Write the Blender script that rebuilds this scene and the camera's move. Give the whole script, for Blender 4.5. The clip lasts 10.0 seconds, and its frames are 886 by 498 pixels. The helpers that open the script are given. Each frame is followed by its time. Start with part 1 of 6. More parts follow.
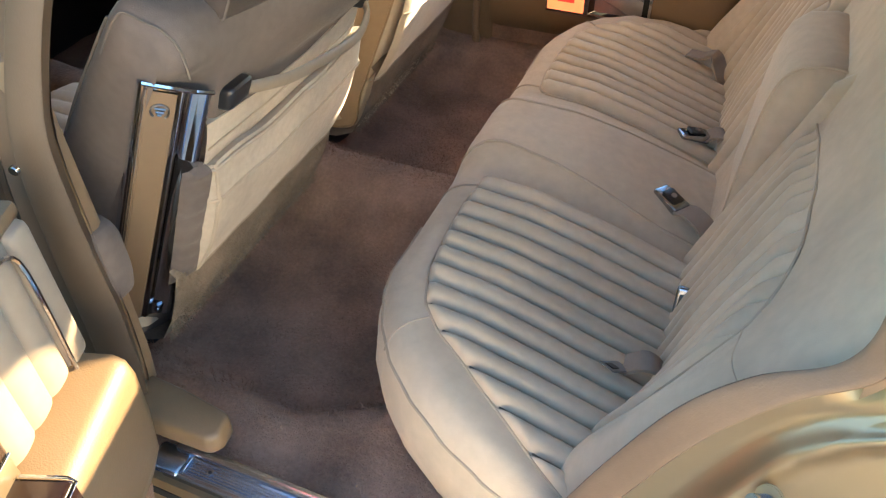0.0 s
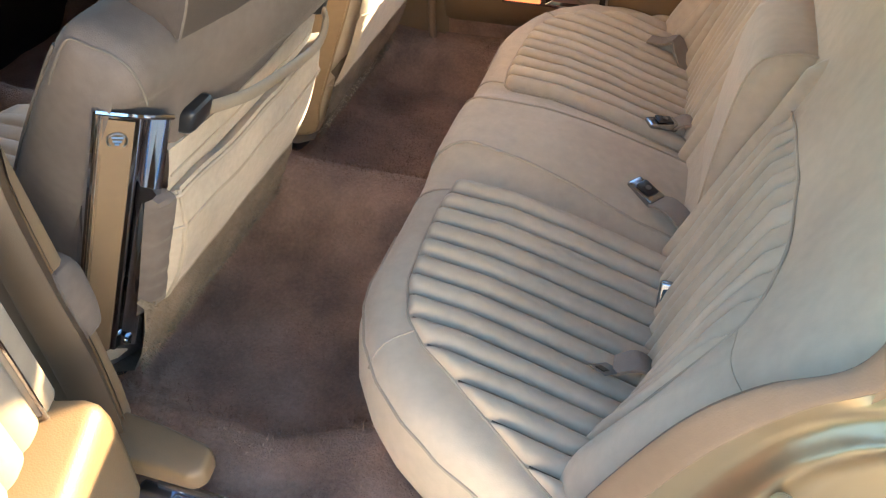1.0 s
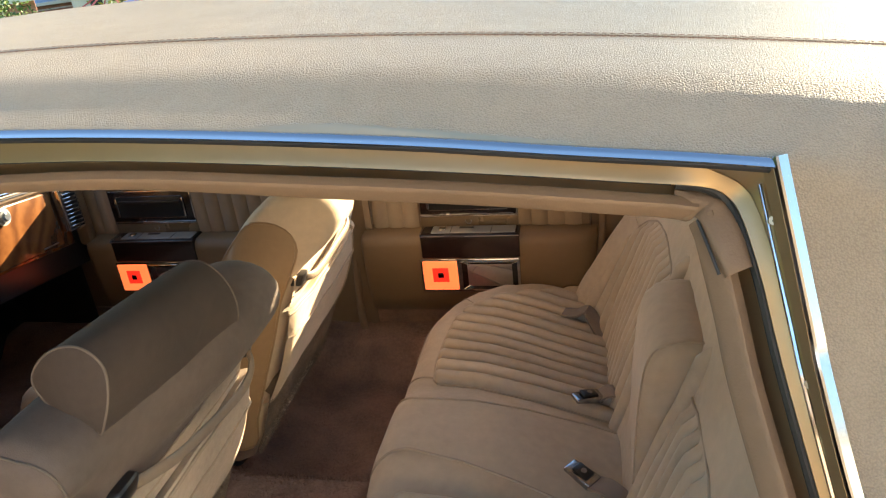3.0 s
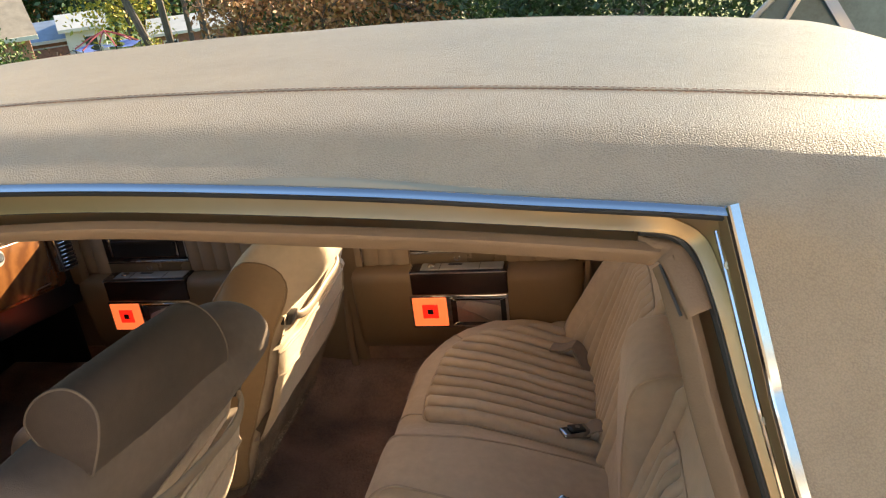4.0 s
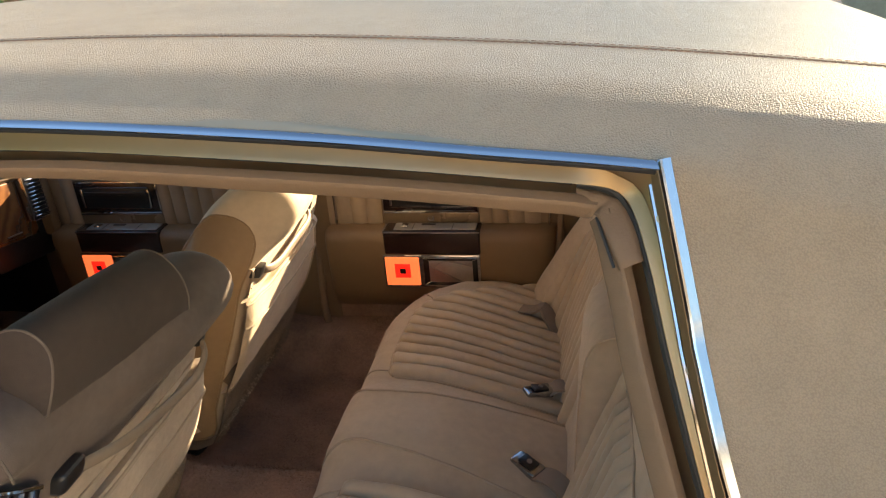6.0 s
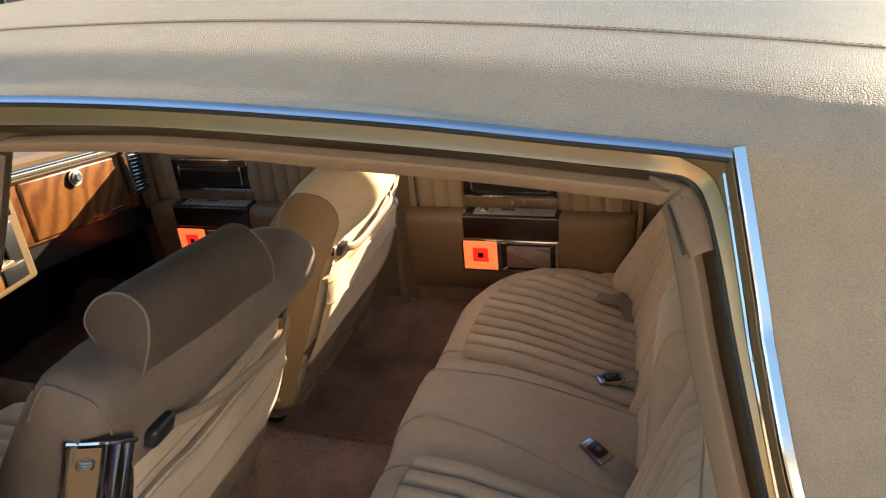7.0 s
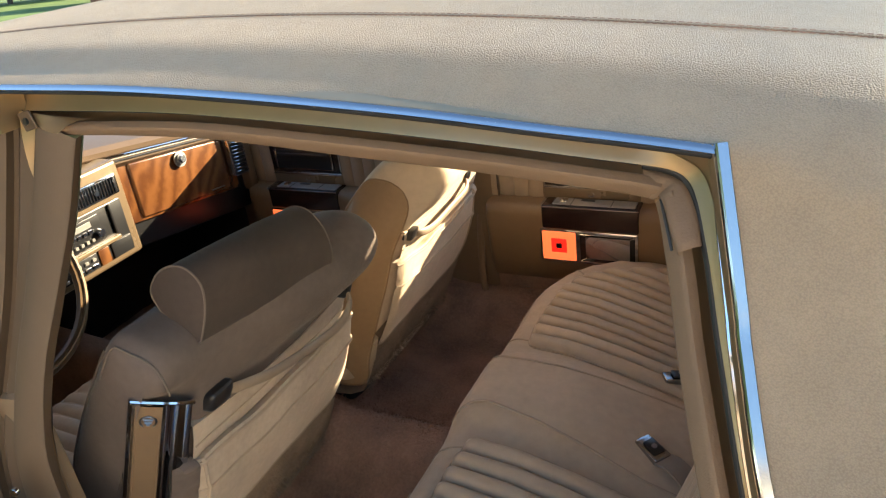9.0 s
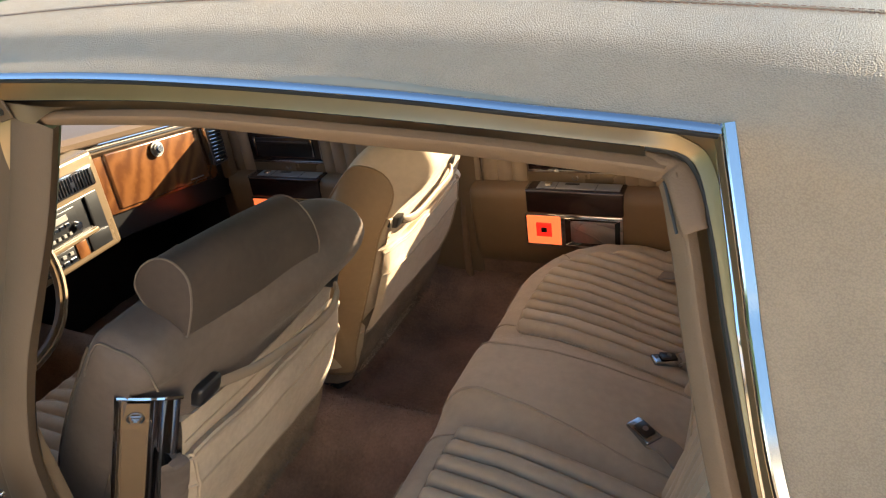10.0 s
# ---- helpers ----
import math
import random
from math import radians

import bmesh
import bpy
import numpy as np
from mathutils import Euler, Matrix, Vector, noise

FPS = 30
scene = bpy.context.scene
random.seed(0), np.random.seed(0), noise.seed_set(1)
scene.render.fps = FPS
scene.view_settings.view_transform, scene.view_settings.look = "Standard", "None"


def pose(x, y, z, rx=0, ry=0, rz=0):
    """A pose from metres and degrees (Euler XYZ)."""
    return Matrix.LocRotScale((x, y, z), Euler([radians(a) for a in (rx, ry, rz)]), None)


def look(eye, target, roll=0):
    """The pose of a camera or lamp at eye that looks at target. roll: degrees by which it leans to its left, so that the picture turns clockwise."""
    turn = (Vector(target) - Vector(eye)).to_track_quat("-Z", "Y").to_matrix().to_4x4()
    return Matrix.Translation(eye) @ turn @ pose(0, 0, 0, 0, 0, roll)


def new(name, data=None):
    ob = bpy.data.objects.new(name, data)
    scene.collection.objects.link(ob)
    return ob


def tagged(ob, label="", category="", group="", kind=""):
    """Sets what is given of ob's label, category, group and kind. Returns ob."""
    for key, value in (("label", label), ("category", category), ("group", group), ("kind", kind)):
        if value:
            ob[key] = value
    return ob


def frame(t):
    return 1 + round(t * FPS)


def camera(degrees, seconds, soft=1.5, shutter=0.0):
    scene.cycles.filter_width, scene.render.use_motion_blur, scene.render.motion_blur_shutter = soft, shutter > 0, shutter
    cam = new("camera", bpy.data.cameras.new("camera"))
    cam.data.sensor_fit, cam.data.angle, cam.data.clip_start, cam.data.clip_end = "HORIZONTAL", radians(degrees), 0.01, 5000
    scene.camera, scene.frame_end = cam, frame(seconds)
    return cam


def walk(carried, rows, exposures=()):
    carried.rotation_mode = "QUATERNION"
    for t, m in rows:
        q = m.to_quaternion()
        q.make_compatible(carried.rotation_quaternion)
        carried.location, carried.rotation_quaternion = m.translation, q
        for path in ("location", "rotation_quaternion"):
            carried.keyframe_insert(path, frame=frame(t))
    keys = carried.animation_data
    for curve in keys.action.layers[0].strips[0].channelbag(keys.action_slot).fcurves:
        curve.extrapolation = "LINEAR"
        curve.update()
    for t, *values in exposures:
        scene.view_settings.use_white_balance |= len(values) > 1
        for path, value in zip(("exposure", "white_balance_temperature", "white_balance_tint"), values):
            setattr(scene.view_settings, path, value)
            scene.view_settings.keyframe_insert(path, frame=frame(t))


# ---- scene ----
cam = camera(61.0, 10.0, soft=1.2)
PATH = [
    (0, (0.409, -1.23, 1.378), (-0.173, 0.141, 0.043), -0.7),
    (0.5, (0.374, -1.219, 1.365), (-0.152, 0.107, -0.036), -1.1),
    (1, (0.369, -1.196, 1.381), (-0.111, 0.191, 0.023), -1.8),
    (1.5, (0.379, -1.169, 1.435), (-0.1, 0.37, 0.251), -3.7),
    (2, (0.389, -1.165, 1.461), (-0.075, 0.479, 0.421), -4.5),
    (2.5, (0.398, -1.161, 1.48), (-0.051, 0.549, 0.545), -5.0),
    (3, (0.423, -1.156, 1.516), (-0.004, 0.604, 0.666), -6.7),
    (3.2, (0.436, -1.153, 1.529), (0.025, 0.624, 0.708), -7.4),
    (4.3, (0.445, -1.182, 1.536), (0.031, 0.618, 0.767), -6.7),
    (4.5, (0.447, -1.181, 1.532), (0.025, 0.614, 0.759), -6.5),
    (5, (0.45, -1.187, 1.532), (0.029, 0.601, 0.74), -5.8),
    (5.2, (0.459, -1.185, 1.522), (0.051, 0.598, 0.715), -5.4),
    (6.3, (0.482, -1.183, 1.523), (0.109, 0.58, 0.656), -5.0),
    (6.5, (0.482, -1.193, 1.523), (0.085, 0.564, 0.654), -5.1),
    (7, (0.493, -1.202, 1.527), (-0.089, 0.5, 0.653), -5.8),
    (7.5, (0.546, -1.199, 1.521), (-0.219, 0.419, 0.628), -6.4),
    (8, (0.599, -1.191, 1.525), (-0.243, 0.383, 0.621), -7.2),
    (8.5, (0.609, -1.19, 1.531), (-0.251, 0.386, 0.649), -7.7),
    (9, (0.593, -1.188, 1.526), (-0.264, 0.396, 0.655), -7.8),
    (9.5, (0.577, -1.181, 1.522), (-0.258, 0.404, 0.633), -8.1),
    (10, (0.571, -1.181, 1.522), (-0.232, 0.408, 0.611), -8.2),
]
EXPOSURES = [(0.0, 3.58, 5720, 0), (1.0, 3.78, 5700, 0), (1.5, 3.82, 5300, -1), (2.0, 3.65, 4950, -2), (2.5, 3.28, 5350, 2), (3.0, 2.88, 6650, 5), (3.2, 2.80, 6800, 6), (4.3, 2.53, 6950, 8), (6.4, 2.55, 6750, 7), (10.0, 2.67, 6400, 6)]
walk(cam, [(t, look(e, g, r)) for t, e, g, r in PATH], EXPOSURES)

# ---- world, sun, exposure ----
SUN_AZ, SUN_EL = 37.0, 16.0     # degrees from +y towards +x; above the horizon
world = bpy.data.worlds.new("world")
scene.world = world
world.use_nodes = True
sky = world.node_tree.nodes.new("ShaderNodeTexSky")
sky.sky_type, sky.sun_disc, sky.dust_density = "NISHITA", False, 0.2
sky.ozone_density = 1.6
sky.sun_elevation, sky.sun_rotation = radians(SUN_EL), radians(SUN_AZ)
world.node_tree.links.new(sky.outputs[0], world.node_tree.nodes["Background"].inputs[0])
world.node_tree.nodes["Background"].inputs[1].default_value = 0.095
sun = new("sun", bpy.data.lights.new("sun", "SUN"))
sun.data.energy, sun.data.angle, sun.data.color = 4.0, radians(0.5), (1.0, 0.80, 0.545)
toward = Vector((math.sin(radians(SUN_AZ)) * math.cos(radians(SUN_EL)), math.cos(radians(SUN_AZ)) * math.cos(radians(SUN_EL)), math.sin(radians(SUN_EL))))
sun.matrix_world = look((0, 0, 0), -toward) @ Matrix.Identity(4)
sun.location = toward * 20

# ---- materials ----
def material(name, col, rough=0.6, metal=0.0, vary=0.15, scale=6.0, bump=0.0, bump_scale=300.0, sheen=0.0, coat=0.0, col2=None, island=False, emit=0.0, spec=0.5):
    """A node material: base colour varied by two noises, roughness variation, fine bump."""
    m = bpy.data.materials.new(name)
    m.use_nodes = True
    nt, b = m.node_tree, m.node_tree.nodes["Principled BSDF"]
    N, L = nt.nodes, nt.links
    co = N.new("ShaderNodeTexCoord")
    n1, n2 = N.new("ShaderNodeTexNoise"), N.new("ShaderNodeTexNoise")
    n1.inputs["Scale"].default_value, n1.inputs["Detail"].default_value = scale, 5
    n2.inputs["Scale"].default_value, n2.inputs["Detail"].default_value = scale * 14, 3
    for n in (n1, n2):
        L.new(co.outputs["Object"], n.inputs["Vector"])
    add = N.new("ShaderNodeMath")
    add.operation, add.inputs[1].default_value = "MULTIPLY_ADD", 0.35
    L.new(n2.outputs[0], add.inputs[0])
    L.new(n1.outputs[0], add.inputs[2])
    ramp = N.new("ShaderNodeValToRGB")
    dark = [c * (1 - vary) for c in col] if col2 is None else col2
    lite = [min(1, c * (1 + vary)) for c in col]
    ramp.color_ramp.elements[0].position, ramp.color_ramp.elements[0].color = 0.42, (*dark, 1)
    ramp.color_ramp.elements[1].position, ramp.color_ramp.elements[1].color = 0.92, (*lite, 1)
    L.new(add.outputs[0], ramp.inputs[0])
    out = ramp.outputs[0]
    if island:
        oi, hs = N.new("ShaderNodeObjectInfo"), N.new("ShaderNodeHueSaturation")
        mr = N.new("ShaderNodeMapRange")
        mr.inputs[3].default_value, mr.inputs[4].default_value = 0.9, 1.08
        L.new(oi.outputs["Random"], mr.inputs[0])
        L.new(mr.outputs[0], hs.inputs["Value"])
        L.new(out, hs.inputs["Color"])
        out = hs.outputs[0]
    L.new(out, b.inputs["Base Color"])
    rr = N.new("ShaderNodeMapRange")
    rr.inputs[3].default_value, rr.inputs[4].default_value = max(0.02, rough * 0.85), min(1, rough * 1.15)
    L.new(n1.outputs[0], rr.inputs[0])
    L.new(rr.outputs[0], b.inputs["Roughness"])
    b.inputs["Metallic"].default_value = metal
    b.inputs["Specular IOR Level"].default_value = spec
    if sheen:
        b.inputs["Sheen Weight"].default_value, b.inputs["Sheen Roughness"].default_value = sheen, 0.35
        b.inputs["Sheen Tint"].default_value = (1.0, 0.86, 0.70, 1)
    if coat:
        b.inputs["Coat Weight"].default_value, b.inputs["Coat Roughness"].default_value = coat, 0.05
    if emit:
        L.new(out, b.inputs["Emission Color"])
        b.inputs["Emission Strength"].default_value = emit
    if bump:
        nb, bp = N.new("ShaderNodeTexNoise"), N.new("ShaderNodeBump")
        nb.inputs["Scale"].default_value, nb.inputs["Detail"].default_value = bump_scale, 4
        L.new(co.outputs["Object"], nb.inputs["Vector"])
        bp.inputs["Strength"].default_value, bp.inputs["Distance"].default_value = bump, 0.004
        L.new(nb.outputs[0], bp.inputs["Height"])
        L.new(bp.outputs[0], b.inputs["Normal"])
    return m


def leather_grain(m, scale=260.0, strength=0.55, dist=0.0015, crease=0.0):
    """Pebbled vinyl grain: cell borders as relief."""
    N, L = m.node_tree.nodes, m.node_tree.links
    co = N.new("ShaderNodeTexCoord")
    warp, mix = N.new("ShaderNodeTexNoise"), N.new("ShaderNodeVectorMath")
    warp.inputs["Scale"].default_value = 90
    mix.operation, mix.inputs[3].default_value = "MULTIPLY_ADD", 1.0
    mix.inputs[1].default_value = (0.0016, 0.0016, 0.0016)
    L.new(co.outputs["Object"], warp.inputs["Vector"])
    L.new(warp.outputs["Color"], mix.inputs[0])
    L.new(co.outputs["Object"], mix.inputs[2])
    v = N.new("ShaderNodeTexVoronoi")
    v.feature = "SMOOTH_F1"
    v.inputs["Scale"].default_value, v.inputs["Smoothness"].default_value = scale, 0.35
    L.new(mix.outputs[0], v.inputs["Vector"])
    bp = N.new("ShaderNodeBump")
    bp.invert = True
    bp.inputs["Strength"].default_value, bp.inputs["Distance"].default_value = strength, dist
    L.new(v.outputs["Distance"], bp.inputs["Height"])
    if crease:
        # creases darker than the pebble tops: the grain's own shade put into the colour
        src = N["Principled BSDF"].inputs["Base Color"].links[0].from_socket
        mr, mx = N.new("ShaderNodeMapRange"), N.new("ShaderNodeMix")
        mx.data_type, mx.blend_type = "RGBA", "MULTIPLY"
        mr.inputs[1].default_value, mr.inputs[2].default_value = 0.25, 0.75
        mr.inputs[3].default_value, mr.inputs[4].default_value = 1.15, 1.0 - crease
        mx.inputs[0].default_value = 1.0
        L.new(v.outputs["Distance"], mr.inputs[0])
        L.new(src, mx.inputs[6])
        L.new(mr.outputs[0], mx.inputs[7])
        L.new(mx.outputs[2], N["Principled BSDF"].inputs["Base Color"])
    L.new(bp.outputs[0], N["Principled BSDF"].inputs["Normal"])
    return m


def burl_wood(name):
    m = material(name, (0.30, 0.125, 0.04), 0.25, coat=0.6, vary=0.25, scale=7)
    N, L = m.node_tree.nodes, m.node_tree.links
    co, mp, w = N.new("ShaderNodeTexCoord"), N.new("ShaderNodeMapping"), N.new("ShaderNodeTexWave")
    mp.inputs["Rotation"].default_value = (0.5, 0.2, 0.0)
    w.wave_type, w.bands_direction = "BANDS", "Y"
    w.inputs["Scale"].default_value, w.inputs["Distortion"].default_value, w.inputs["Detail"].default_value = 6.0, 7, 9
    w.inputs["Detail Scale"].default_value = 1.6
    r = N.new("ShaderNodeValToRGB")
    r.color_ramp.elements[0].color, r.color_ramp.elements[1].color = (0.088, 0.031, 0.010, 1), (0.160, 0.064, 0.020, 1)
    L.new(co.outputs["Object"], mp.inputs[0])
    L.new(mp.outputs[0], w.inputs["Vector"])
    L.new(w.outputs["Fac"], r.inputs[0])
    L.new(r.outputs[0], N["Principled BSDF"].inputs["Base Color"])
    return m


VELOUR = material("velour", (0.51, 0.395, 0.278), 0.9, vary=0.20, scale=3.5, bump=0.18, bump_scale=700, sheen=0.30)
VELOUR_PLEAT = material("velour_pleat", (0.51, 0.395, 0.278), 0.9, vary=0.18, scale=3.5, bump=0.18, bump_scale=700, sheen=0.30, island=True)
# driver seat cloth and cord: darker copies with the seat's shade in their colour
SHADED_BROWN_VELOUR = material("shaded_brown_velour", (0.118, 0.088, 0.071), 0.92, vary=0.26, scale=5, bump=0.22, bump_scale=600, sheen=0.12)
DARK_VELOUR = material("shaded_headrest_velour", (0.052, 0.037, 0.029), 0.92, vary=0.26, scale=6, bump=0.22, bump_scale=600, sheen=0.05)
# driver's pocket: same velour, slightly darkened in colour for its shaded place
POCKET_VELOUR = material("darkened_pocket_velour", (0.45, 0.355, 0.262), 0.9, vary=0.22, scale=6, bump=0.2, bump_scale=700, sheen=0.2)
SHADED_WELT = material("shaded_welt_cord", (0.13, 0.102, 0.080), 0.85, vary=0.15, scale=20, bump=0.2)
WELT = material("welt_cord", (0.40, 0.31, 0.22), 0.8, vary=0.1, scale=20, bump=0.2)
VINYL = leather_grain(material("tan_vinyl", (0.185, 0.115, 0.058), 0.5, vary=0.08, scale=4), 420, 0.25, 0.0008)
PILLAR_TRIM = material("brown_pillar_trim", (0.088, 0.055, 0.031), 0.5, vary=0.1, scale=5, bump=0.08, bump_scale=500)
DARKSTEEL = material("worn_steel", (0.28, 0.28, 0.29), 0.3, metal=1.0, vary=0.2, scale=40)
BEAD = material("tan_windlace_cloth", (0.195, 0.124, 0.074), 0.7, vary=0.10, scale=6, bump=0.15, bump_scale=500)
STRAP = material("brown_strap_vinyl", (0.24, 0.180, 0.125), 0.5, vary=0.12, scale=9, bump=0.1, bump_scale=500)
SIDE_VINYL = leather_grain(material("golden_seat_vinyl", (0.30, 0.195, 0.105), 0.5, vary=0.12, scale=5), 420, 0.25, 0.0008)
TRIM = material("tan_plastic_trim", (0.19, 0.124, 0.070), 0.42, vary=0.07, scale=5, bump=0.08, bump_scale=500)
ROOF_VINYL = leather_grain(material("roof_vinyl", (0.335, 0.268, 0.192), 0.52, vary=0.14, scale=2.5, spec=0.06), 700, 0.75, 0.0011, 0.02)
ROOF_VINYL.node_tree.nodes["Principled BSDF"].inputs["Diffuse Roughness"].default_value = 1.0
PAINT = material("gold_paint", (0.36, 0.265, 0.155), 0.40, metal=0.85, vary=0.08, scale=3, coat=0.2)
CHROME = material("chrome", (0.58, 0.59, 0.62), 0.07, metal=1.0, vary=0.03, scale=12)
MOULDING = material("polished_moulding", (0.36, 0.385, 0.43), 0.10, metal=1.0, vary=0.04, scale=12)
STEEL = material("brushed_aluminium", (0.48, 0.53, 0.62), 0.24, metal=1.0, vary=0.06, scale=10, bump=0.05, bump_scale=200)
CARPET = material("brown_carpet", (0.275, 0.165, 0.110), 0.98, vary=0.42, scale=9, bump=1.0, bump_scale=240, sheen=0.08)
SEAT_CARPET = material("tan_seat_carpet", (0.22, 0.16, 0.105), 0.98, vary=0.3, scale=14, bump=1.0, bump_scale=240)
RUBBER = material("black_rubber", (0.018, 0.017, 0.016), 0.55, vary=0.2, scale=8)
BLACK = material("black_plastic", (0.015, 0.015, 0.016), 0.30, vary=0.15, scale=10)
DARKWOOD = material("dark_walnut_trim", (0.022, 0.010, 0.008), 0.25, vary=0.3, scale=9, coat=0.3)
WOOD = burl_wood("burl_wood")
DOOR_CLOTH = material("door_velour", (0.29, 0.215, 0.15), 0.9, vary=0.15, scale=3.5, bump=0.18, bump_scale=700, sheen=0.2)
DARK_CHROME = material("dark_polished_lid", (0.06, 0.065, 0.065), 0.08, metal=1.0, vary=0.1, scale=20)
BELT = material("belt_webbing", (0.25, 0.19, 0.145), 0.8, vary=0.12, scale=30, bump=0.5, bump_scale=500)
LENS_ORANGE = material("courtesy_lens_orange", (1.0, 0.17, 0.05), 0.25, vary=0.10, scale=9, coat=0.6, emit=0.22)
LENS_RED = material("courtesy_lens_red", (0.95, 0.015, 0.008), 0.2, vary=0.05, scale=9, coat=0.6, emit=0.30)
LENS_WHITE = material("lit_lamp_lens", (0.95, 0.93, 0.85), 0.3, vary=0.03, scale=9)
CREAM = material("cream_metal_trim", (0.18, 0.130, 0.080), 0.28, metal=0.35, vary=0.06, scale=9)
PANEL = material("grey_switch_plate", (0.33, 0.32, 0.30), 0.35, metal=0.4, vary=0.08, scale=20)
INK = material("dark_ink", (0.03, 0.03, 0.03), 0.6)
CONCRETE = material("concrete", (0.44, 0.395, 0.34), 0.9, vary=0.3, scale=0.6, bump=0.6, bump_scale=60)
GRASS = material("grass", (0.10, 0.16, 0.03), 0.9, vary=0.4, scale=1.2, bump=1.0, bump_scale=40)
SIDING = material("white_siding", (0.50, 0.48, 0.44), 0.6, vary=0.08, scale=1.5)
BRICK = material("brown_brick_wall", (0.28, 0.13, 0.085), 0.85, vary=0.25, scale=5, bump=0.3, bump_scale=30)
SHINGLE = material("tan_roof_shingle", (0.34, 0.27, 0.195), 0.9, vary=0.2, scale=3, bump=0.5, bump_scale=30)
BLUEROOF = material("weathered_blue_roof", (0.20, 0.25, 0.33), 0.7, vary=0.2, scale=2)
BARK = material("bark", (0.075, 0.058, 0.042), 0.95, vary=0.3, scale=6, bump=0.8, bump_scale=25)
GLASS_DARK = material("dark_window_glass", (0.03, 0.035, 0.04), 0.06, vary=0.1, scale=2)
GLASS_GREEN = material("tinted_side_glass", (0.065, 0.105, 0.105), 0.3, vary=0.35, scale=5, spec=0.3)
BLUEPAINT = material("silver_blue_paint", (0.17, 0.22, 0.30), 0.4, metal=0.3, vary=0.05, scale=2, coat=0.5)
TYRE = material("tyre_rubber", (0.02, 0.02, 0.02), 0.8, vary=0.2, scale=12, bump=0.3, bump_scale=60)


def tinted_glass(name, tint):
    """A bronze tinted pane: lets tinted light through and mirrors a little."""
    m = bpy.data.materials.new(name)
    m.use_nodes = True
    N, L = m.node_tree.nodes, m.node_tree.links
    N.remove(N["Principled BSDF"])
    tr, gl, mx = N.new("ShaderNodeBsdfTransparent"), N.new("ShaderNodeBsdfGlossy"), N.new("ShaderNodeMixShader")
    tr.inputs[0].default_value = (*tint, 1)
    gl.inputs[1].default_value = 0.02
    mx.inputs[0].default_value = 0.06
    L.new(tr.outputs[0], mx.inputs[1])
    L.new(gl.outputs[0], mx.inputs[2])
    L.new(mx.outputs[0], N["Material Output"].inputs[0])
    return m


REAR_GLASS = tinted_glass("bronze_tinted_glass", (0.72, 0.66, 0.54))


def leaf_material(name, c1, c2):
    m = bpy.data.materials.new(name)
    m.use_nodes = True
    N, L, b = m.node_tree.nodes, m.node_tree.links, m.node_tree.nodes["Principled BSDF"]
    g, r = N.new("ShaderNodeNewGeometry"), N.new("ShaderNodeValToRGB")
    r.color_ramp.elements[0].color, r.color_ramp.elements[1].color = (*c1, 1), (*c2, 1)
    L.new(g.outputs["Random Per Island"], r.inputs[0])
    L.new(r.outputs[0], b.inputs["Base Color"])
    b.inputs["Roughness"].default_value = 0.6
    return m


LEAF_GREEN = leaf_material("green_leaves", (0.03, 0.07, 0.012), (0.13, 0.20, 0.03))
LEAF_YELLOW = leaf_material("yellow_leaves", (0.16, 0.20, 0.02), (0.55, 0.40, 0.04))
LEAF_RUST = leaf_material("rust_leaves", (0.16, 0.06, 0.02), (0.38, 0.19, 0.06))
LEAF_DARK = leaf_material("dark_evergreen_leaves", (0.012, 0.03, 0.010), (0.05, 0.09, 0.025))

# ---- mesh tools ----
def thing(name, label, category, base=(0, 0, 0), group="", kind="", m=None):
    ob = new(name)
    ob.empty_display_size = 0.05
    ob.matrix_world = Matrix.Translation(base) if m is None else m
    return tagged(ob, label, category, group, kind)


def part(name, geo, mat, parent, label="", smooth=True, sharp=38):
    """One mesh object from a bmesh or from (verts, faces), in world metres, under a thing or a part."""
    me = bpy.data.meshes.new(name)
    if isinstance(geo, tuple):
        me.from_pydata([tuple(map(float, v)) for v in geo[0]], [], geo[1])
    else:
        geo.to_mesh(me)
        geo.free()
    me.materials.append(mat)
    me.polygons.foreach_set("use_smooth", [smooth] * len(me.polygons))
    if smooth:
        me.set_sharp_from_angle(angle=radians(sharp))
    me.validate()
    ob = new(name, me)
    if parent is not None:
        ob.parent = parent
        top = parent
        while top.parent is not None:
            top = top.parent
        if parent is top and parent.data is None and "local" not in top:
            ob.matrix_parent_inverse = top.matrix_world.inverted()
    return tagged(ob, label) if label else ob


def grid(P, cu=False, cv=False, cap=False):
    """Faces over an array of points nu x nv x 3."""
    P = np.asarray(P, float)
    nu, nv = P.shape[:2]
    f = []
    for i in range(nu if cu else nu - 1):
        for j in range(nv if cv else nv - 1):
            a, b = i * nv + j, i * nv + (j + 1) % nv
            c, d = ((i + 1) % nu) * nv + (j + 1) % nv, ((i + 1) % nu) * nv + j
            f.append((a, b, c, d))
    if cap:
        f.append(tuple(range(nv))[::-1])
        f.append(tuple((nu - 1) * nv + j for j in range(nv)))
    return [tuple(p) for p in P.reshape(-1, 3)], f


def join(*geos):
    V, F = [], []
    for v, f in geos:
        o = len(V)
        V += list(v)
        F += [tuple(i + o for i in q) for q in f]
    return V, F


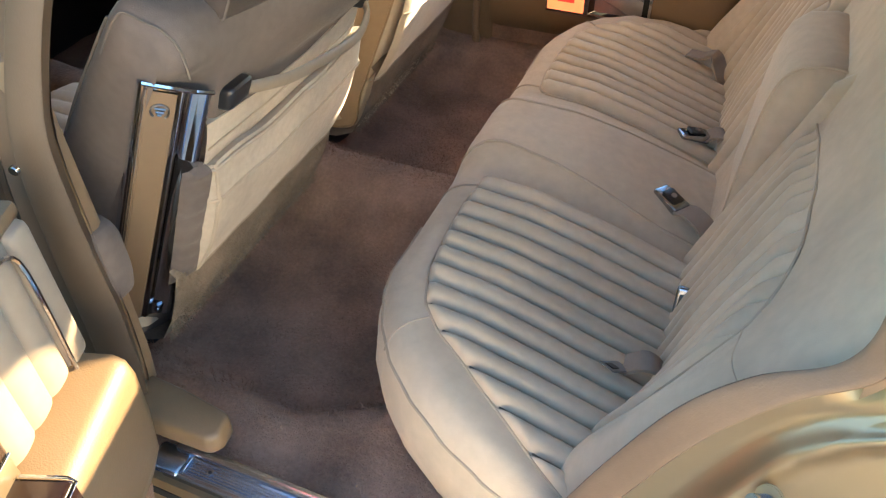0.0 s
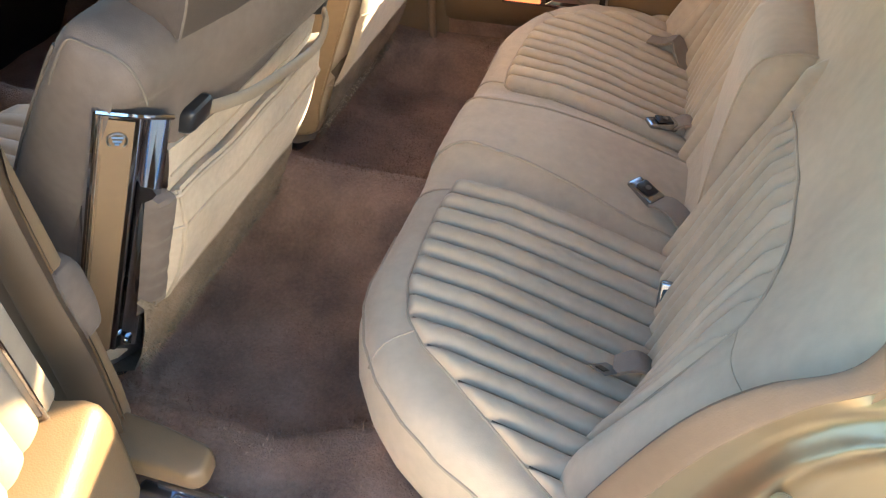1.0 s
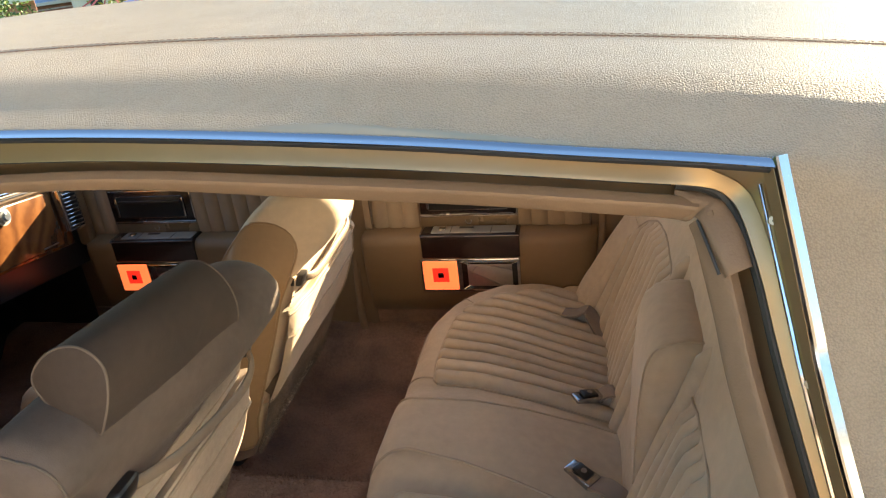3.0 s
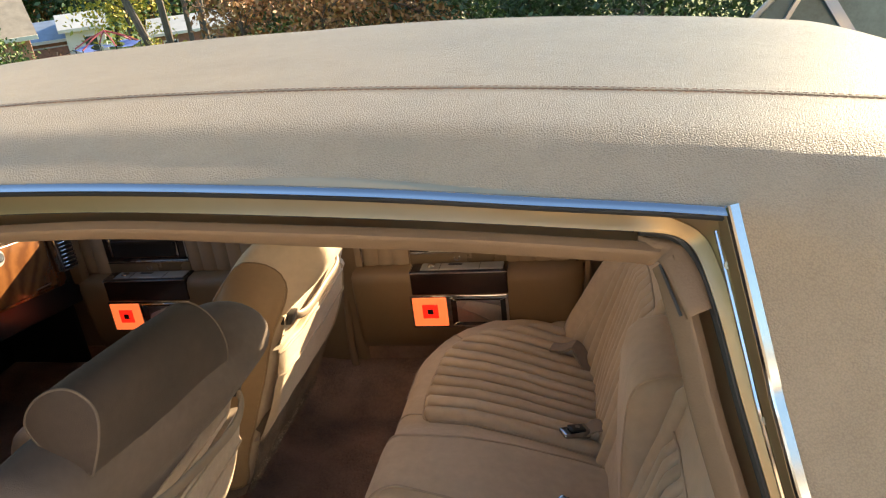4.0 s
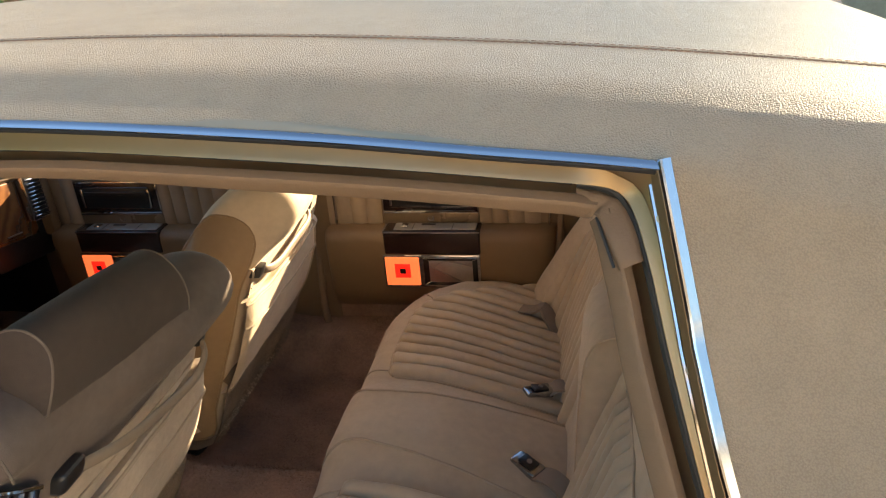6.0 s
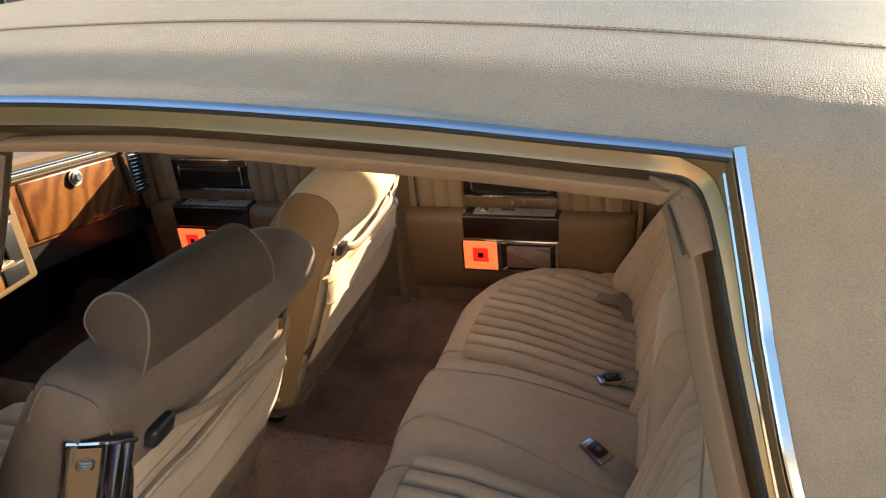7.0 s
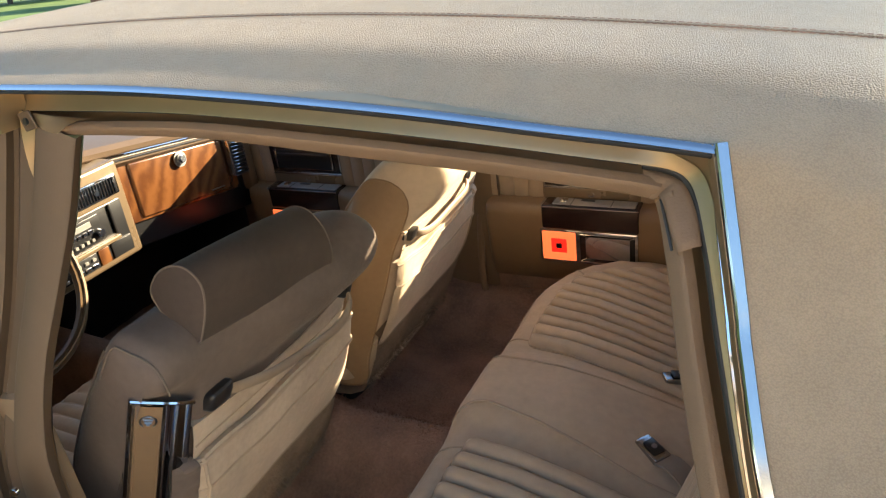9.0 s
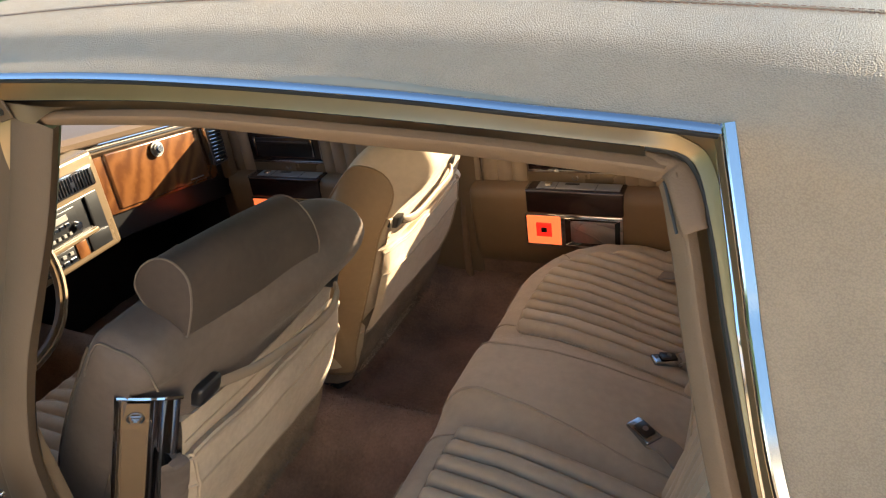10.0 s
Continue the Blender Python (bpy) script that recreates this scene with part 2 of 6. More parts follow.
def smooth_path(pts, n):
    """Catmull-Rom through pts, n samples by arc length."""
    p = np.asarray(pts, float)
    p = np.vstack([2 * p[0] - p[1], p, 2 * p[-1] - p[-2]])
    out = []
    for i in range(1, len(p) - 2):
        for t in np.linspace(0, 1, 24, endpoint=False):
            a, b, c, d = p[i - 1:i + 3]
            out.append(0.5 * (2 * b + (c - a) * t + (2 * a - 5 * b + 4 * c - d) * t * t + (3 * b - a - 3 * c + d) * t ** 3))
    out.append(p[-2])
    out = np.array(out)
    s = np.r_[0, np.cumsum(np.linalg.norm(np.diff(out, axis=0), axis=1))]
    q = np.linspace(0, s[-1], n)
    return np.stack([np.interp(q, s, out[:, k]) for k in range(3)], 1)


def frames(path, up=(0, 0, 1)):
    t = np.gradient(path, axis=0)
    t /= np.linalg.norm(t, axis=1)[:, None] + 1e-12
    u = np.tile(np.asarray(up, float), (len(path), 1))
    side = np.cross(t, u)
    side /= np.linalg.norm(side, axis=1)[:, None] + 1e-9
    return t, side, np.cross(side, t)


def sweep(path, prof, up=(0, 0, 1), closed=True, cap=True):
    """A profile of (side, up) points swept along a path."""
    path = np.asarray(path, float)
    t, s, u = frames(path, up)
    P = [[path[i] + a * s[i] + b * u[i] for a, b in prof] for i in range(len(path))]
    return grid(P, cv=closed, cap=cap and closed)


def ring(r, n=8, r2=None):
    return [(r * math.cos(2 * math.pi * k / n), (r2 or r) * math.sin(2 * math.pi * k / n)) for k in range(n)]


def tube(path, r, n=6, up=(0, 0, 1)):
    return sweep(path, ring(r, n), up)


def box(x0, x1, y0, y1, z0, z1, bevel=0.004, seg=2, rot=None, at=None):
    bm = bmesh.new()
    bmesh.ops.create_cube(bm, size=1)
    bmesh.ops.scale(bm, vec=(x1 - x0, y1 - y0, z1 - z0), verts=bm.verts)
    if bevel:
        bmesh.ops.bevel(bm, geom=list(bm.edges), offset=bevel, segments=seg, profile=0.5, affect="EDGES")
    if rot is not None:
        bmesh.ops.rotate(bm, cent=(0, 0, 0), matrix=Euler([radians(a) for a in rot]).to_matrix(), verts=bm.verts)
    bmesh.ops.translate(bm, vec=((x0 + x1) / 2, (y0 + y1) / 2, (z0 + z1) / 2), verts=bm.verts)
    return bm


def disc(center, axis, r, h, n=20, bevel=0.0):
    bm = bmesh.new()
    bmesh.ops.create_cone(bm, cap_ends=True, segments=n, radius1=r, radius2=r, depth=h)
    if bevel:
        bmesh.ops.bevel(bm, geom=[e for e in bm.edges if len(e.link_faces) == 2 and e.calc_face_angle(0) > 0.9], offset=bevel, segments=2, affect="EDGES")
    bmesh.ops.transform(bm, matrix=Matrix.Translation(center) @ Vector(axis).to_track_quat("Z", "Y").to_matrix().to_4x4(), verts=bm.verts)
    return bm


def pillow(prof, axis_lo, axis_hi, r, n=4, place=None, shrink=None):
    """A closed profile (a, b) drawn out between two positions, with rounded ends. place maps (a, b, s) to world; default x, z along y."""
    prof = np.asarray(prof, float)
    nxt, prv = np.roll(prof, -1, 0), np.roll(prof, 1, 0)
    tan = nxt - prv
    nor = np.stack([-tan[:, 1], tan[:, 0]], 1)
    nor /= np.linalg.norm(nor, axis=1)[:, None] + 1e-9
    area = np.sum(prof[:, 0] * nxt[:, 1] - nxt[:, 0] * prof[:, 1])
    if area < 0:
        nor = -nor
    rings = []
    sgn = 1 if axis_hi > axis_lo else -1
    for k in range(n + 1):
        a = math.pi / 2 * k / n
        rings.append((axis_lo + sgn * r * (1 - math.sin(a)), r * (1 - math.cos(a))))
    rings = rings[::-1]
    rings = sorted(rings, key=lambda q: sgn * q[0])
    mid = [(axis_lo + (axis_hi - axis_lo) * q, 0.0) for q in np.linspace(0.12, 0.88, 7)]
    end = [(axis_hi - (q[0] - axis_lo), q[1]) for q in rings[::-1]]
    P = []
    for s, inset in rings + mid + end:
        q = prof + nor * inset if shrink is None else prof.mean(0) + (prof - prof.mean(0)) * (1 - shrink * inset / r)
        P.append([(place(a, b, s) if place else (a, s, b)) for a, b in q])
    v, f = grid(P, cv=True)
    n0, last = len(prof), len(P) - 1
    for k, flip in ((0, True), (last, False)):
        c = np.mean(np.array(P[k], float), 0)
        v.append(tuple(c))
        for j in range(n0):
            a, b = k * n0 + j, k * n0 + (j + 1) % n0
            f.append((b, a, len(v) - 1) if flip else (a, b, len(v) - 1))
    return v, f


def rounded(pts, n=40):
    """A closed smooth outline through pts."""
    p = list(pts)
    q = smooth_path([(*a, 0) for a in p[-2:] + p + p[:3]], n * 6)
    s = np.r_[0, np.cumsum(np.linalg.norm(np.diff(q, axis=0), axis=1))]
    i0 = int(np.argmin(np.linalg.norm(q - np.array([*p[0], 0]), axis=1)[: len(q) // 2]))
    i1 = len(q) // 2 + int(np.argmin(np.linalg.norm(q[len(q) // 2:] - np.array([*p[0], 0]), axis=1)))
    idx = np.linspace(i0, i1, n + 1)[:-1].astype(int)
    return [(q[i, 0], q[i, 1]) for i in idx]


def itp(v, xs, ys):
    return np.interp(v, xs, ys)

# ---- car body: roof, pillars, sill ----
def ease(v, a, b):
    q = max(0.0, min(1.0, (v - a) / (b - a)))
    return q * q * (3 - 2 * q)


def roof_fall(x):
    u = x - 0.2
    return -0.057 * u - 0.071 * u * u


ROOF_Y = [0.0, 0.15, 0.30, 0.40, 0.50, 0.54, 0.56, 0.572, 0.585, 0.60, 0.62, 0.638, 0.648]
ROOF_Z = [1.412, 1.4115, 1.409, 1.406, 1.4015, 1.3990, 1.3970, 1.3943, 1.3893, 1.3823, 1.3730, 1.3650, 1.3605]


def roof_z(x, y):
    lean = itp(x, [-1.0, -0.6, -0.2, 0.4, 0.9], [0.012, 0.036, 0.050, 0.046, 0.042])
    lift = itp(x, [-1.0, -0.7, -0.26, -0.06, 0.094, 0.274, 0.398], [0.022, 0.030, 0.0095, 0.0080, 0.0058, 0.0022, 0.0]) * ease(-y, 0.598, 0.648)
    return itp(abs(y), ROOF_Y, ROOF_Z) + roof_fall(x) - lean * max(0.0, min(y, 0.6) + 0.45) + lift


car = thing("car_body", "tan sedan body with grained padded vinyl roof and chrome mouldings", "car", (0, 0, 0))


def vinyl_roof():
    ys = np.array([-y for y in ROOF_Y[::-1]] + ROOF_Y[1:])
    xs = np.r_[np.linspace(-1.02, 0.51, 30), np.linspace(0.537, 0.86, 15)]

    def section(x, side):
        """Half a cross-section from the middle outwards; behind the door it rolls over into the sail panel, down to the belt."""
        col = [(x, side * y, roof_z(x, side * y)) for y in ROOF_Y]
        ze, q = col[-1][2], (x - 0.537) / 0.323
        if q < -0.001:
            return col
        r = ease(q, 0.0, 0.25)
        for k, dz in ((9, 0.0), (10, 0.0015), (11, 0.0050), (12, 0.0105)):
            col[k] = (x, side * (ROOF_Y[k] - 0.002 * r * (k == 12)), col[k][2] - dz * r)
        ze = col[-1][2]
        for w in np.r_[0.02, 0.045, 0.08, np.linspace(0.12, 1, 15)]:
            z = ze + (0.93 - ze) * w
            y = itp(z, [0.92, 1.0, 1.1, 1.2, 1.27, 1.30, 1.32], [0.806, 0.792, 0.752, 0.703, 0.671, 0.6585, 0.6515])
            col.append((x + (ze - z) * (0.23 * (1 - q) + 0.65 * q), side * max(y, 0.649), z))
        return col
    rows = [(section(x, -1), section(x, 1)) for x in xs]
    verts, faces, ids = [], [], []
    for near, other in rows:
        line = near[::-1] + other[1:]
        ids.append((len(verts) + len(near) - 1, len(near)))
        verts += line
    for (c0, n0), (c1, n1) in zip(ids, ids[1:]):
        m = min(n0, n1) - 1
        faces += [(c0 + k, c1 + k, c1 + k + 1, c0 + k + 1) for k in range(-m, m)]
    low = [[(x, y * 0.90, roof_z(x, y) - 0.022) for y in ys] for x in xs]
    geos = [(verts, faces), grid([r[::-1] for r in low])]
    ob = part("vinyl_roof", join(*geos), ROOF_VINYL, car, "grained tan padded vinyl roof covering", sharp=60)
    for side in (-1, 1):
        for o in (-0.003,):
            path = [(x, side * (0.452 + o), roof_z(x, side * 0.452) - 0.0019) for x in np.linspace(-1.0, 0.855, 60)]
            part("roof_seam", tube(path, 0.0022, 8), ROOF_VINYL, ob, "stitched raised seam")
        path = [(x, side * 0.456, roof_z(x, side * 0.456) - 0.0001) for x in np.linspace(-1.0, 0.855, 60)]
        part("roof_seam", tube(path, 0.0004, 5), CARPET, ob, "dark stitched line")
    # running stitches on both sides of the near seam
    st = []
    for yy in (-0.4475, -0.4585):
        for k in range(250):
            x = -1.0 + k * 0.0074
            st.append(tube(np.array([(x, yy, roof_z(x, yy) + 0.0001), (x + 0.0046, yy, roof_z(x + 0.0046, yy) + 0.0001)]), 0.00045, 4))
    tagged(part("stitching", join(*st), CARPET, ob, "fine brown stitches"), kind="stuff")
    return ob


vinyl_roof()

# the rear door opening: inner edge (cloth windlace) and outer edge (skin), station by station
TOP_W = [(-0.262, -0.607, 1.3135), (-0.185, -0.607, 1.316), (-0.06, -0.607, 1.3175), (0.043, -0.607, 1.315), (0.20, -0.607, 1.302), (0.33, -0.607, 1.292), (0.43, -0.607, 1.282), (0.462, -0.607, 1.279), (0.478, -0.608, 1.2765)]
TOP_D = [(-0.36, -0.650, 1.379), (-0.262, -0.650, 1.378), (-0.06, -0.650, 1.3755), (0.07, -0.650, 1.3695), (0.215, -0.650, 1.3625), (0.35, -0.650, 1.350), (0.44, -0.648, 1.3405), (0.490, -0.646, 1.335), (0.521, -0.645, 1.3305)]
TURN_W = [(0.486, -0.6105, 1.270), (0.490, -0.616, 1.260), (0.496, -0.627, 1.236), (0.5035, -0.640, 1.205), (0.514, -0.664, 1.155), (0.5425, -0.716, 1.055), (0.568, -0.735, 0.965)]
TURN_D = [(0.533, -0.646, 1.325), (0.538, -0.652, 1.308), (0.545, -0.668, 1.272), (0.553, -0.684, 1.234), (0.5645, -0.704, 1.193), (0.590, -0.750, 1.10), (0.622, -0.780, 1.0)]
LOW_W = [(0.568, -0.735, 0.965), (0.556, -0.740, 0.897), (0.496, -0.740, 0.849), (0.445, -0.740, 0.778), (0.396, -0.740, 0.662), (0.352, -0.745, 0.545), (0.315, -0.75, 0.445), (0.270, -0.757, 0.375)]
LOW_D = [(0.622, -0.780, 1.0), (0.66, -0.802, 0.93), (0.655, -0.812, 0.86), (0.615, -0.822, 0.76), (0.57, -0.828, 0.65), (0.51, -0.83, 0.52), (0.45, -0.832, 0.42), (0.38, -0.835, 0.345)]
PIL_W = [(-0.185, -0.608, 1.310), (-0.212, -0.636, 1.21), (-0.240, -0.668, 1.12), (-0.262, -0.700, 1.04), (-0.278, -0.724, 0.96), (-0.285, -0.738, 0.89), (-0.285, -0.742, 0.75), (-0.281, -0.742, 0.62), (-0.290, -0.742, 0.50), (-0.300, -0.745, 0.40)]
PIL_D = [(-0.262, -0.650, 1.372), (-0.300, -0.672, 1.25), (-0.325, -0.700, 1.14), (-0.348, -0.735, 1.04), (-0.362, -0.772, 0.95), (-0.368, -0.792, 0.87), (-0.370, -0.806, 0.75), (-0.370, -0.814, 0.62), (-0.374, -0.82, 0.50), (-0.38, -0.82, 0.38)]


def jamb(W, D, n, prof, stamp=None):
    """Painted sheet metal between the windlace and the skin: prof gives (across 0..1, inward metres)."""
    w, d = smooth_path(W, n), smooth_path(D, n)
    P = []
    qs = [q for q, h in prof]
    if stamp:
        qs = np.unique(np.r_[qs, np.linspace(0.3, 1.0, 44)])
        prof = [(q, np.interp(q, [a for a, b in prof], [b for a, b in prof])) for q in qs]
    for i in range(n):
        a, b = w[i], d[i]
        t = w[min(i + 1, n - 1)] - w[max(i - 1, 0)]
        ac = b - a
        nn = np.cross(t, ac)
        nn /= np.linalg.norm(nn) + 1e-9
        if nn[1] < 0:
            nn = -nn
        P.append([a + ac * q + nn * (h + (stamp(i / (n - 1), q) if stamp else 0.0)) for q, h in prof])
    return grid(P)


DOGLEG = [(0.08, 0.020), (0.20, 0.016), (0.35, 0.012), (0.50, 0.009), (0.68, 0.010), (0.86, 0.010), (0.95, 0.003), (1.0, 0.0), (1.03, 0.006)]


def between(pts, n):
    """Catmull-Rom by station, so that two rows of points stay abreast; n steps from point to point."""
    p = np.asarray(pts, float)
    p = np.vstack([2 * p[0] - p[1], p, 2 * p[-1] - p[-2]])
    out = []
    for i in range(1, len(p) - 2):
        for t in np.linspace(0, 1, n, endpoint=False):
            q0, q1, q2, q3 = p[i - 1:i + 3]
            out.append(0.5 * (2 * q1 + (q2 - q0) * t + (2 * q0 - 5 * q1 + 4 * q2 - q3) * t * t + (3 * q1 - q0 - 3 * q2 + q3) * t ** 3))
    return np.array(out + [p[-2]])


FRAME_W, FRAME_D = between(TOP_W + TURN_W, 8), between(TOP_D + TURN_D, 8)
N_TOP = 8 * (len(TOP_W) - 1)


def groove_at(i):
    """Where across the frame the seal's groove runs: nearer the skin along the rear edge."""
    return 0.375 + 0.135 * ease(i, N_TOP + 4, N_TOP + 30)


def frame_normal(i):
    a, b = FRAME_W[i], FRAME_D[i]
    t = FRAME_W[min(i + 1, len(FRAME_W) - 1)] - FRAME_W[max(i - 1, 0)]
    nn = np.cross(t, b - a)
    nn /= np.linalg.norm(nn) + 1e-9
    return nn if nn[1] > 0 else -nn


def door_frame_sheet():
    """Pressed metal round the opening: bead seat, seal groove, rolled ridge, hollow face, dark channel under the moulding."""
    P = []
    for i in range(len(FRAME_W)):
        a, b, g, nn = FRAME_W[i], FRAME_D[i], groove_at(i), frame_normal(i)
        k = 1 - ease(i, N_TOP - 14, N_TOP + 2)     # the face over the door is hollowed deeper than the rear post's
        prof = [(0.03, 0.014), (g - 0.06, 0.014), (g - 0.05, 0.017), (g + 0.03, 0.017), (g + 0.045, 0.009), (g + 0.060, 0.0055), (g + 0.080, 0.0045), (g + 0.105, 0.0055 + 0.002 * k), (g + 0.15, 0.0075 + 0.008 * k), (g + 0.22, 0.0095 + 0.012 * k), (0.5 * g + 0.40, 0.0105 + 0.013 * k), (0.80, 0.0095 + 0.010 * k), (0.835, 0.010 + 0.006 * k), (0.845, 0.018), (0.93, 0.020), (0.97, 0.012), (1.0, 0.006)]
        P.append([a + (b - a) * q + nn * h for q, h in prof])
    return grid(P)


def frame_line(f, h, i0=0, i1=None):
    """A line that runs with the frame at f across, h inward."""
    return np.array([FRAME_W[i] + (FRAME_D[i] - FRAME_W[i]) * (f(i) if callable(f) else f) + frame_normal(i) * h for i in range(i0, i1 or len(FRAME_W))])


PILLAR = [(0.0, 0.012), (0.0, -0.008), (0.03, -0.010), (0.40, -0.010), (0.43, -0.008), (0.45, 0.006), (0.66, 0.010), (0.70, 0.016), (0.76, 0.016), (0.78, 0.002), (1.0, 0.0), (1.03, 0.006)]


def dogleg_stamp(s, q):
    """Pressed relief of the rear jamb: a rolled edge, a second ridge that turns down past a deep hollow, the striker's flat."""
    low = ease(s, 0.08, 0.22)
    crest = itp(s, [0.0, 0.15, 0.20, 0.24, 0.30, 0.42, 0.6, 1.0], [0.80, 0.70, 0.60, 0.52, 0.48, 0.50, 0.56, 0.60])
    h = -0.010 * math.exp(-((q - 0.20) / 0.06) ** 2) + 0.005 * math.exp(-((q - 0.5 * (0.20 + crest)) / 0.07) ** 2)
    h -= 0.009 * math.exp(-((q - crest) / 0.06) ** 2)
    h += 0.007 * ease(q, crest + 0.03, crest + 0.16) * (1 - ease(q, 0.90, 0.98))
    return low * h


part("door_frame", door_frame_sheet(), PAINT, car, "gold painted metal door frame", sharp=50)
part("door_frame", jamb(LOW_W, LOW_D, 160, DOGLEG, dogleg_stamp), PAINT, car, "gold painted metal door jamb")
part("door_frame", jamb(PIL_W, PIL_D, 40, PILLAR[5:]), PILLAR_TRIM, car, "brown centre pillar face")
part("pillar_cover", jamb(PIL_W, PIL_D, 40, PILLAR[:6]), PILLAR_TRIM, car, "brown moulded cover along the pillar's inner edge")
# painted fillet where the header sweeps into the pillar
fa, fc, fb = np.array((-0.125, -0.6275, 1.3375)), np.array((-0.212, -0.6285, 1.3390)), np.array((-0.243, -0.6480, 1.2550))
arc = [fa * (1 - u) ** 2 + 2 * fc * u * (1 - u) + fb * u * u for u in np.linspace(0, 1, 15)]
deep = np.array((-0.235, -0.632, 1.350))
part("door_frame", grid([[p + (deep - p) * q + np.array((0, 0.010 * (1 - q) ** 3 - 0.006 * (1 - q) * q - 0.002, 0)) for q in np.linspace(0, 1, 8)] for p in arc]), PAINT, car, "gold painted corner of the door frame")



def strip(path, wide, thick, up):
    return sweep(path, [(-wide, -thick), (-wide * 0.7, thick), (wide * 0.7, thick), (wide, -thick)], up)


# windlace: cloth-covered bead round the opening
wt = thing("windlace", "tan cloth-covered windlace bead round the door opening", "car trim", (0.1, -0.61, 1.3))


def bead(W, D, n, wide, r):
    w, d = smooth_path(W, n), smooth_path(D, n)
    P = []
    for i in range(n):
        ac = d[i] - w[i]
        ac /= np.linalg.norm(ac)
        t = w[min(i + 1, n - 1)] - w[max(i - 1, 0)]
        nn = np.cross(t, ac)
        nn /= np.linalg.norm(nn)
        if nn[1] > 0:
            nn = -nn
        col = []
        for k in range(14):
            a = 2 * math.pi * k / 14
            cx, cy = math.cos(a), math.sin(a)
            wd = wide(w[i][2]) if callable(wide) else wide
            sx = math.copysign(abs(cx) ** 0.45, cx) * wd / 2 + wd / 2
            sy = math.copysign(abs(cy) ** 0.45, cy) * r
            col.append(w[i] + ac * sx + nn * sy)
        P.append(col)
    return grid(P, cv=True, cap=True)


part("top_bead", bead(TOP_W, TOP_D, 40, 0.0215, 0.006), BEAD, wt)
part("rear_bead", bead(TURN_W + LOW_W[1:], TURN_D + LOW_D[1:], 90, lambda z: 0.0255 + 0.014 * (1 - ease(z, 0.80, 1.0)), 0.0065), BEAD, wt)
# folded cover where top and rear beads meet
CAP_IN = between([(0.470, -0.6045, 1.2755), (0.483, -0.604, 1.2750), (0.4895, -0.611, 1.2755), (0.497, -0.6275, 1.260), (0.5065, -0.6425, 1.2405)], 8)
CAP_OUT = between([(0.4725, -0.606, 1.2995), (0.493, -0.605, 1.2965), (0.508, -0.609, 1.288), (0.518, -0.622, 1.269), (0.5245, -0.638, 1.2465)], 8)
P = []
for i in range(len(CAP_IN)):
    ab = CAP_OUT[i] - CAP_IN[i]
    t = CAP_OUT[min(i + 1, len(CAP_IN) - 1)] - CAP_OUT[max(i - 1, 0)]
    nn = np.cross(t, ab)
    nn /= np.linalg.norm(nn)
    nn = -nn if nn[1] > 0 else nn
    e = 1.0 - 0.5 * (i in (0, len(CAP_IN) - 1))
    P.append([CAP_IN[i] + ab * q + nn * (0.0040 * e * (1 - abs(2 * q - 1) ** 5) + 0.004 + 0.0065 * ease(i, 0, 6) - 0.014 * (q in (0.0, 1.0)) + 0.0008 * noise.noise((i * 0.3, q * 3, 0))) for q in (0.0, 0.01, 0.05, 0.15, 0.35, 0.6, 0.8, 0.93, 0.99, 1.0)])
part("corner_cap", grid(P), BEAD, wt, "folded tan vinyl corner cover")
slit = smooth_path([(0.4885, -0.6155, 1.2755), (0.4955, -0.629, 1.259), (0.5020, -0.6415, 1.2435)], 8)
part("clip_slot", tube(slit + np.array((0, -0.0055, 0.003)), 0.0013, 6, (0, -1, 0.4)), INK, wt, "dark open slot at the end of the bead")

# dark rubber in the gap, bright retainer with screws, chrome mouldings
part("rubber_seal", tube(frame_line(groove_at, 0.010, 0, N_TOP - 8), 0.0024, 8), RUBBER, car, "black rubber seal")
part("rubber_seal", tube(frame_line(groove_at, 0.009, N_TOP - 8), 0.0042, 8), RUBBER, car)
part("retainer_strip", tube(smooth_path([(0.529, -0.627, 1.308), (0.547, -0.670, 1.221), (0.5545, -0.690, 1.185), (0.577, -0.737, 1.096), (0.606, -0.765, 0.995)], 50) + np.array((-0.001, -0.005, 0.002)), 0.0018, 6, (0, -1, 0)), CHROME, car, "narrow bright retainer strip")
for c in ((0.535, -0.650, 1.290), (0.5565, -0.698, 1.188), (0.582, -0.742, 1.09)):
    part("screw", disc(c, (-0.35, -1, 0.25), 0.0032, 0.004, 12, 0.001), DARKSTEEL, car)
    part("screw_slot", disc((c[0], c[1] - 0.002, c[2] + 0.0005), (-0.35, -1, 0.25), 0.0014, 0.001, 8), BLACK, car)
DRIP = [(-1.0, -0.653, 1.383 + roof_fall(-1.0) + 0.005), (-0.7, -0.653, 1.392), (-0.26, -0.654, 1.3845), (-0.06, -0.654, 1.382), (0.094, -0.654, 1.375), (0.274, -0.654, 1.3615), (0.398, -0.652, 1.3480), (0.48, -0.652, 1.3400), (0.5385, -0.6505, 1.3325)]
part("drip_moulding", sweep(smooth_path(DRIP, 60), [(0.0028, -0.0042), (0.0040, -0.0030), (0.0030, -0.0012), (0.0022, 0.0004), (0.0, 0.0020), (-0.004, 0.0016), (-0.004, -0.0042)]), MOULDING, car, "bright chrome drip moulding over the door")
# black tube under the moulding stands in for the shadow it casts
part("drip_lip", tube(smooth_path([(x, y + 0.001, z - 0.006) for x, y, z in DRIP], 60), 0.003, 6), RUBBER, car)
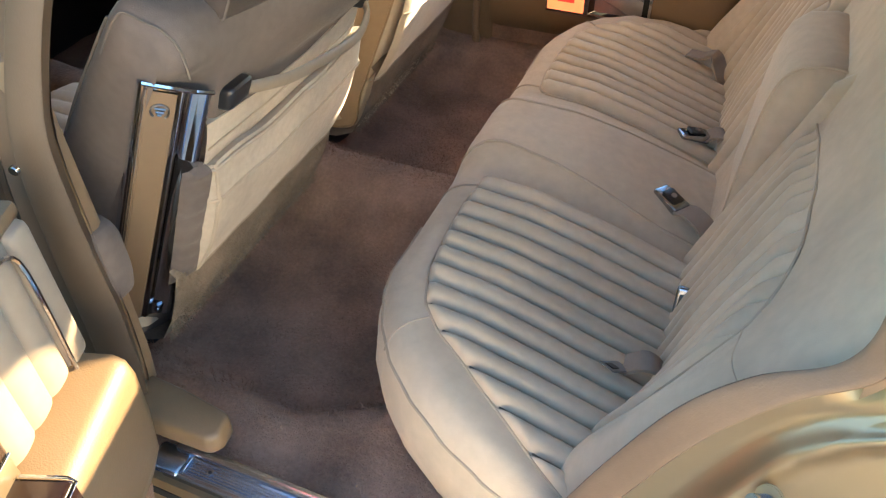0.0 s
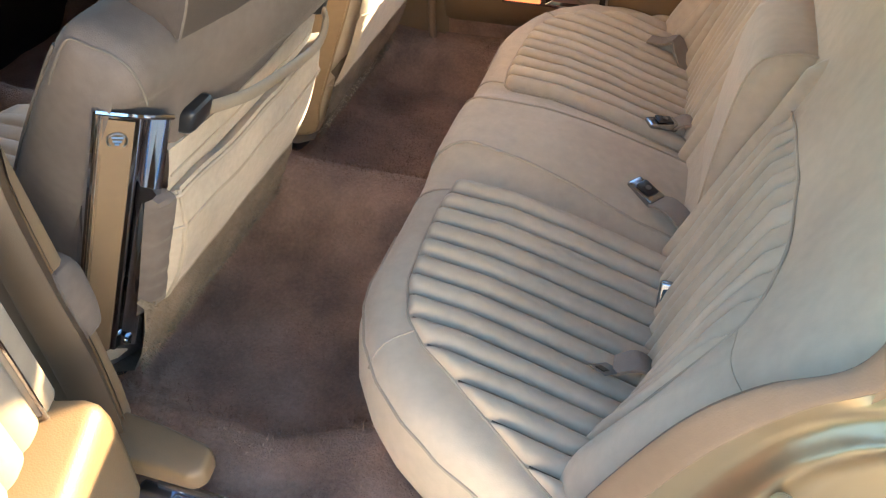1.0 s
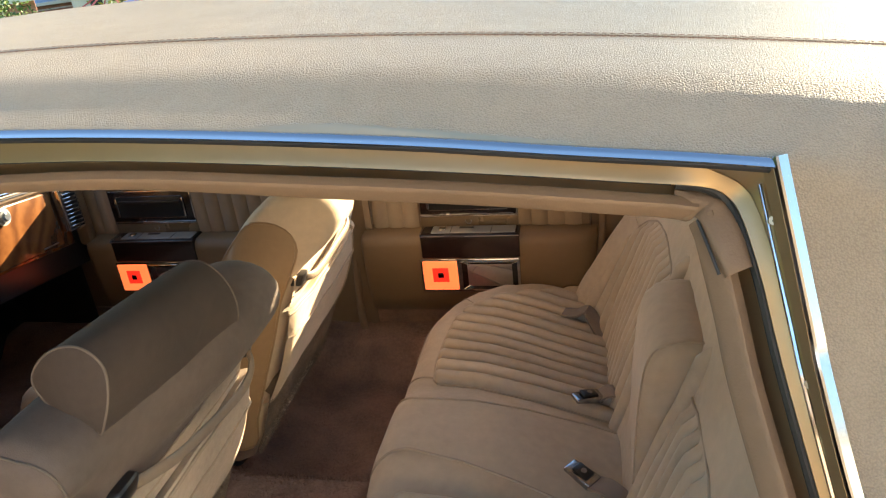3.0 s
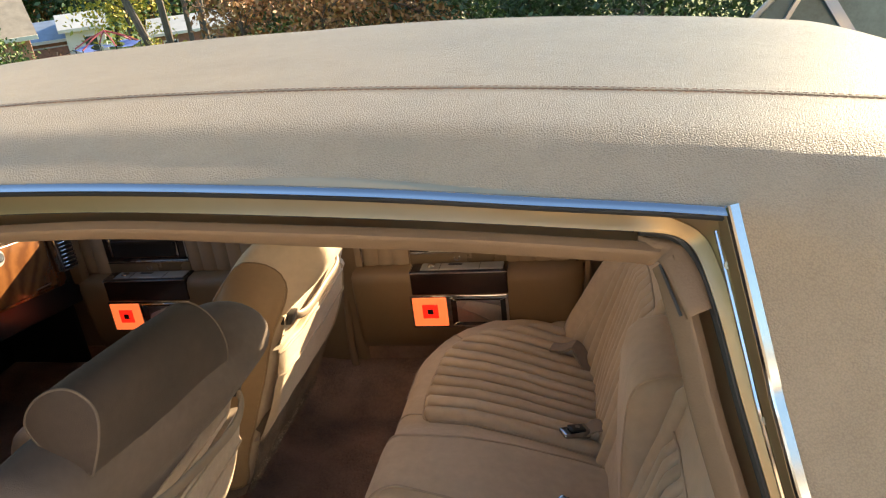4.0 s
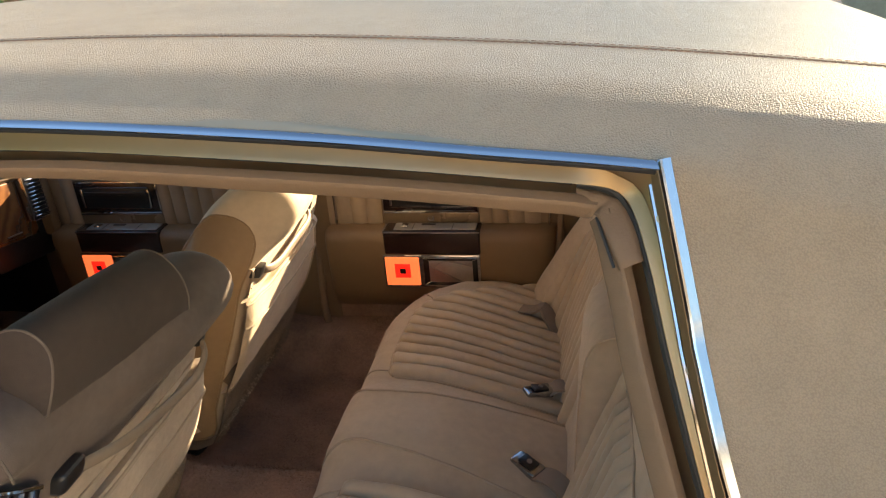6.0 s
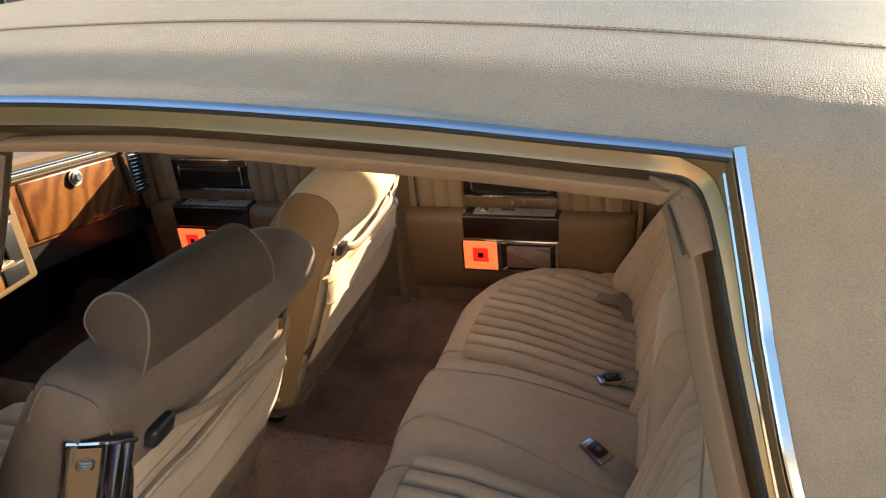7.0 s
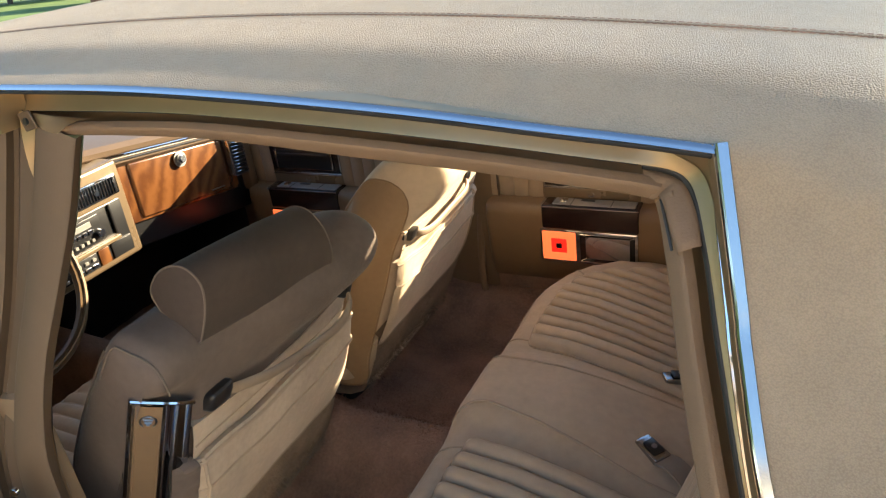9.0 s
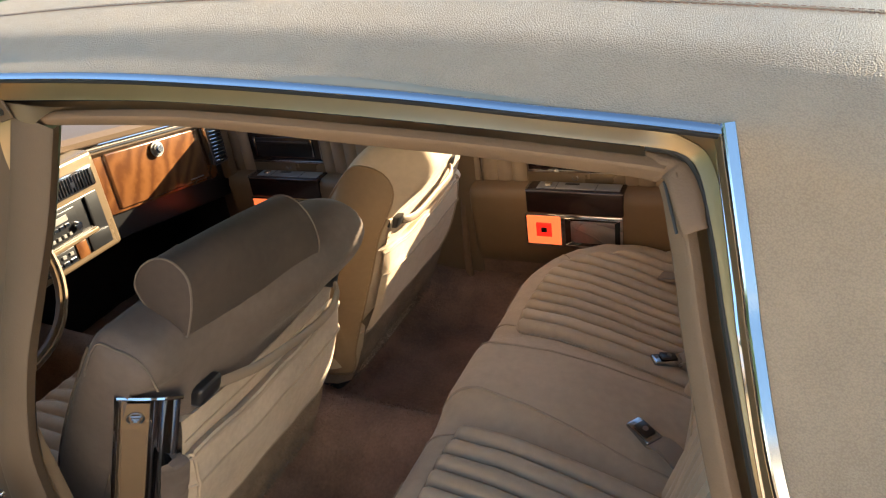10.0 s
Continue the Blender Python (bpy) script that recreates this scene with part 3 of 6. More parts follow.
RM = [(0.5355, -0.6500, 1.3370), (0.5575, -0.691, 1.2325), (0.5645, -0.707, 1.1975), (0.5875, -0.752, 1.1085), (0.6225, -0.789, 1.02), (0.6585, -0.814, 0.935)]
part("rear_moulding", sweep(smooth_path(RM, 60), [(-0.0052, -0.003), (-0.0050, 0.0012), (-0.0038, 0.0024), (0.0038, 0.0024), (0.0050, 0.0012), (0.0052, -0.003)], (0.1, -0.1, 1)), MOULDING, car, "chrome moulding along the rear roof pillar")
part("moulding_base", sweep(smooth_path(RM, 60), [(-0.0054, -0.012), (-0.0054, -0.0024), (0.0056, -0.0024), (0.0056, -0.012)], (0.1, -0.1, 1)), PAINT, car)

# near skin below the belt behind the door, wheel-house side, sill
qp = []
for k, (x, y, z) in enumerate(smooth_path(LOW_D, 26)):
    qp.append([(x, y, z), (x + 0.05, y - 0.022, z), (x + 0.15, y - 0.03, z + 0.005), (1.5, y - 0.03, z + 0.01)])
part("quarter_panel", grid(qp), PAINT, car, "gold painted rear quarter panel")
STRIKER, BOLT_AXIS = np.array((0.540, -0.792, 0.753)), np.array((-0.56, -0.60, 0.57))
part("striker_washer", disc(tuple(STRIKER), tuple(BOLT_AXIS), 0.0145, 0.004, 22, 0.0015), PAINT, car)
part("striker_bolt", disc(tuple(STRIKER + BOLT_AXIS * 0.013), tuple(BOLT_AXIS), 0.0048, 0.026, 16, 0.001), DARKSTEEL, car, "threaded chrome door striker")
part("striker_head", disc(tuple(STRIKER + BOLT_AXIS * 0.029), tuple(BOLT_AXIS), 0.0066, 0.008, 16, 0.0015), DARKSTEEL, car)
for d in (0.007, 0.012, 0.017, 0.022):
    part("striker_thread", disc(tuple(STRIKER + BOLT_AXIS * d), tuple(BOLT_AXIS), 0.0060, 0.0022, 16, 0.0008), DARKSTEEL, car)
part("rocker_panel", sweep([(-1.2, -0.80, 0.36), (0.42, -0.80, 0.36)], [(0.03, 0.0), (0.045, -0.02), (0.05, -0.10), (0.03, -0.16), (-0.04, -0.16), (-0.02, 0.0)], (0, 0, 1)), PAINT, car, "gold painted rocker panel under the door")
part("sill_seal", tube([(-0.33, -0.835, 0.345), (0.4, -0.838, 0.335)], 0.008, 6), RUBBER, car, "black rubber door seal along the sill")
scuff_prof = [(0.026, -0.010), (0.026, 0.001)] + [p for k in range(7) for p in ((0.022 - k * 0.0046, 0.001), (0.0205 - k * 0.0046, 0.0028), (0.0190 - k * 0.0046, 0.001))] + [(-0.012, 0.002), (-0.014, 0.010), (-0.019, 0.014), (-0.026, 0.011), (-0.028, -0.004)]
part("scuff_plate", sweep([(x, -0.795, 0.371) for x in np.linspace(-0.232, 0.345, 12)], scuff_prof), STEEL, car, "ribbed aluminium sill scuff plate")
part("scuff_plate_end", box(-0.262, -0.205, -0.822, -0.775, 0.366, 0.3752, 0.006, 3), STEEL, car)
part("scuff_frame", tube(np.array([(-0.08, -0.8135, 0.3752), (-0.196, -0.8135, 0.3752), (-0.200, -0.811, 0.3757), (-0.200, -0.787, 0.3757), (-0.196, -0.7845, 0.3752), (-0.08, -0.7845, 0.3752)]), 0.0022, 6), STEEL, car, "raised border at the end of the scuff plate")
for x in (-0.16, 0.16):
    part("screw", disc((x, -0.797, 0.374), (0, 0, 1), 0.0055, 0.003, 14, 0.001), STEEL, car)
    part("screw", disc((x, -0.797, 0.3753), (0, 0, 1), 0.0028, 0.0016, 10), BLACK, car)

# centre pillar trim, its pad and the foot cover
def slab(pts, y0, y1, bevel=0.008):
    """An outline (x, z) between two depths y, edges rounded."""
    bm = bmesh.new()
    vs = [bm.verts.new((x, y0, z)) for x, z in pts]
    f = bm.faces.new(vs)
    r = bmesh.ops.extrude_face_region(bm, geom=[f])
    bmesh.ops.translate(bm, vec=(0, y1 - y0, 0), verts=[v for v in r["geom"] if isinstance(v, bmesh.types.BMVert)])
    bmesh.ops.recalc_face_normals(bm, faces=bm.faces)
    bmesh.ops.bevel(bm, geom=list(bm.edges), offset=bevel, segments=2, profile=0.5, affect="EDGES")
    return bm


pil_face = [[np.array(w) + np.array((-0.004 - 0.02 * k, 0.012 + 0.012 * k, 0.0)) for k in range(6)] for w in smooth_path(PIL_W, 24)]
part("pillar_trim", grid(pil_face), PILLAR_TRIM, car, "brown plastic centre pillar trim")
pt = thing("pillar_trim", "tan moulded centre pillar cover beside the front seat", "car trim", (-0.3, -0.74, 0.44))
bm = slab([(-0.43, 0.98), (-0.300, 1.0), (-0.298, 0.90), (-0.294, 0.72), (-0.300, 0.50), (-0.310, 0.42), (-0.43, 0.42)], -0.740, -0.703, 0.012)
part("upper_cover", bm, TRIM, pt)
bm = slab([(-0.42, 0.757), (-0.300, 0.757), (-0.281, 0.742), (-0.281, 0.675), (-0.292, 0.625), (-0.42, 0.60)], -0.738, -0.692, 0.012)
part("pad", bm, SHADED_BROWN_VELOUR, pt, "raised pad on the pillar cover")
bm = bmesh.new()
ft = [(-0.40, -0.712), (-0.25, -0.717), (-0.165, -0.727), (-0.150, -0.736), (-0.147, -0.770), (-0.162, -0.785), (-0.40, -0.789)]
vs = [bm.verts.new((x, y, 0.400)) for x, y in ft]
f = bm.faces.new(vs)
r = bmesh.ops.extrude_face_region(bm, geom=[f])
tv = [v for v in r["geom"] if isinstance(v, bmesh.types.BMVert)]
for v in tv:
    v.co.z = 0.442 + 0.06 * max(0.0, (-0.20 - v.co.x))
bmesh.ops.recalc_face_normals(bm, faces=bm.faces)
bmesh.ops.bevel(bm, geom=list(bm.edges), offset=0.010, segments=3, profile=0.5, affect="EDGES")
part("foot_cover", bm, VINYL, pt, "tan foot cover with rounded end above the sill")
part("screw", disc((-0.278, -0.797, 0.902), (0.2, -1, 0), 0.006, 0.006, 12, 0.001), CHROME, car)
part("hinge_flange", box(-0.232, -0.210, -0.639, -0.636, 1.328, 1.350, 0.001, 1, (0, -14, 0)), PILLAR_TRIM, car)
part("screw", disc((-0.221, -0.640, 1.339), (0.1, -1, 0.2), 0.0045, 0.003, 12, 0.001), BLACK, car)
part("front_header", sweep([(x, -0.640, roof_z(x, -0.62) - 0.036) for x in np.linspace(-1.05, -0.24, 12)], [(-0.022, -0.022), (-0.022, 0.022), (0.02, 0.022), (0.02, -0.022)]), PAINT, car, "gold painted header over the front door")
# outside face of the pillar and the closed front door
part("pillar_moulding", strip(smooth_path([(-0.302, -0.668, 1.375), (-0.335, -0.690, 1.25), (-0.362, -0.722, 1.14), (-0.382, -0.758, 1.04), (-0.388, -0.79, 0.95)], 24), 0.006, 0.003, (0, -1, 0.3)), CHROME, car, "chrome edge of the front door frame")
fd = [[(x - 0.03, y, z), (x - 0.10, y - 0.01, z), (x - 0.13, y + 0.012, z)] for x, y, z in smooth_path(PIL_D, 24)]
part("front_door_frame", grid(fd), BLACK, car, "dark edge of the closed front door")

# far side: sill, pillars, rails; floor pan, bulkheads
for nm, pts, y0, y1 in (("far_pillar", [(-0.45, 0.28), (-0.26, 0.28), (-0.25, 0.90), (-0.30, 1.29), (-0.42, 1.29), (-0.46, 0.90)], 0.735, 0.80),):
    bm = slab(pts, y0, y1, 0.008)
    for v in bm.verts:
        if v.co.z > 0.9:
            v.co.y -= (v.co.z - 0.9) * 0.30
    part("far_centre_pillar", bm, TRIM, car, "tan centre pillar of the far side")
for x0, x1 in ((-1.05, 0.62),):
    part("far_header", sweep([(x, 0.612, roof_z(x, 0.6) - 0.022) for x in np.linspace(x0, x1, 14)], [(-0.02, -0.05), (-0.02, 0.0), (0.012, 0.0), (0.012, -0.05)]), TRIM, car, "far roof rail")
part("near_header_lining", sweep([(x, -0.548, roof_z(x, -0.6) - 0.048) for x in np.linspace(-1.05, 0.55, 14)], [(-0.03, -0.036), (-0.03, 0.03), (0.025, 0.03), (0.025, -0.036)]), VINYL, car, "tan roof rail lining")
hl = [[(x, y, roof_z(x, y) - 0.038) for y in np.linspace(-0.60, 0.60, 9)] for x in np.linspace(-1.0, 0.66, 12)]
part("headliner", grid(hl), VELOUR, car, "tan cloth headliner")
for side in (-1, 1):
    part("windscreen_pillar", sweep(smooth_path([(-1.0, side * 0.625, 1.325), (-1.20, side * 0.68, 1.17), (-1.48, side * 0.75, 0.93)], 14), [(-0.02, -0.02), (-0.02, 0.02), (0.02, 0.02), (0.02, -0.02)]), TRIM, car, "tan windscreen pillar")
    qz = [[(x, side * itp(z, [0.3, 0.9, 1.33], [0.765, 0.755, 0.62]), z) for x in np.linspace(0.575 if side < 0 else 0.40, min(1.12, 0.84 + (1.33 - z) * 0.65), 8)] for z in np.linspace(0.3, 1.32 if side < 0 else 1.24, 14)]
    if side > 0:
        qz = qz[::-1]
    part("quarter_trim", grid(qz), TRIM, car, "tan inner quarter trim beside the rear seat")
part("far_quarter_panel", grid([[(x, y, z) for x in (0.40, 0.7, 1.0, 1.5)] for y, z in ((0.802, 0.93), (0.83, 0.8), (0.84, 0.5), (0.81, 0.25))]), PAINT, car)
part("far_rocker", box(-1.2, 0.45, 0.74, 0.84, 0.20, 0.345, 0.02), PAINT, car, "far rocker panel")
part("far_sill_plate", box(-0.40, 0.40, 0.735, 0.765, 0.30, 0.352, 0.006), STEEL, car)
part("floor_pan", box(-1.6, 1.3, -0.80, 0.80, 0.17, 0.20, 0.004), RUBBER, car, "underside floor pan")
part("bulkhead", box(0.86, 0.90, -0.80, 0.80, 0.20, 0.98, 0.004), RUBBER, car, "panel behind the rear seat")
part("parcel_shelf", box(0.60, 1.14, -0.76, 0.76, 0.965, 0.985, 0.004), VELOUR, car, "velour parcel shelf behind the rear seat")
part("firewall", box(-1.62, -1.56, -0.80, 0.80, 0.20, 0.93, 0.004), BLACK, car, "panel ahead of the dashboard")
for side in (-1, 1):
    part("kick_panel", box(-1.60, -1.24, side * 0.775 - 0.015, side * 0.775 + 0.015, 0.20, 0.95, 0.004), BLACK, car, "dark kick panel")
part("far_belt_moulding", box(-1.15, 0.45, 0.775, 0.79, 0.874, 0.886, 0.003), CHROME, car, "chrome strip under the far windows")

# rear window, and the plain shells ahead of and behind the cabin
# added sheet shuts the window's near half against sky light
for y0, y1 in ((-0.64, -0.06),):
    part("rear_window_side", grid([[(0.862 + (1.31 - z) * 0.65, y, z) for y in np.linspace(y0, y1, 8)] for z in np.linspace(0.93, 1.30, 6)]), ROOF_VINYL, car, "added vinyl sheet closing half the rear window to sky light")

# unseen pane; its bronze tint is added to dim and warm the sun
rw = [[(0.862 + (roof_z(0.86, y) - 0.012 - z) * 0.65, y, z) for y in np.linspace(-0.06, 0.645, 9) for z in [0.94 + (roof_z(0.86, y) - 0.012 - 0.94) * q]] for q in (0, 0.33, 0.66, 1)]
part("rear_window", grid(rw), REAR_GLASS, car, "unseen rear window pane, bronze tint added to dim the sun")


def shell(xs, half, top, low):
    """A hood or boot: crowned top with rounded shoulders and sides, station by station."""
    P = []
    for x, h, t, b in zip(xs, half, top, low):
        sec = [(-h, b), (-h - 0.01, (t + b) / 2), (-h, t - 0.09), (-h + 0.03, t - 0.03), (-h + 0.10, t - 0.008), (-0.25, t), (0, t + 0.004), (0.25, t), (h - 0.10, t - 0.008), (h - 0.03, t - 0.03), (h, t - 0.09), (h + 0.01, (t + b) / 2), (h, b)]
        P.append([(x, y, z) for y, z in sec])
    return grid(P)


part("front_fender_and_hood", shell([-3.02, -2.98, -2.6, -2.0, -1.6, -1.52], [0.80, 0.82, 0.85, 0.86, 0.85, 0.83], [0.72, 0.80, 0.86, 0.89, 0.905, 0.90], [0.45, 0.42, 0.36, 0.36, 0.34, 0.34]), PAINT, car, "gold painted hood and front fenders")
part("boot_lid_and_quarter", shell([1.18, 1.3, 1.7, 2.1, 2.26, 2.30], [0.83, 0.84, 0.84, 0.83, 0.82, 0.80], [0.92, 0.915, 0.895, 0.86, 0.80, 0.70], [0.36, 0.36, 0.36, 0.38, 0.42, 0.45]), PAINT, car, "gold painted boot and rear quarters")
for x, nm in ((-3.07, "front_bumper"), (2.35, "rear_bumper")):
    part(nm, box(x - 0.06, x + 0.06, -0.86, 0.86, 0.38, 0.54, 0.03, 3), CHROME, car, "wide chrome bumper")
part("grille", box(-3.05, -3.0, -0.36, 0.36, 0.54, 0.74, 0.012, 2), CHROME, car, "upright chrome grille")
for side in (-1, 1):
    part("headlamp", box(-3.05, -3.0, side * 0.60 - 0.17, side * 0.60 + 0.17, 0.57, 0.72, 0.02, 3), LENS_WHITE, car, "rectangular headlamp pair")
    part("tail_lamp", box(2.28, 2.33, side * 0.76 - 0.05, side * 0.76 + 0.05, 0.56, 0.80, 0.015, 2), DARKWOOD, car, "dark red tail lamp")

# carpet: footwell, tunnel, sill run
def carpet():
    xs, ys = np.linspace(-1.56, 0.60, 66), np.linspace(-0.785, 0.785, 74)
    P = []
    for x in xs:
        row = []
        for y in ys:
            z = 0.262
            z += 0.118 * math.exp(-(abs(y + 0.01) / 0.118) ** 2.6) * itp(x, [-1.5, -0.9, -0.5, 0.6], [1.9, 1.35, 1.0, 1.0])
            edge = 0.60 + 0.02 * math.sin(3 * x)
            if y < 0:
                edge -= 0.11 * max(0.0, 1 - abs(x - 0.06) / 0.17)
            e = max(0.0, min(1.0, (abs(y) - edge + 0.03) / 0.10))
            z += (0.095 if x > -0.45 else 0.07) * e * e * (3 - 2 * e)
            z += 0.055 * max(0.0, min(1.0, (-0.40 - x) / 0.10)) * (1 if x > -1.0 else max(0, 1 - (-1.0 - x) / 0.1)) * 0.6
            z += 0.006 * noise.noise((x * 9, y * 9, 0.3)) + 0.0025 * noise.noise((x * 45, y * 45, 1.3))
            row.append((x, y, z))
        P.append(row)
    v, f = grid(P)
    return v, [q[::-1] for q in f]


cg = carpet()
cpt = tagged(part("carpet", cg, CARPET, None, sharp=80), "brown deep pile carpet over the car floor", "carpet")


def tufts(points, n, size, seed, x0, x1, y0, y1):
    """Loose pile: thin blades standing on a grid of points."""
    rnd = np.random.RandomState(seed)
    pts = np.array(points)
    keep = pts[(pts[:, 0] > x0) & (pts[:, 0] < x1) & (pts[:, 1] > y0) & (pts[:, 1] < y1)]
    i = rnd.randint(0, len(keep), n)
    base = keep[i] + np.stack([rnd.uniform(-0.017, 0.017, n), rnd.uniform(-0.011, 0.011, n), np.full(n, -0.0015)], 1)
    tip = base + np.stack([rnd.normal(0, 0.6, n), rnd.normal(0, 0.6, n), np.full(n, 1.0)], 1) * (size * rnd.uniform(0.5, 1.2, n))[:, None]
    a = rnd.uniform(0, 6.28, n)
    w = np.stack([np.cos(a), np.sin(a), np.zeros(n)], 1) * size * 0.16
    v = np.stack([base - w, base + w, tip], 1).reshape(-1, 3)
    return [tuple(q) for q in v], [(3 * k, 3 * k + 1, 3 * k + 2) for k in range(n)]


tagged(part("pile", tufts(cg[0], 42000, 0.0085, 5, -0.62, 0.35, -0.79, 0.70), CARPET, cpt, "deep carpet pile", smooth=False), kind="stuff")
# ---- rear bench seat ----
bench = thing("rear_bench_seat", "tan velour rear bench seat with pleated channels", "car seat", (0.2, 0, 0.27))


def edge_x(y):
    return itp(abs(y), [0, 0.36, 0.42, 0.47, 0.54, 0.60, 0.65, 0.69, 0.718, 0.735], [-0.030, -0.030, -0.031, -0.022, 0.008, 0.050, 0.105, 0.170, 0.245, 0.36])


def cushion_z(x, y):
    a = abs(y)
    z = itp(x, [-0.03, 0.05, 0.15, 0.25, 0.35, 0.45, 0.55], [0.541, 0.548, 0.540, 0.516, 0.484, 0.450, 0.418])
    h = max(0.0, min(1.0, 1 - (a - 0.065) / 0.10))
    z += 0.028 * h * h * (3 - 2 * h)
    z -= 0.016 * math.exp(-((a - 0.42) / 0.17) ** 2) * max(0.0, min(1.0, (x - 0.05) / 0.25))
    return z + 0.0018 * noise.noise((x * 11, y * 11, 4.0))


def cushion_point(x, y, R=0.055):
    s = (edge_x(y + 0.004) - edge_x(y - 0.004)) / 0.008
    d = max(0.0, x - edge_x(y)) / math.sqrt(1 + s * s)
    q = 1 - min(d, R) / R
    return cushion_z(x, y) - R * (1 - math.sqrt(max(0.0, 1 - q * q)))


def cushion():
    a = np.linspace(-1, 1, 97)
    ys = 0.735 * np.sign(a) * (1 - (1 - abs(a)) ** 1.35)
    P = []
    for y in ys:
        s = (edge_x(y + 0.01) - edge_x(y - 0.01)) / 0.02
        nx, ny = -1 / math.sqrt(1 + s * s), s / math.sqrt(1 + s * s)
        x0, z0 = edge_x(y), cushion_point(edge_x(y), y)
        row = []
        for out, dz in ((-0.05, -0.26), (-0.035, -0.19), (-0.008, -0.145), (0.008, -0.10), (0.012, -0.06), (0.008, -0.025)):
            row.append((x0 + nx * out, y + ny * out, max(0.265, z0 + dz)))
        for b in np.r_[0, 0.003, 0.010, 0.022, 0.04, 0.07, np.linspace(0.11, 1, 20)]:
            x = x0 + b * (0.56 - x0)
            row.append((x, y, cushion_point(x, y)))
        P.append(row)
    return grid(P)


seat_cushion = part("seat_cushion", cushion(), VELOUR, bench, "tan velour bench cushion with plain bolster", sharp=80)
SEAM_Y = [0.166, 0.18, 0.25, 0.34, 0.427, 0.499, 0.545, 0.574, 0.622, 0.676, 0.707, 0.73]
SEAM_X = [0.055, 0.042, 0.034, 0.037, 0.044, 0.068, 0.109, 0.152, 0.221, 0.302, 0.355, 0.41]


def seam_x(y):
    return itp(abs(y), SEAM_Y, SEAM_X)




def centre_y(x):
    """Half width of the plain centre section."""
    return 0.078 + 0.042 * max(0.0, min(1.0, (x - 0.05) / 0.32)) + 0.03 * max(0.0, (0.05 - x) / 0.08) ** 2


# dark brown cords laid in the pleat grooves stand in for their shade
GROOVE_SHADE = material("pleat_groove_shade", (0.16, 0.115, 0.08), 0.9, vary=0.2, scale=30)
PITCH = 0.0415
ROLL = (0.0, 0.03, 0.08, 0.16, 0.30, 0.5, 0.70, 0.84, 0.92, 0.97, 1.0)
for side in (-1, 1):
    for k in range(13):
        y0 = 0.168 + k * PITCH
        P = []
        for s in ROLL:
            y = side * (y0 + s * PITCH)
            hump = 0.021 * (1 - abs(2 * s - 1) ** 3.6)
            row = []
            for q in np.linspace(0, 1, 22) ** 1.5:
                x = seam_x(y) + q * (0.53 - seam_x(y))
                e = min(1.0, (x - seam_x(y)) / 0.016)
                row.append((x, y, cushion_point(x, y) - 0.003 + (hump + 0.002) * math.sqrt(max(0, e * (2 - e)))))
            P.append(row if side > 0 else row[::-1])
        v, f = grid(P)
        part("pleat", (v, [q[::-1] for q in f]), VELOUR_PLEAT, seat_cushion, sharp=80)
    for k in range(1, 13):
        y = 0.168 + k * PITCH
        path = [(x, side * y, cushion_point(x, y) + 0.0035) for x in np.linspace(seam_x(y) + 0.008, 0.50, 14)]
        part("stitch_line", tube(path, 0.0016, 5), GROOVE_SHADE, seat_cushion)
    ysm = np.r_[np.linspace(0.166, 0.30, 12), np.linspace(0.31, 0.725, 40)]
    path = [(seam_x(y), side * y, cushion_point(seam_x(y), y) + 0.001) for y in ysm]
    part("piping", tube(smooth_path(path, 70), 0.0022, 6), WELT, seat_cushion, "welted seam round the pleats")
    path = [(x, side * 0.163, cushion_point(x, 0.163) + 0.001) for x in np.linspace(0.06, 0.5, 30)]
    part("piping", tube(path, 0.0022, 6), WELT, seat_cushion)
    # edge welt round the outside, and the seam of the centre section
    ye = np.linspace(0.30, 0.732, 60)
    path = [(edge_x(y) + 0.004, side * y, cushion_point(edge_x(y) + 0.004, y) + 0.002) for y in ye]
    part("piping", tube(smooth_path(path, 80), 0.0026, 6), WELT, seat_cushion, "welted outer edge seam")
    path = [(x, side * centre_y(x), cushion_point(x, centre_y(x)) + 0.0005) for x in np.linspace(-0.026, 0.5, 40)]
    part("piping", tube(smooth_path(path, 50), 0.0026, 6), WELT, seat_cushion)
    for ya, yb in ((0.190, 0.205), (0.520, 0.575)):
        path = []
        for q in np.linspace(0, 1, 14):
            y = ya + (yb - ya) * q
            xa, xb = seam_x(ya), edge_x(yb)
            x = xa + (xb - xa) * q
            path.append((x, side * y, cushion_point(max(x, edge_x(y) + 0.001), y) + 0.0004))
        part("piping", tube(path, 0.0019, 5), WELT, seat_cushion, "stitched seam across the bolster")


# backrest
def back_x(y, z):
    a = abs(y)
    x = 0.437 + 0.35 * (z - 0.46)
    o = max(0.0, min(1.0, (a - 0.42) / 0.27))
    x -= 0.095 * o * o * (3 - 2 * o) * max(0.0, min(1.0, (0.92 - z) / 0.40))
    x -= 0.022 * math.exp(-((a - 0.645) / 0.05) ** 2) * max(0.0, min(1.0, (0.86 - z) / 0.2))
    x -= 0.016 * math.sin(max(0.0, min(1.0, (z - 0.42) / 0.55)) * math.pi) * math.exp(-((a - 0.38) / 0.2) ** 2)
    x += 0.05 * max(0.0, (a - 0.685) / 0.045) ** 2
    x += 0.05 * max(0.0, (z - 0.955) / 0.045) ** 2
    for dy, dz in ((-0.47, 0.875), (0.33, 0.90)):
        x += 0.007 * math.exp(-((y - dy) / 0.022) ** 2 - ((z - dz) / 0.032) ** 2)
    return x + 0.003 * noise.noise((y * 8, z * 8, 2.0)) + 0.0012 * noise.noise((y * 26, z * 26, 7.0))


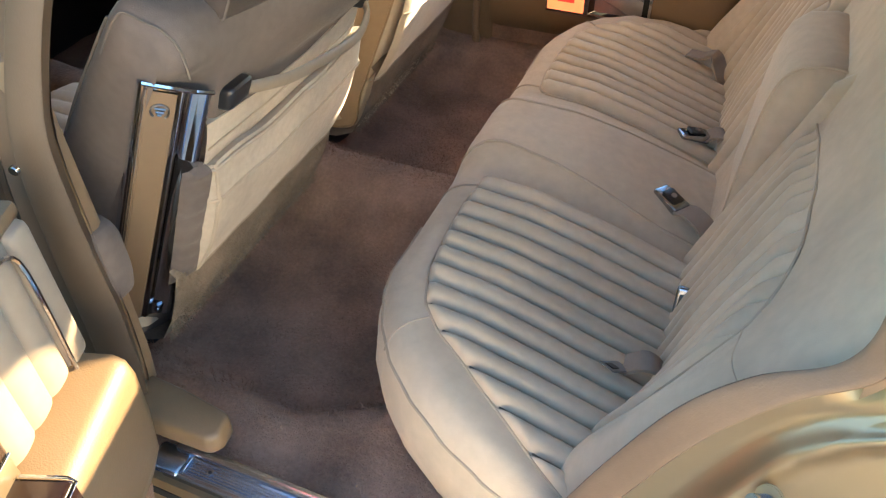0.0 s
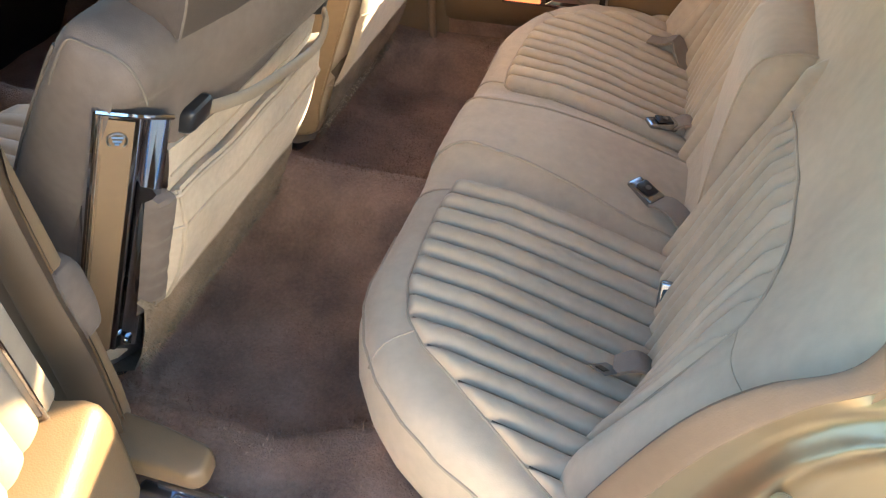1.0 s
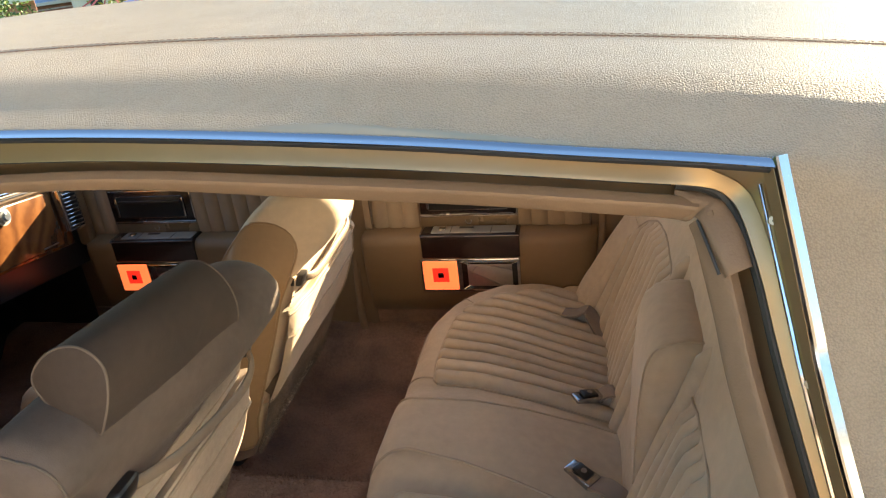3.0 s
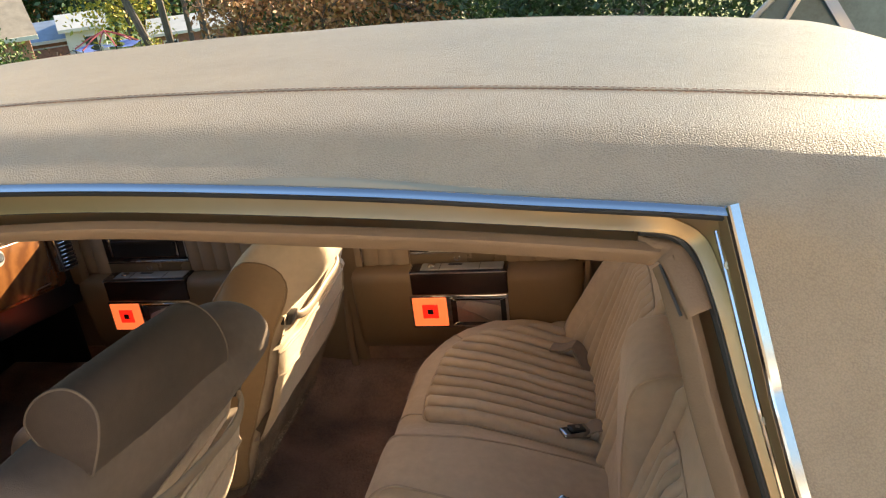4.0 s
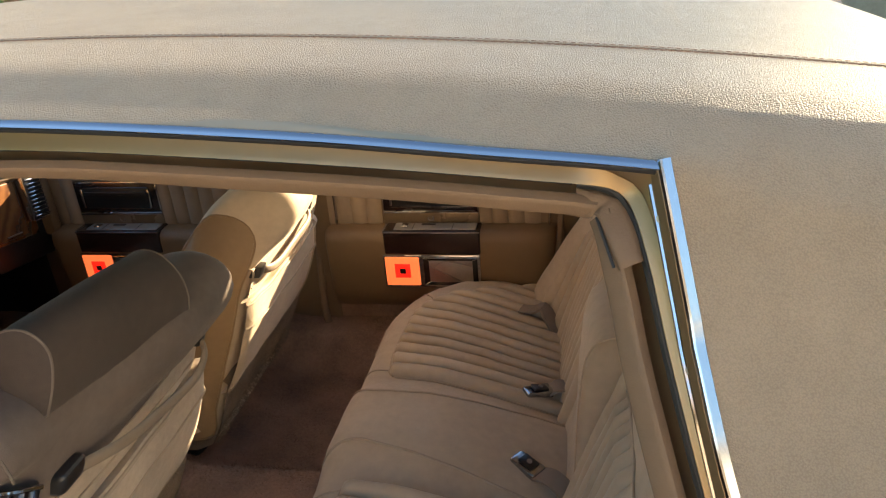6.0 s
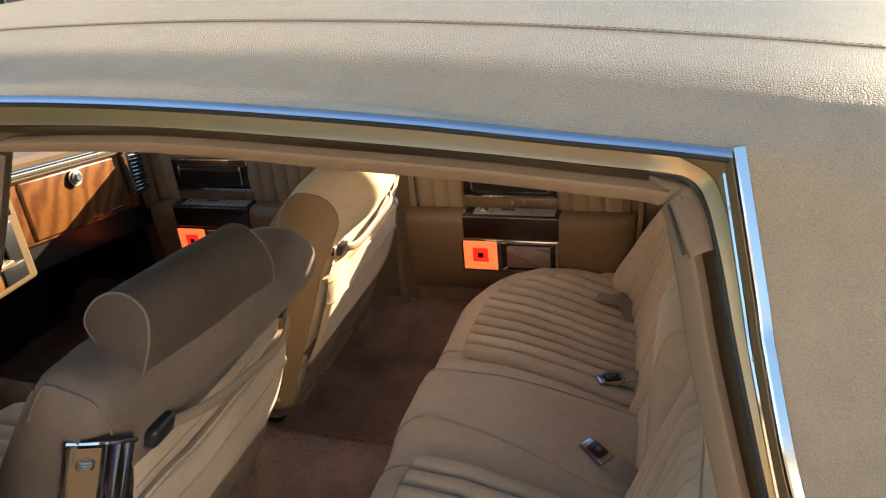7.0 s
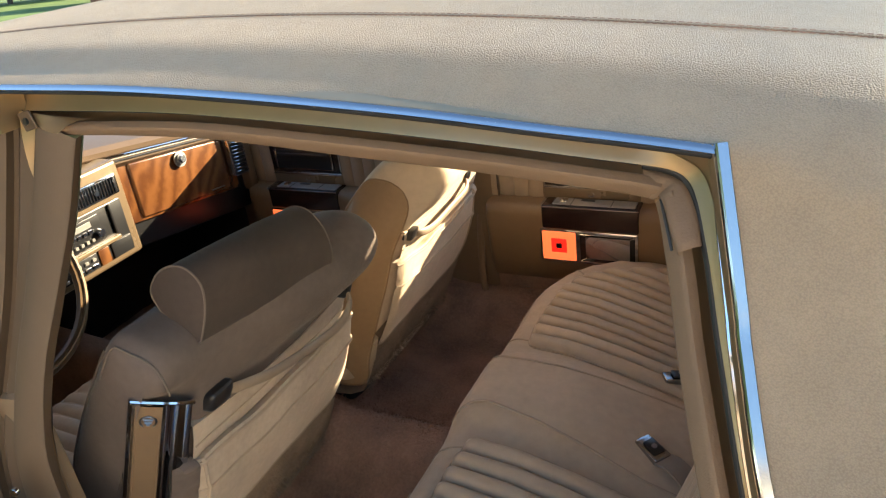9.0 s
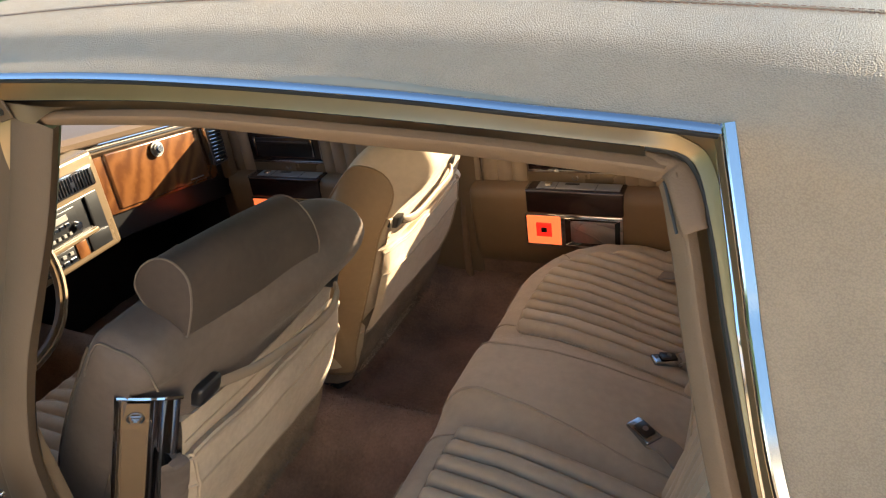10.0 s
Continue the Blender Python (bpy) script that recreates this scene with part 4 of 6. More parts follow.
def backrest():
    ys = np.linspace(-0.732, 0.732, 101)
    zs = np.r_[np.linspace(0.37, 0.94, 40), np.linspace(0.955, 1.0, 7)]
    P = [[(back_x(y, z), y, z) for z in zs] for y in ys]
    for i, y in enumerate(ys):
        P[i] = [(0.80, y, 0.37)] + P[i] + [(0.80, y, 1.0)]
    return grid(P)


back = part("backrest", backrest(), VELOUR, bench, "tan velour backrest with pleated panels", sharp=80)
BACK_PITCH = 0.0343
BSEAM_Y = [0.13, 0.24, 0.37, 0.48, 0.54, 0.572, 0.585, 0.60]
BSEAM_Z = [0.785, 0.80, 0.81, 0.79, 0.765, 0.73, 0.62, 0.42]
for side in (-1, 1):
    for k in range(12):
        y0 = 0.188 + k * BACK_PITCH
        P = []
        for s in ROLL:
            y = side * (y0 + s * BACK_PITCH)
            hump = 0.017 * (1 - abs(2 * s - 1) ** 3.6)
            zt = itp(abs(y), BSEAM_Y, BSEAM_Z)
            row = []
            for q in np.linspace(0, 1, 18):
                z = 0.40 + q * max(0.02, zt - 0.40)
                e = min(1.0, (zt - z) / 0.02)
                row.append((back_x(y, z) + 0.003 - (hump + 0.002) * math.sqrt(max(0, e * (2 - e))), y, z))
            P.append(row if side < 0 else row[::-1])
        v, f = grid(P)
        part("pleat", (v, f if side < 0 else f), VELOUR_PLEAT, back, sharp=80)
    # shade cords in the backrest grooves, ending short of the top seam
    for k in range(1, 12):
        y = 0.188 + k * BACK_PITCH
        zt = itp(y, BSEAM_Y, BSEAM_Z)
        path = [(back_x(side * y, z) - 0.001, side * y, z) for z in np.linspace(0.41, zt - 0.035, 12)]
        part("stitch_line", tube(path, 0.0013, 5, (1, 0, 0)), GROOVE_SHADE, back)
    path = [(back_x(y, itp(y, BSEAM_Y, BSEAM_Z)) - 0.001, side * y, itp(y, BSEAM_Y, BSEAM_Z)) for y in np.linspace(0.186, 0.598, 40)]
    part("piping", tube(smooth_path(path, 60), 0.0020, 6), WELT, back, "welted seam over the pleats")
    path = [(back_x(0.57 + 0.15 * q, 0.735 + 0.04 * q) - 0.0005, side * (0.57 + 0.15 * q), 0.735 + 0.04 * q) for q in np.linspace(0, 1, 14)]
    part("piping", tube(path, 0.0012, 5), VELOUR, back, "stitched crease")

    roll = [(back_x(side * 0.160, z) + 0.006, side * (0.148 + 0.010 * math.sin((z - 0.42) * 6)), z) for z in np.linspace(0.42, 0.83, 24)]
    roll.append((roll[-1][0] + 0.05, roll[-1][1], 0.865))
    part("bolster", tube(smooth_path(roll, 40), 0.022, 12, (1, 0, 0)), VELOUR, back, "plain velour roll beside the armrest")
# folding centre armrest, standing up in the backrest
ap = [(0.458, 0.42), (0.462, 0.54), (0.467, 0.66), (0.476, 0.765), (0.488, 0.812), (0.510, 0.834), (0.55, 0.842), (0.585, 0.836), (0.60, 0.80), (0.565, 0.70), (0.53, 0.56), (0.50, 0.42)]
arm = part("centre_armrest", pillow(ap, -0.118, 0.118, 0.022), VELOUR, bench, "folded up velour centre armrest", sharp=70)
part("piping", tube(smooth_path([(x - 0.001, -0.110, z + 0.001) for x, z in ap[1:8]], 40), 0.0018, 6), VELOUR, arm)
part("armrest_recess", box(0.572, 0.62, -0.128, 0.128, 0.79, 0.845, 0.006), BLACK, bench, "dark gap behind the armrest")
# ---- front seats ----
def seat_x(z):
    return -0.165 + 0.40 * (z - 0.95)


# outline of the seatback from the side: at the outer edge, and at the fuller inner shoulder
LOW_REAR = [(seat_x(z), z) for z in (0.36, 0.46, 0.60, 0.72)]
OUTER_EDGE = LOW_REAR + [(-0.225, 0.80), (-0.197, 0.87), (-0.176, 0.925), (-0.166, 0.965), (-0.174, 1.0), (-0.203, 1.018), (-0.238, 1.030), (-0.268, 1.008), (-0.310, 0.958), (-0.390, 0.853), (-0.460, 0.745), (-0.525, 0.61), (-0.565, 0.48), (-0.56, 0.36)]
INNER_EDGE = LOW_REAR + [(-0.226, 0.80), (-0.196, 0.852), (-0.143, 0.890), (-0.109, 0.935), (-0.112, 0.975), (-0.142, 1.003), (-0.185, 1.012), (-0.245, 0.998), (-0.312, 0.945), (-0.390, 0.845), (-0.460, 0.745), (-0.525, 0.61), (-0.565, 0.48), (-0.56, 0.36)]


PANEL_EDGE = [(seat_x(z) - 0.022, z) for z in (0.38, 0.47, 0.60, 0.71)] + [(-0.262, 0.77), (-0.236, 0.835), (-0.218, 0.880), (-0.222, 0.912), (-0.241, 0.931), (-0.270, 0.941), (-0.305, 0.940), (-0.340, 0.900), (-0.405, 0.812), (-0.462, 0.720), (-0.520, 0.60), (-0.548, 0.48), (-0.54, 0.38)]


def inset_outline(prof, d):
    """A closed outline drawn in by d."""
    prof = np.asarray(prof, float)
    tan = np.roll(prof, -1, 0) - np.roll(prof, 1, 0)
    nor = np.stack([-tan[:, 1], tan[:, 0]], 1) / (np.linalg.norm(tan, axis=1)[:, None] + 1e-9)
    nxt = np.roll(prof, -1, 0)
    if np.sum(prof[:, 0] * nxt[:, 1] - nxt[:, 0] * prof[:, 1]) < 0:
        nor = -nor
    return prof + nor * d


def capped(P, bulge0=0.0, bulge1=0.0):
    """Rings joined into a closed skin, with ends that swell by the given metres along y."""
    v, f = grid(P, cv=True)
    n = len(P[0])
    for k, out, flip in ((0, bulge0, True), (len(P) - 1, bulge1, False)):
        q = np.array(P[k], float)
        c, o = q.mean(0), k * n
        for step in (0.6, 0.25):
            o2 = len(v)
            v += [tuple(c + (p - c) * step + np.array((0, out * (1 - step ** 2), 0))) for p in q]
            for j in range(n):
                a, b, c2, d = o + j, o + (j + 1) % n, o2 + (j + 1) % n, o2 + j
                f.append((b, a, d, c2) if flip else (a, b, c2, d))
            o = o2
        v.append(tuple(c + np.array((0, out, 0))))
        f += [((o + (j + 1) % n, o + j, len(v) - 1) if flip else (o + j, o + (j + 1) % n, len(v) - 1)) for j in range(n)]
    return v, f


def raked(a, b, y0, y1, z0, z1, bevel=0.004, seg=2):
    """A box that leans with the seatback: a, b are depths from its rear face."""
    bm = bmesh.new()
    bmesh.ops.create_cube(bm, size=1)
    for v in bm.verts:
        z = z0 if v.co.z < 0 else z1
        v.co = Vector((seat_x(z) + (a if v.co.x < 0 else b), y0 if v.co.y < 0 else y1, z))
    bmesh.ops.recalc_face_normals(bm, faces=bm.faces)
    if bevel:
        bmesh.ops.bevel(bm, geom=list(bm.edges), offset=bevel, segments=seg, profile=0.5, affect="EDGES")
    return bm


HEAD_OUT = [(-0.231, 1.050), (-0.213, 1.084), (-0.181, 1.104), (-0.150, 1.105), (-0.130, 1.080), (-0.139, 1.035), (-0.1600, 0.990), (-0.1635, 0.984), (-0.170, 0.985), (-0.205, 1.003)]
HEAD_IN = [(-0.225, 1.020), (-0.206, 1.054), (-0.175, 1.074), (-0.142, 1.070), (-0.116, 1.036), (-0.111, 0.990), (-0.128, 0.948), (-0.138, 0.935), (-0.150, 0.930), (-0.205, 0.960)]


def front_seat(side, inner, outer, label, head0, head1, cloth=VELOUR, welt=WELT, head=VELOUR, pocket=VELOUR, panel=False):
    """side -1: the near seat; inner and outer: distance of its edges from the car's middle; head0, head1: those of the headrest's ends."""
    s = thing("front_seat", label, "car seat", (-0.45, side * (inner + outer) / 2, 0.27), "front seats")
    Y = lambda a: side * (inner + (outer - inner) * a)
    lo, hi = sorted((Y(0), Y(1)))
    po, pi = np.array(rounded(OUTER_EDGE, 84)), np.array(rounded(INNER_EDGE, 84))
    R0, R1 = 0.032, 0.050

    def outline(d):
        w = ease(outer - d, 0.08, 0.36)
        return po * (1 - w) + pi * w
    st = [(outer - R0 * (1 - math.cos(t)), R0 * (1 - math.sin(t))) for t in np.linspace(0, math.pi / 2, 7)]
    st += [(d, 0.0) for d in (*np.linspace(outer - R0 - 0.006, outer - 0.085, 7), *np.linspace(outer - 0.10, inner + R1 + 0.02 + 0.03 * panel, 13))]
    dome = 0.030 if panel else 0.0     # the panelled side swells out of its seam
    pp = np.array(rounded(PANEL_EDGE, 84))
    st += [(inner + dome + R1 * (1 - math.sin(t)), R1 * (1 - math.cos(t))) for t in np.linspace(0, math.pi / 2, 8)]
    P = []
    for d, q in st:
        if panel and d < inner + dome + R1:
            u = q / R1
            ol = outline(d) * (1 - u) + pp * u
        else:
            ol = inset_outline(outline(d), q)
        ring_pts = []
        for x, z in ol:
            # the rear outer corner is cut off flat behind the bright trim
            w = (0.935 - z) / 0.455
            over = (x + 0.204 + 0.198 * w) * 0.815 + (d - outer + 0.027 - 0.005 * w) * 0.58 + 0.004
            cut = max(0.0, over) * (1 - ease(z, 0.92, 0.95)) if z > 0.30 else 0.0
            ring_pts.append((x - 0.815 * cut + 0.002 * noise.noise((d * 14, z * 14, 1.0)) + 0.0012 * noise.noise((d * 40, z * 30, 4.0)), side * (d - 0.58 * cut), z))
        P.append(ring_pts)
    v, f = capped(P, side * 0.006, -side * (0.010 + dome))
    f = [q[::-1] for q in f] if side < 0 else f
    on_panel = [False] * len(f)
    if panel:
        n, k = 84, len(P) - 2
        on_panel = [min(q) >= k * n and not any(len(P) * n <= j < (len(P) + 2) * n + 1 for j in q) for q in f]
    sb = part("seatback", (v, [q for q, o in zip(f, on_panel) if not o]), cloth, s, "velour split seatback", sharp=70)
    if panel:
        part("side_panel", (v, [q for q, o in zip(f, on_panel) if o]), SIDE_VINYL, sb, "golden tan vinyl side panel", sharp=70)
        part("piping", tube(np.array([P[k][j % 84] for j in range(85)]), 0.0030, 6, (0, 1, 0)), SIDE_VINYL, sb, "gathered side seam")
    # headrest: a wedge-shaped roll, its end face pointed at the lower rear
    ho, hin = np.array(rounded(HEAD_OUT, 60)), np.array(rounded(HEAD_IN, 60))
    hs = [(0.0, 0.007), (0.002, 0.003), (0.007, 0.0)] + [(q, 0.0) for q in np.linspace(0.03, 0.955, 12)] + [(0.975, 0.003), (0.99, 0.010), (1.0, 0.022)]
    P = []
    for q, d in hs:
        ol = inset_outline(ho * (1 - q) + hin * q, d)
        P.append([(x + 0.0025 * math.sin(math.pi * q) + 0.0012 * noise.noise((q * 6, z * 20, x * 20)), side * (head0 + (head1 - head0) * q), z + 0.004 * math.sin(math.pi * q)) for x, z in ol])
    v, f = capped(P, side * 0.004, -side * 0.010)
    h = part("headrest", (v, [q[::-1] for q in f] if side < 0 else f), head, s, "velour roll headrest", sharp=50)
    for k in (2, -4):
        part("piping", tube(np.array([P[k][j % 60] for j in range(61)]), 0.0017, 6, (0, 1, 0)), welt, h)

    def on_edge(j, q):
        """A point of the rounded outer edge: outline point j, drawn in by q."""
        p = inset_outline(po, q)[j]
        return (p[0], side * (outer - R0 + math.sqrt(max(0.0, R0 ** 2 - (R0 - q) ** 2)) + 0.0008), p[1])
    zt = int(np.argmax(po[:, 1]))
    step = 1 if po[(zt + 3) % 84, 0] > po[zt, 0] else -1
    # gathered gusset seam over the outer shoulder, and the welt down the front edge
    seam = [on_edge((zt + step * k) % 84, max(0.0, 0.020 - 0.0016 * (k + 4))) for k in range(-4, 8)]
    part("piping", tube(smooth_path(seam, 50), 0.0017, 6, (0, 1, 0)), welt, sb, "gathered gusset seam")
    front = [on_edge((zt - step * k) % 84, 0.005) for k in range(2, 30)]
    part("piping", tube(smooth_path(front, 60), 0.0028, 6, (0, 1, 0)), welt, sb, "welted front edge seam")
    # bright corner trim on the bevelled rear corner, with painted insert and badge
    def on_trim(u, w, h=0.0):
        """u across from the side to the rear, w down, h proud."""
        a = np.array((-0.226 - 0.214 * w, outer + 0.004 + 0.004 * w, 0.935 - 0.455 * w))
        c = np.array((-0.182 - 0.182 * w, outer - 0.058 + 0.006 * w, 0.897 - 0.425 * w))
        p = a + (c - a) * u + np.array((0.80, 0.58, 0.15)) * (h + 0.004 * math.sin(math.pi * min(1.0, max(0.0, u))))
        return (p[0], side * p[1], p[2])

    def trim_sheet(us, hs2, w0=0.0, w1=1.10, n=16):
        g = grid([[on_trim(u, w, hh) for u, hh in zip(us, hs2)] for w in np.linspace(w0, w1, n)])
        return (g[0], [q[::-1] for q in g[1]]) if side > 0 else g
    ct = part("corner_trim", trim_sheet([-0.06, -0.05, 0.0, 0.03, 0.05, 0.50, 0.53, 0.56, 0.60, 0.63, 0.68, 0.74, 0.80, 0.86, 0.93, 0.98, 1.0, 1.03], [-0.02, 0.0, 0.002, 0.003, 0.0, 0.0, 0.004, 0.005, 0.003, -0.001, -0.002, -0.001, 0.001, 0.004, 0.006, 0.005, 0.0, -0.02]), CHROME, s, "chrome seat corner trim", sharp=50)
    part("insert", trim_sheet([0.055, 0.06, 0.49, 0.495], [0.0, 0.0016, 0.0016, 0.0], 0.02), TRIM, ct, "tan insert plate")
    part("insert_step", trim_sheet([0.075, 0.085, 0.465, 0.475], [0.001, 0.0032, 0.0032, 0.001], 0.14), TRIM, ct)
    part("rib", tube(np.array([on_trim(0.0, w, 0.003) for w in np.linspace(0, 1.10, 14)]), 0.0022, 6), CHROME, ct)
    part("rib", tube(np.array([on_trim(u, 0.0, 0.003) for u in np.linspace(-0.03, 0.62, 10)] + [on_trim(u, -0.012 * (u - 0.62), 0.004) for u in np.linspace(0.7, 1.02, 6)]), 0.0032, 6), CHROME, ct)
    bd = [np.array(on_trim(0.275 + 0.13 * math.cos(q), 0.085 + 0.024 * math.sin(q), 0.0035)) for q in np.linspace(-math.pi * 1.28, math.pi * 0.28, 26)]
    bars = [tube(np.array([on_trim(0.275 - k, w, 0.0035), on_trim(0.275 + k, w, 0.0035)]), 0.0016, 5) for k, w in ((0.08, 0.076), (0.06, 0.088), (0.03, 0.098))]
    part("badge", join(tube(np.array(bd), 0.0014, 6, (0, 1, 0)), *bars), DARKSTEEL, ct, "small chrome badge shape")
    part("hinge_cap", disc(on_trim(0.75, 1.06, 0.006), (0.9, side * 0.4, 0), 0.006, 0.010, 12, 0.002), CHROME, s, "chrome seat hinge cap")
    # assist strap with its dark bezel
    by = lambda d: side * (outer - d)
    sec = [(0.0048 * math.cos(q), 0.0095 * math.sin(q) * (1 - 0.25 * math.exp(-(math.sin(q) / 0.2) ** 2))) for q in np.linspace(0, 2 * math.pi, 13)[:-1]]
    if panel:
        # pulled taut, standing off the seatback
        pth = smooth_path([(-0.216, 0.158, 0.820), (-0.196, 0.182, 0.812), (-0.200, 0.25, 0.797), (-0.198, 0.34, 0.803), (-0.195, 0.43, 0.812), (-0.204, 0.462, 0.824), (-0.226, 0.472, 0.836)], 40)
        part("strap_bezel", raked(-0.012, 0.018, 0.140, 0.172, 0.806, 0.834, 0.005, 2), BLACK, s, "black strap bezel")
        part("strap_bezel", raked(-0.012, 0.010, 0.462, 0.490, 0.822, 0.850, 0.005, 2), BLACK, s)
    else:
        pth = smooth_path([(-0.186, by(0.132), 0.864), (-0.180, by(0.170), 0.852), (-0.176, by(0.232), 0.834), (-0.174, by(0.345), 0.815), (-0.170, by(0.420), 0.813), (-0.172, by(0.458), 0.832), (-0.180, by(0.466), 0.850)], 40)
        part("strap_bezel", raked(-0.015, 0.019, *sorted((by(0.086), by(0.140))), 0.848, 0.886, 0.010, 3), BLACK, s, "black strap bezel")
        part("strap_bezel", raked(-0.012, 0.030, *sorted((by(0.458), by(0.480))), 0.838, 0.880, 0.007, 2), BLACK, s)
    part("assist_strap", sweep(pth, sec), STRAP, s, "padded brown assist strap")
    # soft folds and the map pocket
    L = []
    for q in np.linspace(0.05, 0.885, 30):
        zt = 0.845 - 0.034 * (1 - abs(2 * q - 1) ** 2.0) + 0.018 * q
        L.append([(seat_x(z) + o + 0.002 * noise.noise((q * 8, z * 20, 6.0)), Y(q), z) for z, o in ((zt, -0.010), (zt - 0.004, 0.003), (zt - 0.03, 0.006), (0.780, 0.007), (0.752, 0.004))])
    lb = part("back_panel", grid(L), pocket, s, "plain velour panel above the pocket", sharp=75)
    part("piping", tube(np.array([(seat_x(z) + 0.0075, Y(q), z) for q in np.linspace(0.06, 0.875, 24) for z in [0.790 + 0.012 * q - 0.010 * math.sin(math.pi * q)]]), 0.0017, 6), WELT, lb, "stitched seam")
    P = []
    nb = 26
    for a in np.linspace(0.0, 0.885, 36):
        zt = 0.772 - 0.02 * math.sin(math.pi * a / 0.885) + 0.004 * math.sin(a * 19)
        col = [(seat_x(zt) - 0.004, Y(a), zt - 0.004)]
        for q in np.linspace(0, 1, nb):
            z = zt + (0.535 - zt) * q
            puff = 0.016 + 0.020 * math.sin(math.pi * min(1, q * 1.0)) ** 0.7
            puff *= min(1.0, (0.895 - a) / 0.03) ** 0.5 * min(1.0, (a + 0.02) / 0.05) ** 0.5
            puff += 0.004 * math.exp(-((q - 0.28) / 0.03) ** 2) + 0.0025 * noise.noise((a * 7, z * 14, 3.0))
            col.append((seat_x(z) + puff, Y(a), z))
        col.append((seat_x(0.53) - 0.004, Y(a), 0.53))
        P.append(col)
    pk = part("map_pocket", grid(P), pocket, s, "slack velour map pocket", sharp=75)
    top = [(P[i][2][0] + 0.001, P[i][2][1], P[i][2][2]) for i in range(36)]
    part("piping", tube(np.array(top), 0.0034, 6), WELT, pk)
    mid = [P[i][2 + nb // 4] for i in range(36)]
    part("piping", tube(np.array(mid), 0.0024, 6), WELT, pk, "stitched seam")
    oend = [P[34][k] for k in range(1, nb + 2)]
    part("piping", tube(np.array(oend), 0.0034, 6, (0, 1, 0)), WELT, pk)
    low = [P[i][nb] for i in range(36)]
    part("piping", tube(np.array(low), 0.003, 6), WELT, pk)
    G = []
    for q in np.linspace(0, 1, 40):
        z = 0.776 + (0.528 - 0.776) * q
        e = min(1.0, q / 0.06, (1 - q) / 0.06) ** 0.5
        w = 0.0022 * math.sin(q * 46) + 0.0018 * math.sin(q * 23 + 1)
        G.append([(seat_x(z) - 0.006, Y(0.945), z), (seat_x(z) + (0.010 + w) * e, Y(0.930), z), (seat_x(z) + (0.019 + w) * e, Y(0.905), z), (seat_x(z) + 0.022 * e, Y(0.880), z), (seat_x(z) - 0.006, Y(0.872), z)])
    part("gusset", grid(G), cloth, pk, "gathered elastic pocket side")
    # carpeted lower back
    C = []
    for a in np.linspace(-0.01, 0.96, 34):
        C.append([(seat_x(z) + o + 0.003 * noise.noise((a * 16, z * 40, 5.0)), Y(a), z) for z, o in ((0.57, -0.002), (0.56, 0.012), (0.50, 0.016), (0.44, 0.014), (0.385, 0.004), (0.365, -0.03), (0.36, -0.08))])
    cpn = part("carpet_panel", grid(C), SEAT_CARPET, s, "fuzzy tan carpet on the lower seatback", sharp=80)
    rnd = np.random.RandomState(3)
    n = 5200
    aa, zz = rnd.uniform(0.0, 0.95, n), rnd.uniform(0.375, 0.56, n)
    base = np.stack([seat_x(zz) + 0.011, side * (inner + (outer - inner) * aa), zz], 1)
    tip = base + np.stack([rnd.uniform(0.002, 0.009, n), rnd.normal(0, 0.004, n), rnd.normal(-0.004, 0.004, n)], 1)
    w = np.stack([np.zeros(n), np.full(n, 0.0011), rnd.normal(0, 0.0006, n)], 1)
    v = np.stack([base - w, base + w, tip], 1).reshape(-1, 3)
    tagged(part("pile", ([tuple(q) for q in v], [(3 * k, 3 * k + 1, 3 * k + 2) for k in range(n)]), SEAT_CARPET, cpn, "short carpet pile", smooth=False), kind="stuff")
    # cushion and base
    cp = [(-1.00, 0.40), (-1.02, 0.47), (-0.99, 0.515), (-0.90, 0.53), (-0.70, 0.515), (-0.50, 0.49), (-0.44, 0.45), (-0.44, 0.38), (-0.70, 0.37)]
    cu = part("seat_cushion", pillow(rounded(cp, 40), lo, hi, 0.05, 4), VELOUR, s, "tan velour front cushion", sharp=70)
    for k in range(9):
        a0 = 0.14 + k * 0.08
        P = []
        for t in np.linspace(0, 1, 7):
            row = []
            for q in np.linspace(0, 1, 10):
                x = -0.97 + q * 0.46
                z = itp(x, [-0.99, -0.90, -0.70, -0.50], [0.518, 0.531, 0.517, 0.493])
                row.append((x, Y(a0 + 0.08 * t), z + 0.009 * (1 - abs(2 * t - 1) ** 2.6)))
            P.append(row)
        part("pleat", grid(P), VELOUR_PLEAT, cu, sharp=80)
    bx0, bx1 = sorted((Y(0.08), Y(0.92)))
    part("seat_base", box(-0.95, -0.47, bx0, bx1, 0.27, 0.39, 0.01), BLACK, s, "dark seat base")
    return s


front_seat(-1, 0.105, 0.632, "velour driver seat, darkened cloth stands in for shade, paler pocket", 0.547, 0.262, SHADED_BROWN_VELOUR, SHADED_WELT, DARK_VELOUR, POCKET_VELOUR)
front_seat(1, 0.100, 0.600, "sunlit tan velour passenger seatback with map pocket", 0.510, 0.195, panel=True)
